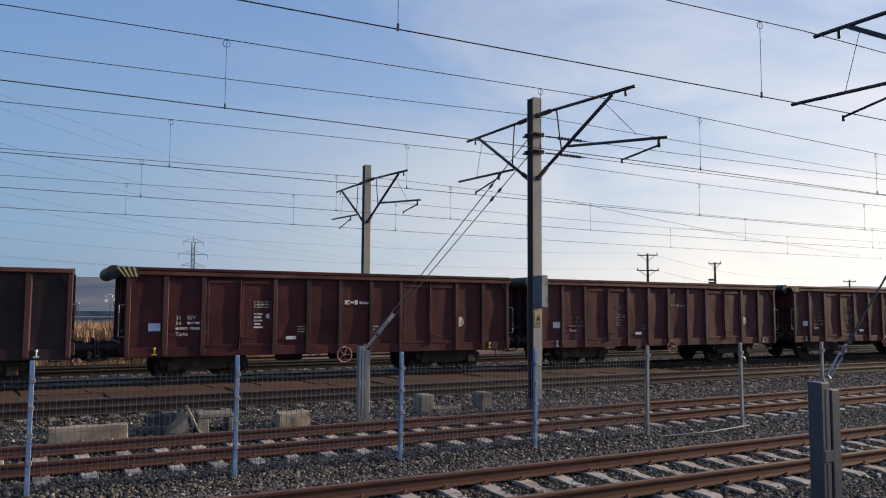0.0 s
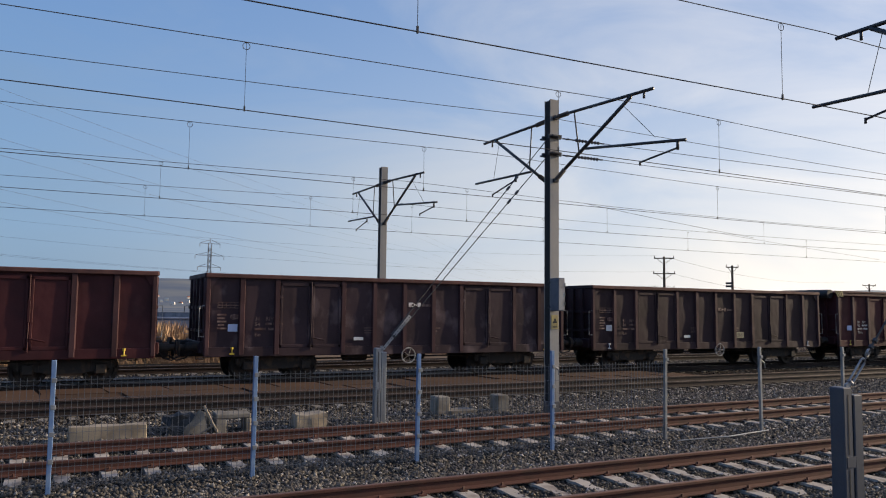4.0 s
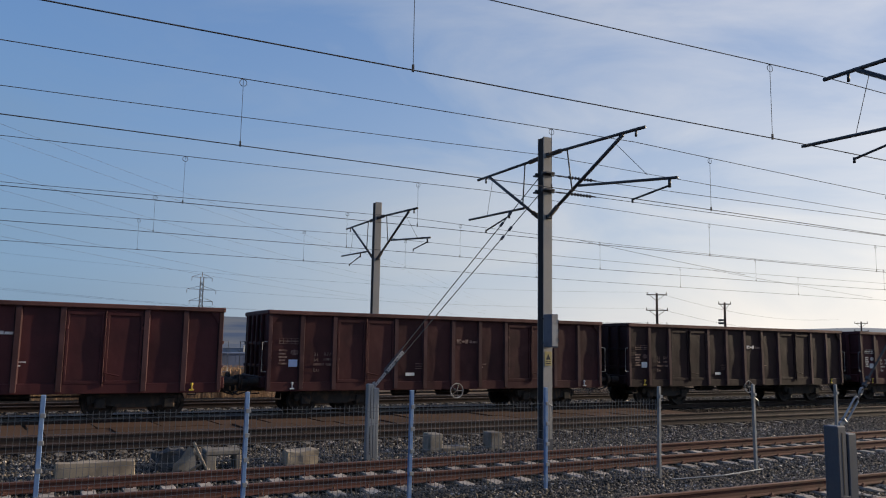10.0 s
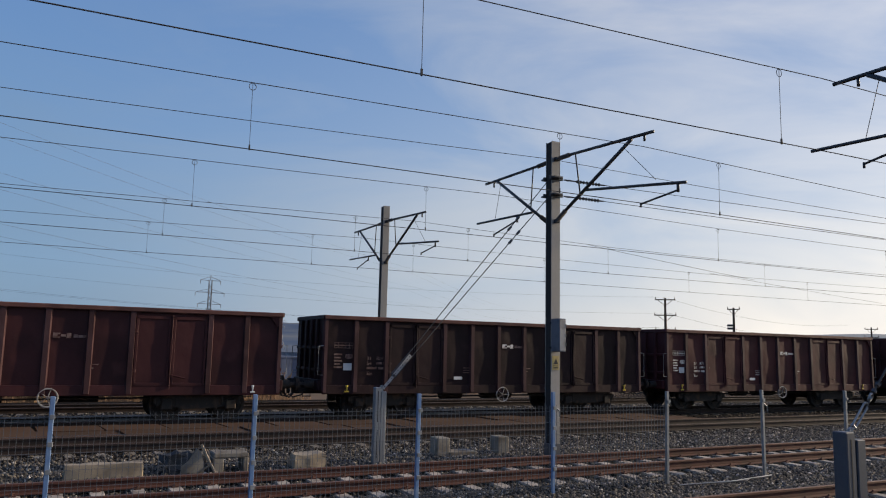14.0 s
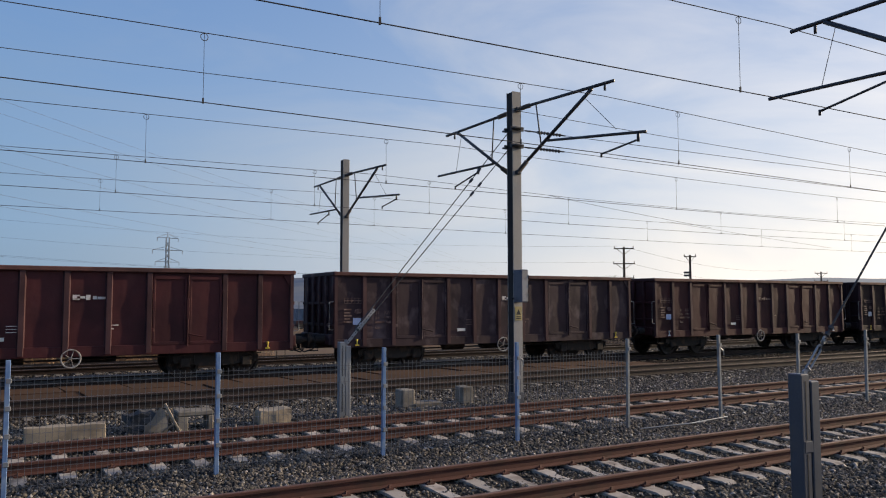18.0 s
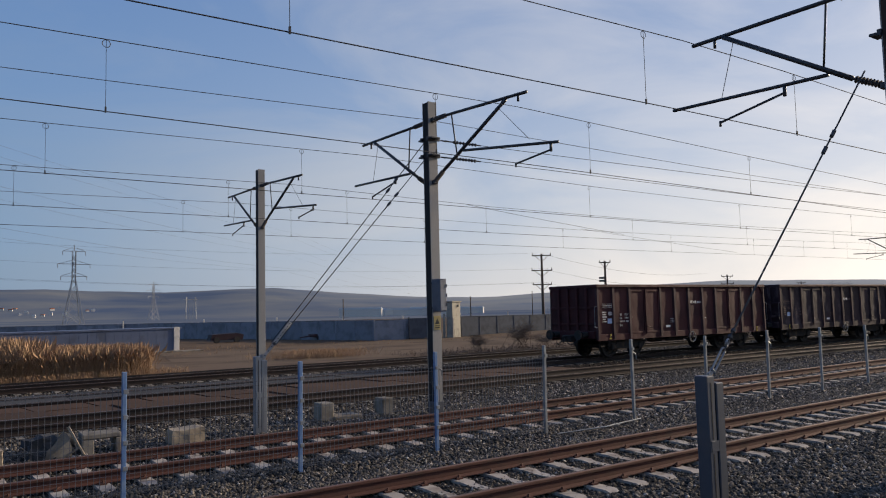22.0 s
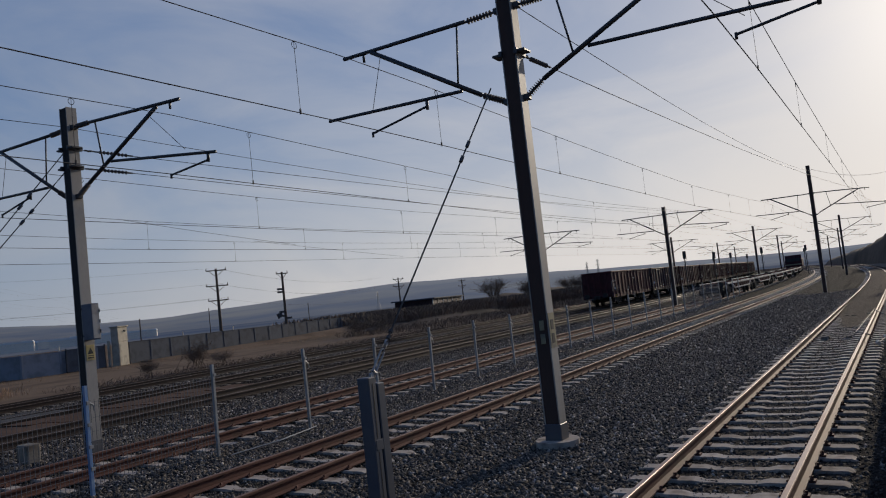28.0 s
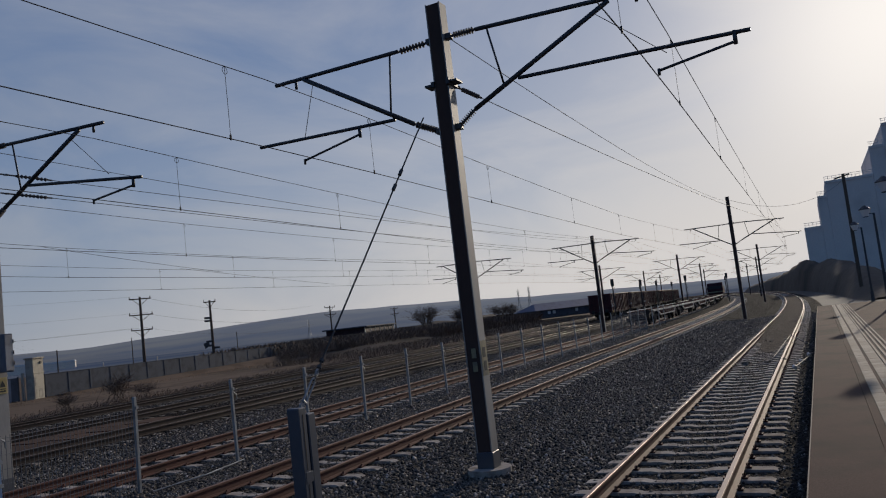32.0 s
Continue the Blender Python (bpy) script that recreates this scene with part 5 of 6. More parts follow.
part("piece", Geo().prism([(-0.24, -0.26), (0.20, -0.26), (0.19, -0.08), (0.12, 0.16), (0.05, 0.20), (-0.10, -0.02), (-0.22, -0.12)], "y", -0.05, 0.05), OLD_CONCRETE, slab)
plank = thing("broken_plank", "pale broken plank leaning on the rubble", "plank", pose(2.6, 15.6, 0))
part("upper_piece", Geo().tube((-0.12, 0.1, 0.28), (0.02, 0.0, -0.02), 0.03, 5), SAND_CONCRETE, plank)
part("lower_piece", Geo().tube((0.02, 0.0, -0.02), (0.14, -0.05, -0.25), 0.025, 5), SAND_CONCRETE, plank)
part("cross_piece", Geo().tube((-0.22, 0.0, -0.26), (0.06, 0.0, -0.10), 0.02, 5), SAND_CONCRETE, plank)
trough = thing("cable_trough", "open concrete cable trough with upright end slabs", "trough", pose(8.95, 16.75, 0))
part("end_slab", Geo().box(-0.95, -0.62, -0.20, 0.22, -0.36, 0.14, 0.02), OLD_CONCRETE, trough)
part("end_slab", Geo().box(0.72, 1.02, -0.20, 0.22, -0.36, 0.12, 0.02), OLD_CONCRETE, trough)
part("floor_slab", Geo().box(-0.62, 0.1, -0.26, 0.26, -0.36, -0.19, 0.015), OLD_CONCRETE, trough)
pipe = thing("loose_pipe", "thin pale pipe lying on the ballast", "pipe", pose(0, 0, 0))
part("tube", Geo().line([(10.6, 11.35, -0.23), (11.8, 11.2, -0.20), (13.0, 11.3, -0.16)], 0.014, 6), POST_GREY, pipe)

# ---- slabs of the yard crossing ----


def slab_row(parent, y0, y1, step, z, mat, skew=0.0, a=-14.0, b=19.5, gap=0.03):
    """A row of worn slabs, each with its own height, tilt and chipped edge."""
    s = a
    while s < b:
        w = step * random.uniform(0.92, 1.08)
        k = skew * random.uniform(0.6, 1.2)
        ends = [(s + gap, y0), (s + w - gap, y0 + random.uniform(-0.03, 0.03)), (s + w - gap - k, y1 + random.uniform(-0.03, 0.03)), (s + gap - k, y1)]
        h, tilt = z + random.uniform(-0.02, 0.02), random.uniform(-0.012, 0.012)
        top = [(*along(p, q)[:2], h + (tilt if i in (0, 3) else -tilt)) for i, (p, q) in enumerate(ends)]
        g = Geo().add([(x, y, -0.26) for x, y, _ in top] + top, [(3, 2, 1, 0), (4, 5, 6, 7), (0, 1, 5, 4), (1, 2, 6, 5), (2, 3, 7, 6), (3, 0, 4, 7)])
        part("slab", g, mat, parent)
        s += w


strip = thing("crossing", "row of worn brown crossing slabs between two yard tracks", "pavement", kind="structure")
slab_row(strip, 20.55, 21.95, 1.5, -0.05, SLAB, 0.15)
slab_row(strip, 21.98, 23.30, 1.5, -0.055, SLAB, 0.15)
strip2 = thing("crossing", "grey concrete slabs in and beside the train's track", "pavement", kind="structure")
slab_row(strip2, 23.82, 25.08, 3.0, -0.045, GREY_SLAB, b=15.5, gap=0.02)
slab_row(strip2, 25.33, 26.75, 3.0, -0.06, GREY_SLAB, b=15.5, gap=0.02)

# ---- platform paving ----
pave = thing("tactile_strip", "pale ribbed tactile paving along the platform edge", "paving", kind="structure")
s = -7.8
while s < 49:
    for y0, y1, z in ((-0.60, -0.44, 0.556), (-0.84, -0.65, 0.556)):
        x, y, a = along(s, 0)
        g = Geo().box(0.004, 0.396, y0, y1, 0.52, z + random.uniform(0, 0.003), 0.003)
        part("paver", g, PAVER, pave, at=Matrix.Translation((x, y, 0)) @ Matrix.Rotation(a, 4, "Z"))
    s += 0.4
for k in range(4):
    y = -0.88 - 0.10 * k
    g = sweep([(y - 0.03, 0.545), (y + 0.03, 0.545), (y + 0.022, 0.562), (y - 0.022, 0.562)], 0, 0, -7.8, 49.5)
    part("rib", g, PAVER, pave, "raised pale guide rib")

tagged(part("edge_line", sweep([(0.304, 0.548), (0.315, 0.548), (0.315, 0.555), (0.304, 0.555)], 0, 0, -2, 49.5), PAVER), "thin pale line along the platform edge", "line", kind="structure")

# ---- platform lamps ----


def platform_lamp(s, y):
    m = thing("platform_lamp", "dark lamp post with a white glass lantern", "lamp", spot(s, y), "platform lamps")
    part("post", Geo().tube((0, 0, 0.5), (0, 0, 4.75), 0.07, 10, 0.045), TUBE, m)
    part("base", Geo().tube((0, 0, 0.5), (0, 0, 1.1), 0.11, 10, 0.09), TUBE, m)
    part("bracket", Geo().tube((0, 0, 4.7), (0, 0.32, 4.78), 0.02, 6), TUBE, m)
    ln = part("lantern", Geo().tube((0, 0.32, 4.62), (0, 0.32, 4.95), 0.10, 6, 0.24), GLASS, m, "white glass lantern")
    part("roof", Geo().tube((0, 0.32, 4.95), (0, 0.32, 5.12), 0.27, 6, 0.05), TUBE, ln)
    part("frame", Geo().ring((0, 0.32, 4.95), (0, 0, 1), 0.24, 0.02, 6, 4).ring((0, 0.32, 4.62), (0, 0, 1), 0.10, 0.02, 6, 4), TUBE, ln)
    return m


for s in (27.5, 38.5, 49.5):
    platform_lamp(s, -2.55)
pole = thing("wooden_pole", "tall dark pole behind the platform", "pole", spot(88, -4.3))
part("shaft", Geo().tube((0, 0, -0.4), (0, 0, 12.4), 0.20, 8, 0.15), WOOD_POLE, pole)
part("cross_arm", Geo().tube((0, 0.9, 12.0), (0, -0.6, 12.3), 0.07, 6), WOOD_POLE, pole)
wire("span_wire", "long wire from the mast to the pole", [sag((62, 5.3, 8.85), (88, -4.2, 12.2), 1.6)], 0.012)

# ---- stepped factory behind the platform ----
fac = thing("factory_building", "tall stepped grey factory block in shade", "building", pose(196, 0, 0))
for i, (y0, y1, h, d) in enumerate(((1.4, -2.3, 13.6, 22), (-2.3, -4.2, 20.4, 24), (-4.2, -14.1, 23.6, 30), (-14.1, -17.2, 29.8, 34), (-17.2, -60, 34.5, 40))):
    t = part("tower", Geo().box(0.02 * i, d, y1 + 0.0, y0, -1, h, 0.15), FACTORY, fac, "plain windowless block")
    part("parapet", Geo().box(-0.12, 0.15, y1, y0, h - 0.4, h + 0.25, 0.05), FACTORY, t)
    g = Geo()
    k = y1 + 0.2
    while k < y0:
        g.box(0.1, 0.16, k, k + 0.06, h + 0.25, h + 1.3)
        k += 0.8
    g.box(0.1, 0.16, y1, y0, h + 1.2, h + 1.28).box(0.1, 0.16, y1, y0, h + 0.75, h + 0.8)
    part("railing", g, LIGHT_PANEL, t, "pale roof railing")
part("chimney", Geo().tube((6, -20, 34), (6, -20, 38), 0.8, 12), FACTORY, fac)
for k in range(6):
    part("window", Geo().box(-0.06, 0.0, -22 - k * 5, -20.6 - k * 5, 22.4, 26.0, 0.03), BOX_GREY, fac)


def bank(name, label, pts, mat, width, seed):
    """An earth bank along a line of (x, y, height), uneven on top."""
    g = Geo()
    v, f = [], []
    m = 7
    for i, (x, y, h) in enumerate(pts):
        for k in range(m):
            u = k / (m - 1) * 2 - 1
            z = h * max(0, 1 - u * u) ** 0.7
            z += 0.25 * h * noise.noise((x * 0.09 + seed, y * 0.09 + u, 0.3)) * (1 - u * u)
            v.append((x + u * width * 0.25, y + u * width, z - 0.45))
    for i in range(len(pts) - 1):
        f += [(i * m + k, i * m + k + 1, (i + 1) * m + k + 1, (i + 1) * m + k) for k in range(m - 1)]
    return tagged(part(name, g.add(v, f), mat, smooth=True), label, "bank", kind="structure")


slope = []
for i in range(41):
    d = 75 + 6.0 * i
    x, y, _ = along(d, -6.3)
    slope.append((x, y, float(np.interp(d, [75, 90, 105, 140, 170, 200, 230, 260, 315], [0.0, 1.6, 3.0, 4.5, 5.6, 6.2, 4.8, 3.8, 1.5])) + 0.4))
bank("embankment", "dark scrub-covered slope beside the platform track", slope, SCRUB, 3.4, 3)
bank("embankment", "brown scrubby bank beyond the yard", [(72 + 9 * i, 54 + 1.2 * i + 0.07 * i * i, (1.2 + 1.3 * math.sin(min(1.0, i / 9) * 1.57) + 0.3 * math.sin(i * 1.3)) * min(1.0, 0.05 + i / 4)) for i in range(28)], SCRUB, 6.0, 7)

# ---- wall, hut and shed beyond the yard ----


def precast_wall(points, height, label, climb=0.0, mat=WALL_GREY):
    w = thing("yard_wall", label, "wall", kind="structure")
    for (x0, y0), (x1, y1) in zip(points, points[1:]):
        n = max(1, round(math.hypot(x1 - x0, y1 - y0) / 2.5))
        a = math.degrees(math.atan2(y1 - y0, x1 - x0))
        step = math.hypot(x1 - x0, y1 - y0) / n
        for i in range(n):
            at = pose(x0 + (x1 - x0) * i / n, y0 + (y1 - y0) * i / n, climb * (x0 + (x1 - x0) * i / n - points[0][0]), 0, 0, a)
            panel = part("panel", Geo().box(0.06, step - 0.06, -0.05, 0.05, -0.5, height - 0.42, 0.01), mat, w, at=at)
            part("wall_post", Geo().box(-0.09, 0.09, -0.09, 0.09, -0.5, height - 0.35, 0.015), mat, w, at=at)
            part("cap", Geo().box(-0.05, step, -0.08, 0.08, height - 0.42, height - 0.36, 0.01), mat, w, at=at)


precast_wall([(45.2, 61.6), (70, 64), (104, 67)], 1.95, "grey precast concrete wall with posts", -0.005)
precast_wall([(41.6, 61.2), (35.6, 62.3), (31.0, 80), (25, 96), (5, 112), (-45, 128)], 1.85, "long grey wall beyond the dirt yard", mat=HAZED_WALL)
hut = thing("relay_hut", "narrow white hut with an upper storey and a door", "hut", pose(43.7, 61.6, -0.45, 0, 0, 22))
part("wall", Geo().box(-0.8, 0.7, -0.9, -0.2, 0, 3.45, 0.03), HUT_CREAM, hut)
part("roof", Geo().box(-0.9, 0.8, -1.0, -0.1, 3.45, 3.57, 0.03), HUT_CREAM, hut)
part("string_course", Geo().box(-0.83, 0.73, -0.95, -0.9, 2.20, 2.30, 0.01), HUT_CREAM, hut)
dr = part("door", Geo().box(-0.75, 0.55, -0.935, -0.90, 0.05, 2.05, 0.01), HUT_CREAM, hut, "pale door")
part("door_pane", Geo().box(-0.62, 0.42, -0.95, -0.936, 1.05, 1.85, 0.006), HUT_CREAM, dr)
for k in range(3):
    part("door_rib", Geo().box(-0.55 + k * 0.4, -0.48 + k * 0.4, -0.95, -0.936, 0.15, 0.85, 0.004), HUT_CREAM, dr)
part("lamp", Geo().tube((0.2, -0.9, 3.1), (0.2, -1.03, 3.1), 0.10, 10), BLACK, hut, "small dark lamp")
for x in (-1.05, 1.25):
    part("gate_post", Geo().box(x - 0.09, x + 0.09, -0.2, 0.0, 0, 2.35, 0.015), HUT_CREAM, hut)
gate = thing("steel_gate", "closed dark steel sheet gate beside the hut", "gate", pose(41.0, 61.25, -0.45))
part("leaf", Geo().box(-2.2, 1.4, -0.03, 0.03, 0.08, 2.0, 0.01), WALL_GREY, gate)
part("frame", Geo().box(-2.25, -2.15, -0.05, 0.05, 0, 2.1, 0.01).box(1.38, 1.48, -0.05, 0.05, 0, 2.1, 0.01), TUBE, gate)
shed = thing("long_shed", "long low blue-grey sheet shed with a pale end", "shed", pose(17.0, 60.0, -0.45, 0, 0, 2))
part("wall", Geo().box(-42, 0, 0, 4.0, 0, 1.75, 0.02), SHED_BLUE, shed)
g = Geo()
for k in range(70):
    g.box(-41.8 + k * 0.6, -41.72 + k * 0.6, -0.008, 0.0, 0.05, 1.7)
part("sheet_ribs", g, SHED_BLUE, shed)
part("roof", Geo().prism([(-42.3, 1.75), (0.3, 1.75), (0.3, 1.86), (-42.3, 1.86)], "y", -0.06, 4.1), SHED_BLUE, shed)
part("end_pillar", Geo().box(-0.3, 0.12, -0.08, 0.4, 0, 1.9, 0.02), WHITE, shed)
part("plinth", Geo().box(-2.5, 1.6, -1.2, 0.0, 0, 0.12, 0.02), OLD_CONCRETE, shed)
canopy = thing("flat_canopy", "white flat canopy on posts beyond the reeds", "canopy", pose(-2.5, 75, -0.45))
part("roof", Geo().box(-14, 5, 0, 6, 2.75, 3.0, 0.05), GALV, canopy)
for x in (-12, -6, -1, 4):
    part("post", Geo().box(x, x + 0.25, 0.1, 0.35, 0, 2.7), TUBE, canopy)
part("back_wall", Geo().box(-14, 5, 5.7, 6, 0, 2.7), BOX_GREY, canopy)

# red machine and odd things on the soil
mach = thing("red_trailer", "orange-red farm trailer with a low bed on the soil", "trailer", pose(35.0, 70.5, -0.45, 0, 0, -6))
part("bed", Geo().box(-1.9, 0.4, -0.7, 0.7, 0.35, 0.62, 0.04), DULL_RED, mach)
part("hopper", Geo().prism([(0.2, 0.3), (1.3, 0.3), (1.35, 1.15), (0.9, 1.3), (0.35, 1.1)], "y", -0.7, 0.7), BRICK_RED, mach)
part("mudguard", Geo().prism([(1.35, 0.15), (2.0, 0.15), (1.95, 0.75), (1.7, 0.95), (1.38, 0.85)], "y", -0.6, 0.6), BRICK_RED, mach)
for x in (-1.3, -0.3, 1.6):
    for y in (-0.75, 0.75):
        part("wheel", Geo().tube((x, y - 0.08, 0.24), (x, y + 0.08, 0.24), 0.24, 14), DARK_STEEL, mach)
part("drawbar", Geo().tube((-1.9, 0, 0.45), (-3.0, 0, 0.3), 0.05, 6), DULL_RED, mach)
scrap = thing("scrap_cart", "low dark rusty cart on the soil", "cart", pose(25.5, 74, -0.45))
part("bed", Geo().prism([(-1.6, 0.3), (1.6, 0.3), (1.7, 0.8), (1.0, 0.95), (-1.4, 0.85)], "y", -0.6, 0.6), SOOTY, scrap)
for x in (-1.0, 1.0):
    part("wheel", Geo().tube((x, -0.7, 0.3), (x, -0.5, 0.3), 0.3, 12), DARK_STEEL, scrap)
posts = [(20 + 9 * i, 92 - 0.5 * i) for i in range(8)]
for x, y in posts:
    p = thing("fence_stake", "thin pale concrete fence stake", "fence post", pose(x, y, -0.45), "fence stakes")
    part("stake", Geo().box(-0.07, 0.07, -0.07, 0.07, 0, 2.3, 0.01), WHITE, p)

# ---- poles and pylons ----


def utility_pole(x, y, top, arms, turn, label):
    p = thing("utility_pole", label, "pole", pose(x, y, -0.45, 0, 0, turn), "utility poles")
    part("shaft", Geo().tube((0, 0, 0), (0, 0, top), *((0.20, 8, 0.12) if top > 7 else (0.09, 8, 0.07))), WOOD_POLE, p)
    for z, w in arms:
        a = part("cross_arm", Geo().box(-w, w, -0.06, 0.06, z - 0.06, z + 0.06, 0.01), WOOD_POLE, p)
        for s in (-1, 1):
            part("arm_brace", Geo().tube((s * w * 0.75, 0, z), (0, 0, z - 0.75), 0.03, 5), WOOD_POLE, a)
            part("pin_insulator", Geo().tube((s * w * 0.95, 0, z + 0.05), (s * w * 0.95, 0, z + 0.32), 0.06, 6, 0.03), INSULATOR, a)
    return p


bank("embankment", "pale bare earth bank below the wall", [(46 + 4 * i, 60.2 + 0.34 * i, 0.15 + 0.055 * i) for i in range(16)], DIRT_ROAD, 2.2, 5)
utility_pole(62.5, 68.5, 9.2, ((9.0, 1.15), (7.2, 1.25), (5.5, 1.15)), -35, "wooden pole with three braced cross arms")
p2 = utility_pole(70.3, 65.6, 8.3, ((8.1, 0.7),), -35, "wooden pole with lamps and switchgear")
for z, s in ((6.2, -1), (5.85, -1), (3.4, -1), (2.9, -1), (2.6, 1)):
    part("fitting", Geo().box(*sorted((s * 0.12, s * 0.75)), -0.15, 0.15, z - 0.12, z + 0.12, 0.03), TUBE, p2)
part("lamp_head", Geo().prism([(-1.1, 3.2), (-0.5, 3.4), (-0.4, 2.9), (-0.9, 2.6)], "y", -0.2, 0.2), TUBE, p2)
for az, dist, h in ((55.4, 150, 8.0), (60.1, 205, 7.6), (62.7, 250, 7.5), (65.5, 300, 8.0), (41.6, 150, 6.0), (27.5, 120, 4.8), (48.6, 160, 5.2), (37.0, 110, 4.6)):
    utility_pole(dist * math.sin(radians(az)), dist * math.cos(radians(az)), h, ((h - 0.3, 1.1), (h - 1.7, 1.2)) if h > 7 else (), -30, "distant wooden pole with cross arms" if h > 7 else "distant plain wooden pole beyond the wall")
wire("pole_wires", "wires between the wooden poles", [sag((62.5 + dx, 68.5 + dx * 0.7, z), (118 + dx, 86, z - 1), 1.2) for z, dx in ((8.8, -1), (8.8, 1), (7.0, -1), (7.0, 1), (5.3, 1))] + [sag((62.5 + dx, 68.5, z), (-20 + dx, 88, z + 3), 1.4) for z, dx in ((8.8, -1), (7.0, 1), (5.3, -1), (5.3, 1))], 0.007)


def lattice_pylon(x, y, h, turn, arms=(0.97, 0.80, 0.64)):
    p = thing("lattice_pylon", "distant grey lattice power pylon", "pylon", pose(x, y, -0.5, 0, 0, turn), "power pylons")
    b, k = h * 0.11, h * 0.02
    r = max(0.06, h * 0.0045)

    def corner(i, z):
        w = b + (k - b) * min(1.0, z / (h * 0.6)) if z < h * 0.6 else k
        return ((-1, 1, 1, -1)[i] * w, (-1, -1, 1, 1)[i] * w, z)

    for i in range(4):
        part("leg", Geo().tube(corner(i, 0), corner(i, h * 0.6), r, 4).tube(corner(i, h * 0.6), corner(i, h * 0.98), r, 4), GALV, p)
    levels = [h * f for f in (0.0, 0.16, 0.30, 0.42, 0.52, 0.60, 0.68, 0.76, 0.84, 0.92)]
    g = Geo()
    for z0, z1 in zip(levels, levels[1:]):
        for i in range(4):
            j = (i + 1) % 4
            g.tube(corner(i, z0), corner(j, z1), r * 0.6, 3).tube(corner(j, z0), corner(i, z1), r * 0.6, 3)
    part("bracing", g, GALV, p)
    part("peak", Geo().tube((0, 0, h * 0.97), (0, 0, h * 1.05), r * 1.4, 4), GALV, p)
    for f, w in zip(arms, (0.14, 0.20, 0.16)):
        g = Geo()
        for s in (-1, 1):
            for yy in (-k, k):
                g.tube((s * k, yy, h * f), (s * h * w, 0, h * f), r * 0.8, 3)
            g.tube((s * k, 0, h * (f + 0.05)), (s * h * w, 0, h * f), r * 0.8, 3).tube((s * h * w, 0, h * f), (s * h * w, 0, h * (f - 0.05)), r, 4)
        part("cross_arm", g, GALV, p)


for az, dist, h, turn in ((9.15, 380, 34.0, 5), (14.2, 690, 31, 20), (53.7, 820, 19, 10), (69.4, 900, 27.5, 0), (70.2, 905, 30, 0)):
    lattice_pylon(dist * math.sin(radians(az)), dist * math.cos(radians(az)), h, turn)
portal = thing("portal_pylon", "distant steel portal pylon", "pylon", pose(700 * math.sin(radians(16.7)), 700 * math.cos(radians(16.7)), -0.5))
for s in (-4.0, 4.0):
    part("leg", Geo().tube((s * 1.1, 0, 0), (s, 0, 19), 0.35, 5).tube((s * 0.3, 0, 0), (s * 0.8, 0, 19), 0.2, 4), GALV, portal)
part("beam", Geo().box(-6, 6, -0.3, 0.3, 16.6, 17.3), GALV, portal)

# ---- far hills ----
RIDGE = [(-75, 1.2), (-40, 1.6), (-12, 1.7), (0, 1.91), (7, 2.04), (11, 1.82), (15.3, 1.72), (19, 1.86), (22.6, 1.92), (27, 1.5), (31, 1.22), (35, 0.95), (38, 0.92), (41, 1.05), (46, 1.22), (51, 1.5), (55.8, 1.64), (60, 1.5), (63.4, 1.4), (68, 1.12), (72.5, 0.95), (78, 0.8), (84, 0.6), (95, 0.7), (120, 1.3), (160, 1.5), (200, 1.2), (245, 1.3), (285, 1.2)]
# Backdrop that glows by itself: distance haze is painted as blue-grey emission.
HILL_GLOW = bpy.data.materials.new("hazy_hill")
HILL_GLOW.use_nodes = True
hn, hk = HILL_GLOW.node_tree.nodes, HILL_GLOW.node_tree.links
hb = hn["Principled BSDF"]
hb.inputs["Roughness"].default_value, hb.inputs["Specular IOR Level"].default_value = 1.0, 0.0
ht, hm, hx, h2 = hn.new("ShaderNodeTexCoord"), hn.new("ShaderNodeMapping"), hn.new("ShaderNodeTexNoise"), hn.new("ShaderNodeMixRGB")
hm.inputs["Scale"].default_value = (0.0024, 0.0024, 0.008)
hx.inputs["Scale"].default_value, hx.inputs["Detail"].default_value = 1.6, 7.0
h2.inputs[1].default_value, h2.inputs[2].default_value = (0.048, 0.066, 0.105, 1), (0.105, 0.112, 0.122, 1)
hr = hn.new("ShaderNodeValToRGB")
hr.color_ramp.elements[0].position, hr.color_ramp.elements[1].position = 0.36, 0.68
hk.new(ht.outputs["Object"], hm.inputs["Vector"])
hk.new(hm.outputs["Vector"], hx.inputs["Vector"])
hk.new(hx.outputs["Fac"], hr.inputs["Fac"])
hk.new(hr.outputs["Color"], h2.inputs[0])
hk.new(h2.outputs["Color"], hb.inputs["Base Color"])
# The emission pales towards +x, for brighter haze on the sun's side.
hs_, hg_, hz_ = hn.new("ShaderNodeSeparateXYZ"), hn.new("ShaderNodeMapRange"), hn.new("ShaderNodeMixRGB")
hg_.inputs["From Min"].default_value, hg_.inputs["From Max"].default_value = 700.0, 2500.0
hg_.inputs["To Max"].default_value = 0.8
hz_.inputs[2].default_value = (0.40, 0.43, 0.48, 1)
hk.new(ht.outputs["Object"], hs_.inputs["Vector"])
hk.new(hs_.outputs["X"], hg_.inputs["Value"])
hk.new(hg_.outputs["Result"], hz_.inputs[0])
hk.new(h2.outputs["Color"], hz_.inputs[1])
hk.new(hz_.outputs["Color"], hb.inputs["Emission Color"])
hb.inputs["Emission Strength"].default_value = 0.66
v, f = [], []
azs = [-75 + 1.5 * i for i in range(241)]
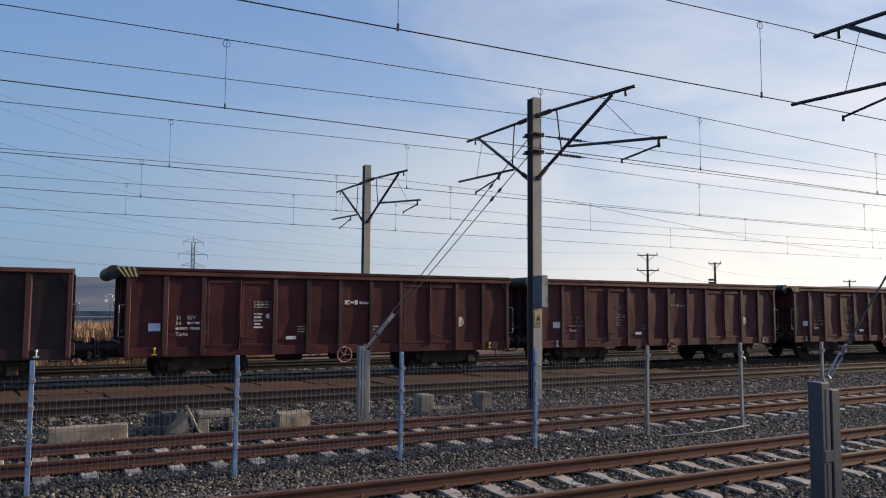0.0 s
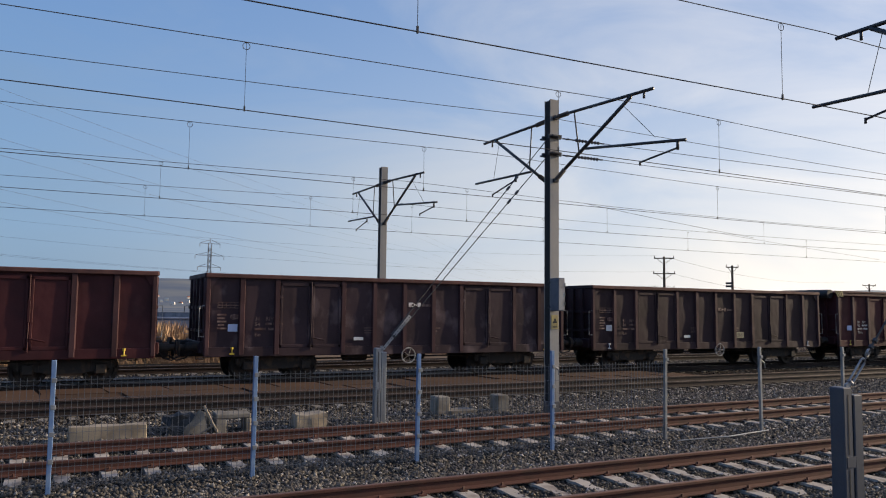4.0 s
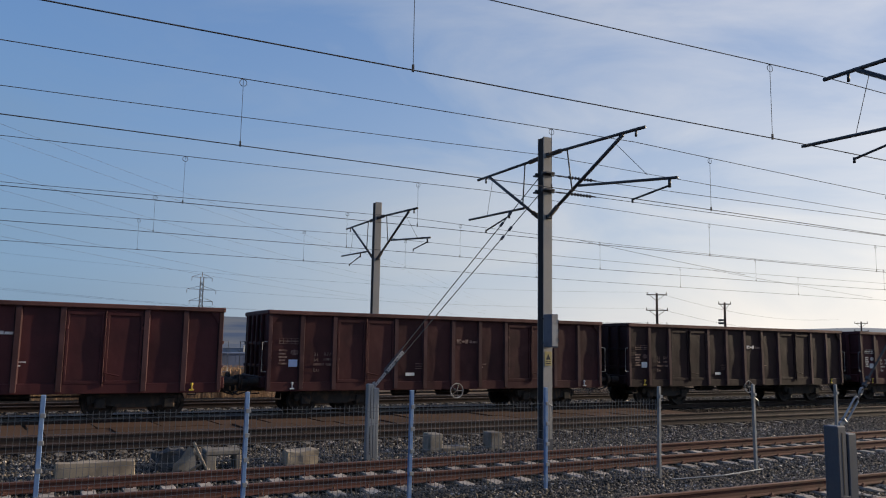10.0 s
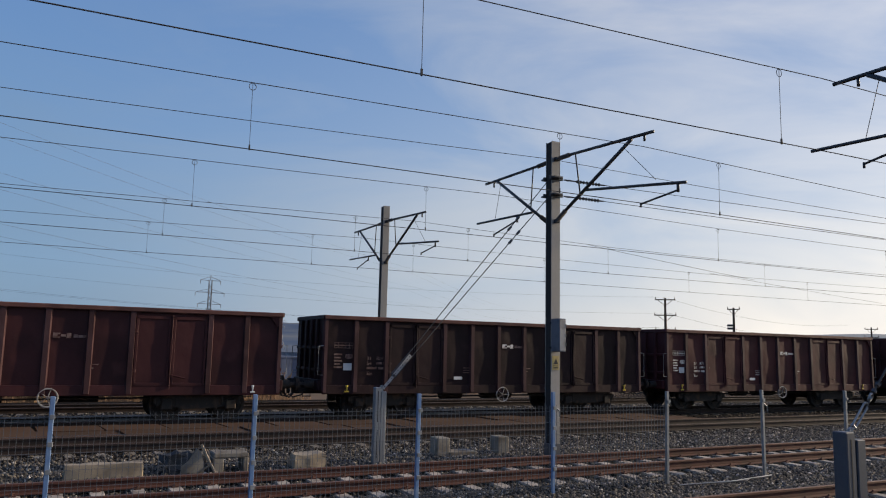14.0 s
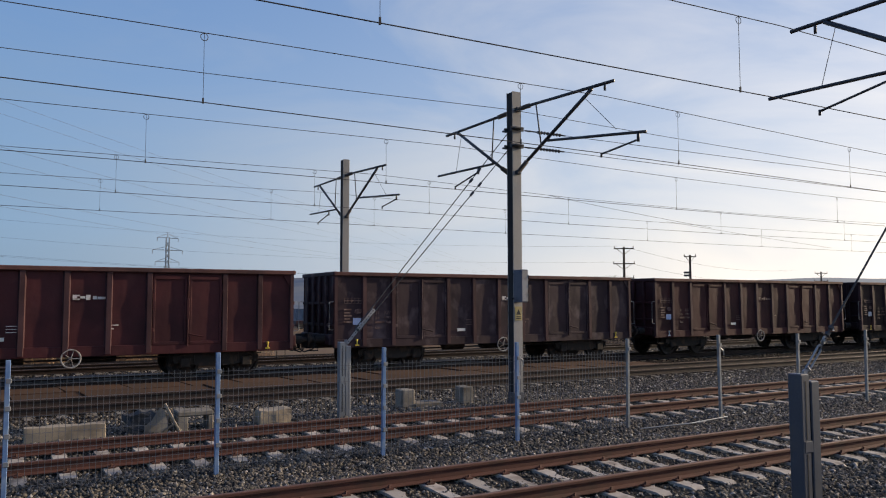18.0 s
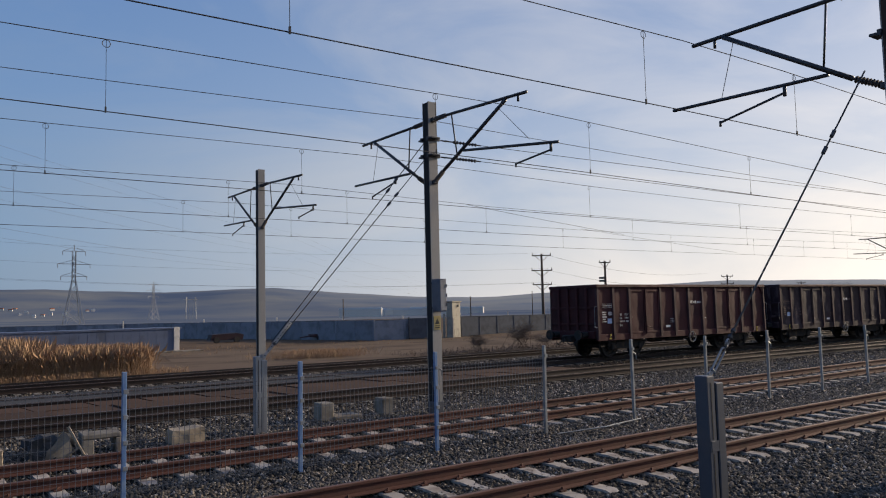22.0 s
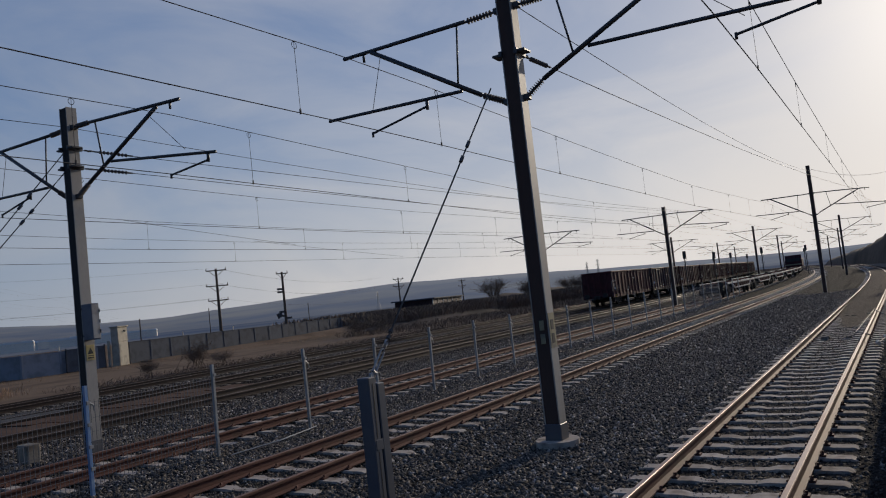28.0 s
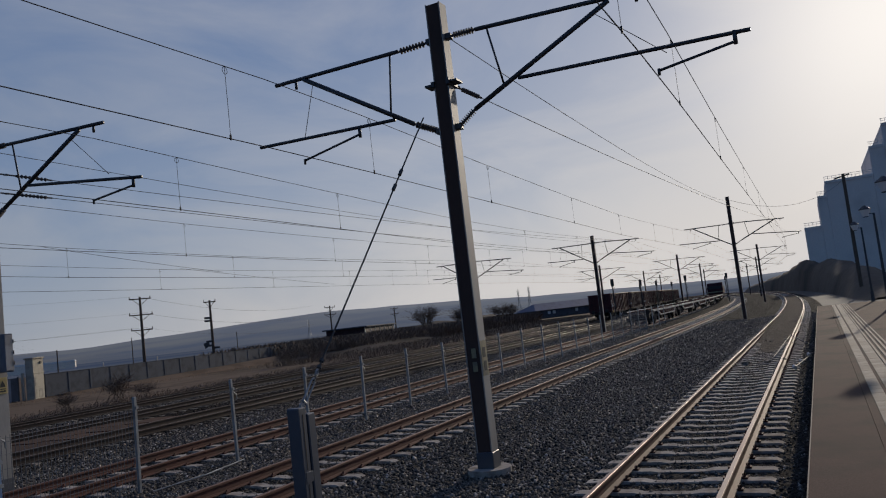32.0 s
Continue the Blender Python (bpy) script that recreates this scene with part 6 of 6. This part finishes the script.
for az in azs:
    el = float(np.interp(az, [a for a, _ in RIDGE], [e for _, e in RIDGE]))
    el += 0.05 * noise.noise((az * 0.35, 1.7, 0.0)) + 0.03 * noise.noise((az * 1.1, 4.7, 0.0))
    for dist, share in ((270, -0.02), (1500, -0.02), (1750, 0.22), (2050, 0.55), (2350, 0.85), (2600, 1.0), (3000, 0.9)):
        h = 2600 * math.tan(radians(el)) * share
        h += (0 if share in (-0.02, 1.0) else 10 * noise.noise((az * 0.12, dist * 0.003, 2.0)))
        v.append((dist * math.sin(radians(az)), dist * math.cos(radians(az)), h + 2.2 * dist / 2600 - 0.4 if share > 0 else -0.36))
f = [(i * 7 + k, i * 7 + k + 1, i * 7 + 8 + k, i * 7 + 7 + k) for i in range(len(azs) - 1) for k in range(6)]
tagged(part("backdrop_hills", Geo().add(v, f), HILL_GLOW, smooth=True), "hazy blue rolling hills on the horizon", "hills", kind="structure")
# far village: tiny pale houses at the hills' foot
rv = random.Random(5)
for i in range(34):
    az = rv.uniform(3.5, 10.5) if i < 20 else rv.uniform(28, 37)
    dist = rv.uniform(1150, 1450) if i < 20 else rv.uniform(360, 520)
    size = rv.uniform(5, 9) if i < 20 else rv.uniform(8, 26)
    h = rv.uniform(3, 5) if i < 20 else rv.uniform(3.2, 4.2)
    if i < 20:
        dist = rv.uniform(1570, 1790)
    z = 88 * 0.22 * (dist - 1500) / 250 if i < 20 else -0.4
    hs = thing("distant_house" if i < 20 else "distant_hall", "tiny pale house at the foot of the hills" if i < 20 else "distant long hall with a white roof", "house", pose(dist * math.sin(radians(az)), dist * math.cos(radians(az)), z, 0, 0, -az + rv.uniform(-20, 20)), "distant houses")
    part("wall", Geo().box(-size / 2, size / 2, -3, 3, -2 if i < 20 else 0, h), WHITE, hs)
    part("roof", Geo().prism([(-size / 2 - 0.3, h), (size / 2 + 0.3, h), (size / 2 - 0.5, h + (1.6 if i < 20 else 0.8)), (-size / 2 + 0.5, h + (1.6 if i < 20 else 0.8))], "y", -3.3, 3.3), BRICK_RED if i % 3 == 0 and i < 20 else LIGHT_PANEL, hs)

# ---- reeds, scrub and bare trees ----


def blades(name, label, count, place, height, width, mat, seed, lean=0.25, forks=1):
    """Many thin upright blades, joined: nobody could count them."""
    r = np.random.RandomState(seed)
    pts = place(r, count)
    h = height * r.uniform(0.55, 1.15, count)
    a = r.uniform(0, math.pi, count)
    lx, ly = r.normal(0, lean, count) * h * 0.5, r.normal(0, lean, count) * h * 0.5
    dx, dy = np.cos(a) * width, np.sin(a) * width
    x, y, z = pts
    v = np.stack([
        np.stack([x - dx, y - dy, z], 1), np.stack([x + dx, y + dy, z], 1),
        np.stack([x + lx * 0.5 + dx * 0.8, y + ly * 0.5 + dy * 0.8, z + h * 0.6], 1), np.stack([x + lx * 0.5 - dx * 0.8, y + ly * 0.5 - dy * 0.8, z + h * 0.6], 1),
        np.stack([x + lx + dx * 1.6, y + ly + dy * 1.6, z + h * 0.88], 1), np.stack([x + lx * 1.1, y + ly * 1.1, z + h], 1), np.stack([x + lx - dx * 0.3, y + ly - dy * 0.3, z + h * 0.8], 1)], 1).reshape(-1, 3)
    n = np.arange(count)[:, None] * 7
    f = np.concatenate([n + np.array([[0, 1, 2, 3]]), n + np.array([[3, 2, 4, 6]]), n + np.array([[6, 4, 5, 5]])], 1).reshape(-1, 4)
    faces = [tuple(q[:3]) if q[2] == q[3] else tuple(q) for q in f.tolist()]
    me = bpy.data.meshes.new(name)
    me.from_pydata(v.tolist(), [], faces)
    me.materials.append(mat)
    return tagged(new(name, me), label, "grass", kind="stuff")


blades("reed_bed", "tall dry golden-brown reeds beside the yard", 30000, lambda r, n: (r.uniform(-18, 5.0, n), 37.5 + r.beta(1.2, 1.6, n) * 8, np.full(n, -0.45)), 1.75, 0.0055, REED, 3, 0.34)
blades("reed_bed", "lower dry golden-brown reeds beside the yard", 20000, lambda r, n: (3.0 + 6.8 * r.beta(1.0, 1.5, n), 37.4 + r.beta(1.2, 1.8, n) * 6, np.full(n, -0.45)), 1.35, 0.0055, REED, 13, 0.38)
blades("reed_bed", "low dry rust-brown grass beside the yard", 4500, lambda r, n: (r.uniform(-30, 11, n), 36.2 + r.beta(1.1, 2.0, n) * 3.5, np.full(n, -0.45)), 0.35, 0.008, REED, 4, 0.5)
blades("reed_bed", "patch of dry orange-brown grass on the soil", 2600, lambda r, n: (r.normal(20.3, 1.5, n), r.normal(42.5, 0.9, n), np.full(n, -0.42)), 0.5, 0.006, REED, 9, 0.5)
blades("dry_scrub", "sparse dry grass on the soil beyond the tracks", 3500, lambda r, n: (r.uniform(-20, 95, n), r.uniform(52, 66, n), np.full(n, -0.45)), 0.22, 0.012, REED, 6, 0.6)


blades("dry_scrub", "low brown weeds along the farthest track", 7000, lambda r, n: (r.uniform(24, 62, n), 34.6 + r.beta(1.0, 2.4, n) * 7, np.full(n, -0.45)), 0.32, 0.008, TWIG, 16, 0.7)


def on_bank(r, n):
    i = r.uniform(0, 22, n)
    return 74 + 9 * i + r.normal(0, 3, n), 53 + 1.2 * i + 0.07 * i * i + r.normal(0, 2.5, n), np.full(n, 0.3)


blades("dry_scrub", "dark leafless scrub on the bank", 14000, on_bank, 1.5, 0.02, TWIG, 11, 0.8)
blades("dry_scrub", "dense dark brown scrub between the wall and the yard", 34000, lambda r, n: (r.uniform(80, 158, n), 54 + r.uniform(0, 24, n), np.full(n, -0.45)), 2.1, 0.03, TWIG, 14, 0.5)
blades("dry_scrub", "low brown scrub along the far yard track", 9000, lambda r, n: (r.uniform(60, 150, n), 36 + r.uniform(0, 14, n), np.full(n, -0.45)), 0.6, 0.02, TWIG, 15, 0.7)


def bush(x, y, h, w, seed, label="leafless dark shrub beside the tracks", name="shrub"):
    r = random.Random(seed)
    b = thing(name, label, "shrub" if name == "shrub" else "tree", pose(x, y, -0.45))
    g, fine = Geo(), Geo()
    trunk = h * (0.35 if name != "shrub" else 0.02)
    if name != "shrub":
        part("trunk", Geo().tube((0, 0, 0), (0, 0, trunk), h * 0.03, 7, h * 0.02), WOOD_POLE, b)
    for i in range(26 if name != "shrub" else 30):
        a = r.uniform(0, 6.283)
        q = Vector((math.cos(a) * w * r.uniform(0.25, 0.6), math.sin(a) * w * r.uniform(0.25, 0.6), trunk + (h - trunk) * r.uniform(0.45, 0.85)))
        p = Vector((0, 0, trunk * r.uniform(0.8, 1.0))) if name != "shrub" else Vector((r.gauss(0, 0.3) * w, r.gauss(0, 0.3) * w, 0))
        g.tube(p, q, h * (0.010 if name != "shrub" else 0.006), 4, h * 0.004)
        for j in range(10):
            s = p.lerp(q, r.uniform(0.45, 1.0))
            e = s + Vector((r.gauss(0, 0.28) * w, r.gauss(0, 0.28) * w, r.uniform(-0.02, 0.26) * h))
            fine.tube(s, e, h * 0.004, 3, h * 0.0015)
            for k in range(4):
                s2 = s.lerp(e, r.uniform(0.3, 1))
                fine.tube(s2, s2 + Vector((r.gauss(0, 0.10) * w, r.gauss(0, 0.10) * w, r.uniform(0, 0.13) * h)), h * 0.0025, 3, h * 0.001)
    part("crown", g.add(fine.v, fine.f), TWIG, b, "bare twiggy crown")
    return b


bush(33.5, 39.0, 1.9, 1.3, 1)
bush(30.2, 39.5, 1.2, 1.0, 2)
bush(36.5, 40.0, 1.0, 1.2, 3)
bush(60, 46.5, 2.0, 2.2, 4)
bush(64.5, 47, 1.6, 2.0, 5)
for i in range(14):
    bush(78 + i * 10 + random.uniform(-3, 3), 56 + i * 2.2 + random.uniform(-3, 3), random.uniform(2.0, 3.2), random.uniform(2, 3.2), 20 + i)
bush(126, 66, 5.6, 4.2, 40, "bare round tree on the bank", "bare_tree")
bush(150, 70, 4.5, 4.0, 41, "bare small tree on the bank", "bare_tree")
bush(182, 74, 5.0, 4.5, 42, "bare small tree on the bank", "bare_tree")
long_hall = thing("low_hall", "long low dark hall with a pale eave on the bank", "building", pose(100, 63, 1.6, 0, 0, 20))
part("wall", Geo().box(0, 26, 0, 6, -2.5, 1.0), SOOTY, long_hall)
part("roof", Geo().box(-0.5, 26.5, -0.5, 6.5, 1.0, 1.2, 0.05), WALL_GREY, long_hall)
for k in range(7):
    part("bay_post", Geo().box(k * 4.0, k * 4.0 + 0.2, -0.1, 0.0, -2.5, 1.0), FAR_WALL, long_hall)

hall = thing("roofed_hall", "long dark hall with a blue hipped roof behind scrub", "building", pose(163, 57.5, 0.0, 0, 0, -36))
part("wall", Geo().box(0, 19, 0, 8, 0, 1.9, 0.05), WALL_GREY, hall)
part("roof", Geo().add([(-0.5, -0.5, 1.9), (19.5, -0.5, 1.9), (19.5, 8.5, 1.9), (-0.5, 8.5, 1.9), (2.5, 4, 3.5), (18.5, 4, 3.5)], [(0, 1, 5, 4), (1, 2, 5), (2, 3, 4, 5), (3, 0, 4), (3, 2, 1, 0)]), BLUE_ROOF, hall, "blue sheet roof")
for x in (3.2, 4.6, 11.0):
    part("window", Geo().box(x, x + 0.8, -0.04, 0.02, 0.9, 1.6, 0.02), LIGHT_PANEL, hall, "pale window")
bush(128, 59, 5.0, 3.6, 43, "bare tree above the scrub", "bare_tree")
bush(150, 58.5, 4.6, 3.4, 44, "bare tree above the scrub", "bare_tree")

# ---- parked flat wagons and a far locomotive ----


def flat_wagon(s):
    w = thing("flat_wagon", "parked empty container flat wagon with pale fish-belly sills", "freight wagon", spot(s, TRACKS["C"]), "parked flat wagons")
    for y in (-1.25, 1.25):
        y0, y1 = y - 0.05, y + 0.05
        part("side_sill", Geo().box(0.3, 13.2, y0, y1, 1.02, 1.18, 0.01), FLAT_GREY, w)
        part("lower_sill", Geo().prism([(2.2, 1.02), (3.2, 0.62), (10.3, 0.62), (11.3, 1.02), (11.0, 1.02), (10.1, 0.72), (3.4, 0.72), (2.5, 1.02)], "y", y0, y1), FLAT_GREY, w)
        g = Geo()
        for k in range(7):
            g.tube((3.4 + k, y, 0.70), (3.9 + k, y, 1.05), 0.04, 4).tube((3.9 + k, y, 1.05), (4.4 + k, y, 0.70), 0.04, 4)
        part("lattice", g, DULL_RED, w)
    for x in (0.35, 3.5, 6.75, 10.0, 13.15):
        part("cross_beam", Geo().box(x - 0.1, x + 0.1, -1.25, 1.25, 0.98, 1.14, 0.01), DULL_RED, w)
    for x in (0.3, 13.2):
        o = -1 if x < 1 else 1
        for y in (-0.87, 0.87):
            part("buffer", Geo().tube((x, y, 1.04), (x + o * 0.5, y, 1.04), 0.10, 8).tube((x + o * 0.5, y, 1.04), (x + o * 0.55, y, 1.04), 0.22, 12), DARK_STEEL, w)
    for x in (2.0, 11.5):
        bogie(w, x)
    return w


fw = flat_wagon(62.5)
for k in range(1, 6):
    copy_thing(fw, spot(62.5 + 14.2 * k, TRACKS["C"]))
loco = thing("locomotive", "far dark diesel locomotive with an orange stripe", "locomotive", spot(152, TRACKS["C"]))
part("body", Geo().box(0, 14, -1.4, 1.4, 1.2, 2.7, 0.15), BROWN, loco)
part("cab", Geo().prism([(0.3, 2.65), (3.8, 2.65), (3.6, 3.35), (0.6, 3.35)], "y", -1.35, 1.35), BROWN, loco)
part("stripe", Geo().box(-0.02, 0.0, -1.35, 1.35, 1.55, 1.75), FADED_YELLOW, loco)
part("front_window", Geo().box(-0.02, 0.0, -1.1, 1.1, 2.2, 2.75), BLACK, loco)
for x in (3.2, 10.8):
    bogie(loco, x)

# far signals among the masts
for s, y in ((95, 22.0), (118, 22.2), (126, 16.4), (140, 22.5), (150, 11.0), (158, 27.5), (176, 22.6), (190, 11.4)):
    sg = thing("signal", "dark railway signal on a slim post", "signal", plain_spot(s, y), "signals")
    part("post", Geo().tube((0, 0, -0.3), (0, 0, 4.6), 0.07, 6), TUBE, sg)
    part("head", Geo().box(-0.10, 0.10, -0.2, 0.2, 4.0, 4.9, 0.05), BLACK, sg)
    for y in (-0.17, 0.17):
        part("ladder_rail", Geo().tube((0.2, y, 0.2), (0.2, y, 4.3), 0.015, 4), TUBE, sg)

# ---- loose ballast stones near the camera ----


BED = [(-1.2, -0.6), (-0.2, -0.30), (0.4, -0.22), (4.1, -0.21), (4.6, -0.30), (6.2, -0.29), (6.7, -0.22), (10.2, -0.21), (10.7, -0.30), (11.2, -0.27), (11.6, -0.22), (15.0, -0.21), (15.5, -0.28), (16.9, -0.27), (17.6, -0.24), (18.2, -0.2), (34.6, -0.21)]


def loose_stones(name, count, x0, x1, y0, y1, z, low, high, seed, mat):
    r = np.random.RandomState(seed)
    c = np.stack([r.uniform(x0, x1, count), r.uniform(y0, y1, count), np.full(count, z)], 1)
    c[:, 2] = np.interp(c[:, 1], [p for p, _ in BED], [q for _, q in BED]) + z + r.uniform(-0.014, 0.010, count)
    c[:, 1] += np.interp(c[:, 0], SWAY_AT, SWAY) * np.clip((c[:, 1] - 3) / 9, 0, 1)
    size = r.uniform(low, high, count)
    base = np.array([(1, 0, 0), (-1, 0, 0), (0, 1, 0), (0, -1, 0), (0, 0, 1), (0, 0, -1)], float)
    j = base[None] + r.normal(0, 0.28, (count, 6, 3))
    j *= (size[:, None, None] * r.uniform(0.6, 1.25, (count, 1, 3)))
    a = r.uniform(0, 6.283, count)
    ca, sa = np.cos(a)[:, None], np.sin(a)[:, None]
    rot = np.stack([j[..., 0] * ca - j[..., 1] * sa, j[..., 0] * sa + j[..., 1] * ca, j[..., 2] * 0.8], -1)
    v = (rot + c[:, None]).reshape(-1, 3)
    tri = np.array([(0, 2, 4), (2, 1, 4), (1, 3, 4), (3, 0, 4), (2, 0, 5), (1, 2, 5), (3, 1, 5), (0, 3, 5)])
    f = (np.arange(count)[:, None, None] * 6 + tri[None]).reshape(-1, 3)
    me = bpy.data.meshes.new(name)
    me.vertices.add(len(v))
    me.vertices.foreach_set("co", v.ravel().astype(np.float32))
    me.loops.add(len(f) * 3)
    me.loops.foreach_set("vertex_index", f.ravel().astype(np.int32))
    me.polygons.add(len(f))
    me.polygons.foreach_set("loop_start", np.arange(0, len(f) * 3, 3, dtype=np.int32))
    me.update(calc_edges=True)
    me.materials.append(mat)
    return tagged(new(name, me), "loose grey crushed stones of the ballast", "ballast", kind="stuff")


for n, (count, x0, x1, y0, y1, low, high) in enumerate((
        (66000, -5.0, 24.0, 3.1, 7.2, 0.020, 0.045), (46000, 24.0, 62.0, 3.1, 7.2, 0.030, 0.060),
        (46000, -5.0, 22.0, 9.5, 12.1, 0.020, 0.045), (30000, 22.0, 60.0, 9.5, 12.1, 0.030, 0.060),
        (40000, -3.0, 30.0, 14.3, 18.2, 0.022, 0.05), (20000, 30.0, 62.0, 14.3, 18.0, 0.03, 0.06),
        (28000, -5.0, 30.0, 7.2, 9.5, 0.018, 0.034), (14000, 30.0, 60.0, 7.2, 9.5, 0.024, 0.04),
        (18000, -2.0, 30.0, 12.1, 14.3, 0.018, 0.034), (12000, 30.0, 60.0, 12.1, 14.3, 0.024, 0.04),
        (16000, -5.0, 50.0, 17.9, 20.4, 0.025, 0.055), (14000, -5.0, 46.0, 26.9, 31.6, 0.03, 0.06), (7000, 15.0, 50.0, 20.4, 26.9, 0.03, 0.055),
        (32000, -5.0, 40.0, 0.5, 3.1, 0.018, 0.032), (9000, 40.0, 62.0, 0.5, 3.1, 0.022, 0.038))):
    loose_stones("ballast_stones", count, x0, x1, y0, y1, 0.0, low, high, n + 1, YARD_STONES if 17.8 < y0 < 26 else STONE_MIX)

# ---- rods and odd stones beside the platform track ----
rods = thing("signal_rods", "thin rusty rods with white-capped ends across the rail", "rod", pose(26.5, 1.2, 0))
for p, q in (((8.0, 0.15, 0.04), (1.5, -0.88, -0.05)), ((8.0, 0.15, 0.04), (0.2, 0.42, -0.10)), ((0.2, 0.42, -0.10), (-2.2, -0.05, 0.03)), ((1.5, -0.88, -0.05), (-3.2, -0.30, -0.10))):
    part("rod", Geo().tube(p, q, 0.017, 5), WIRE, rods)
for c in ((1.7, -0.86, -0.06), (0.2, -0.62, -0.12), (-1.75, -0.44, -0.12), (-3.2, -0.30, -0.12)):
    part("end_cap", Geo().tube((c[0] - 0.09, c[1], c[2]), (c[0] + 0.09, c[1] + 0.04, c[2] + 0.03), 0.055, 7), WHITE, rods, "small white cap")
rr = random.Random(77)
for k in range(14):
    x, y, h = rr.uniform(24, 46), rr.uniform(1.5, 2.5), rr.uniform(0.07, 0.13)
    rough_block("loose_stone", "single loose pale stone on the sleepers", x, x + h * rr.uniform(1, 1.6), y, y + h, -0.2, -0.2 + h * 0.8, OLD_CONCRETE, rr.uniform(0, 90), 0, 0.08, 60 + k)

# ---- sleepers, laid last ----
for tr, key, a, b, (na, nb), mesh, clips in LAY:
    y = TRACKS[key]
    s, rest, iron = a, Geo(), Geo()
    turn = Matrix.Translation((0, -y, 0))
    base_v = [v.co.copy() for v in mesh.vertices]
    base_f = [tuple(p.vertices) for p in mesh.polygons]
    clip_v = [v.co.copy() for v in CLIP_MESH.vertices]
    clip_f = [tuple(p.vertices) for p in CLIP_MESH.polygons]
    while s < min(b, 300):
        m = turn @ spot(s, y) @ Matrix.Rotation(random.uniform(-0.012, 0.012), 4, "Z")
        if na <= s <= nb:
            part("sleeper", mesh, None, tr, at=m)
        elif s > -14:
            rest.add([tuple(m @ v) for v in base_v], base_f)
        if clips and clips[0] <= s <= clips[1]:
            iron.add([tuple(m @ v) for v in clip_v], clip_f)
        s += 0.6
    if rest.v:
        part("sleepers", rest, mesh.materials[0], tr)["kind"] = "stuff"
    if iron.v:
        part("rail_fastenings", iron, RUST, tr)["kind"] = "stuff"

motions()
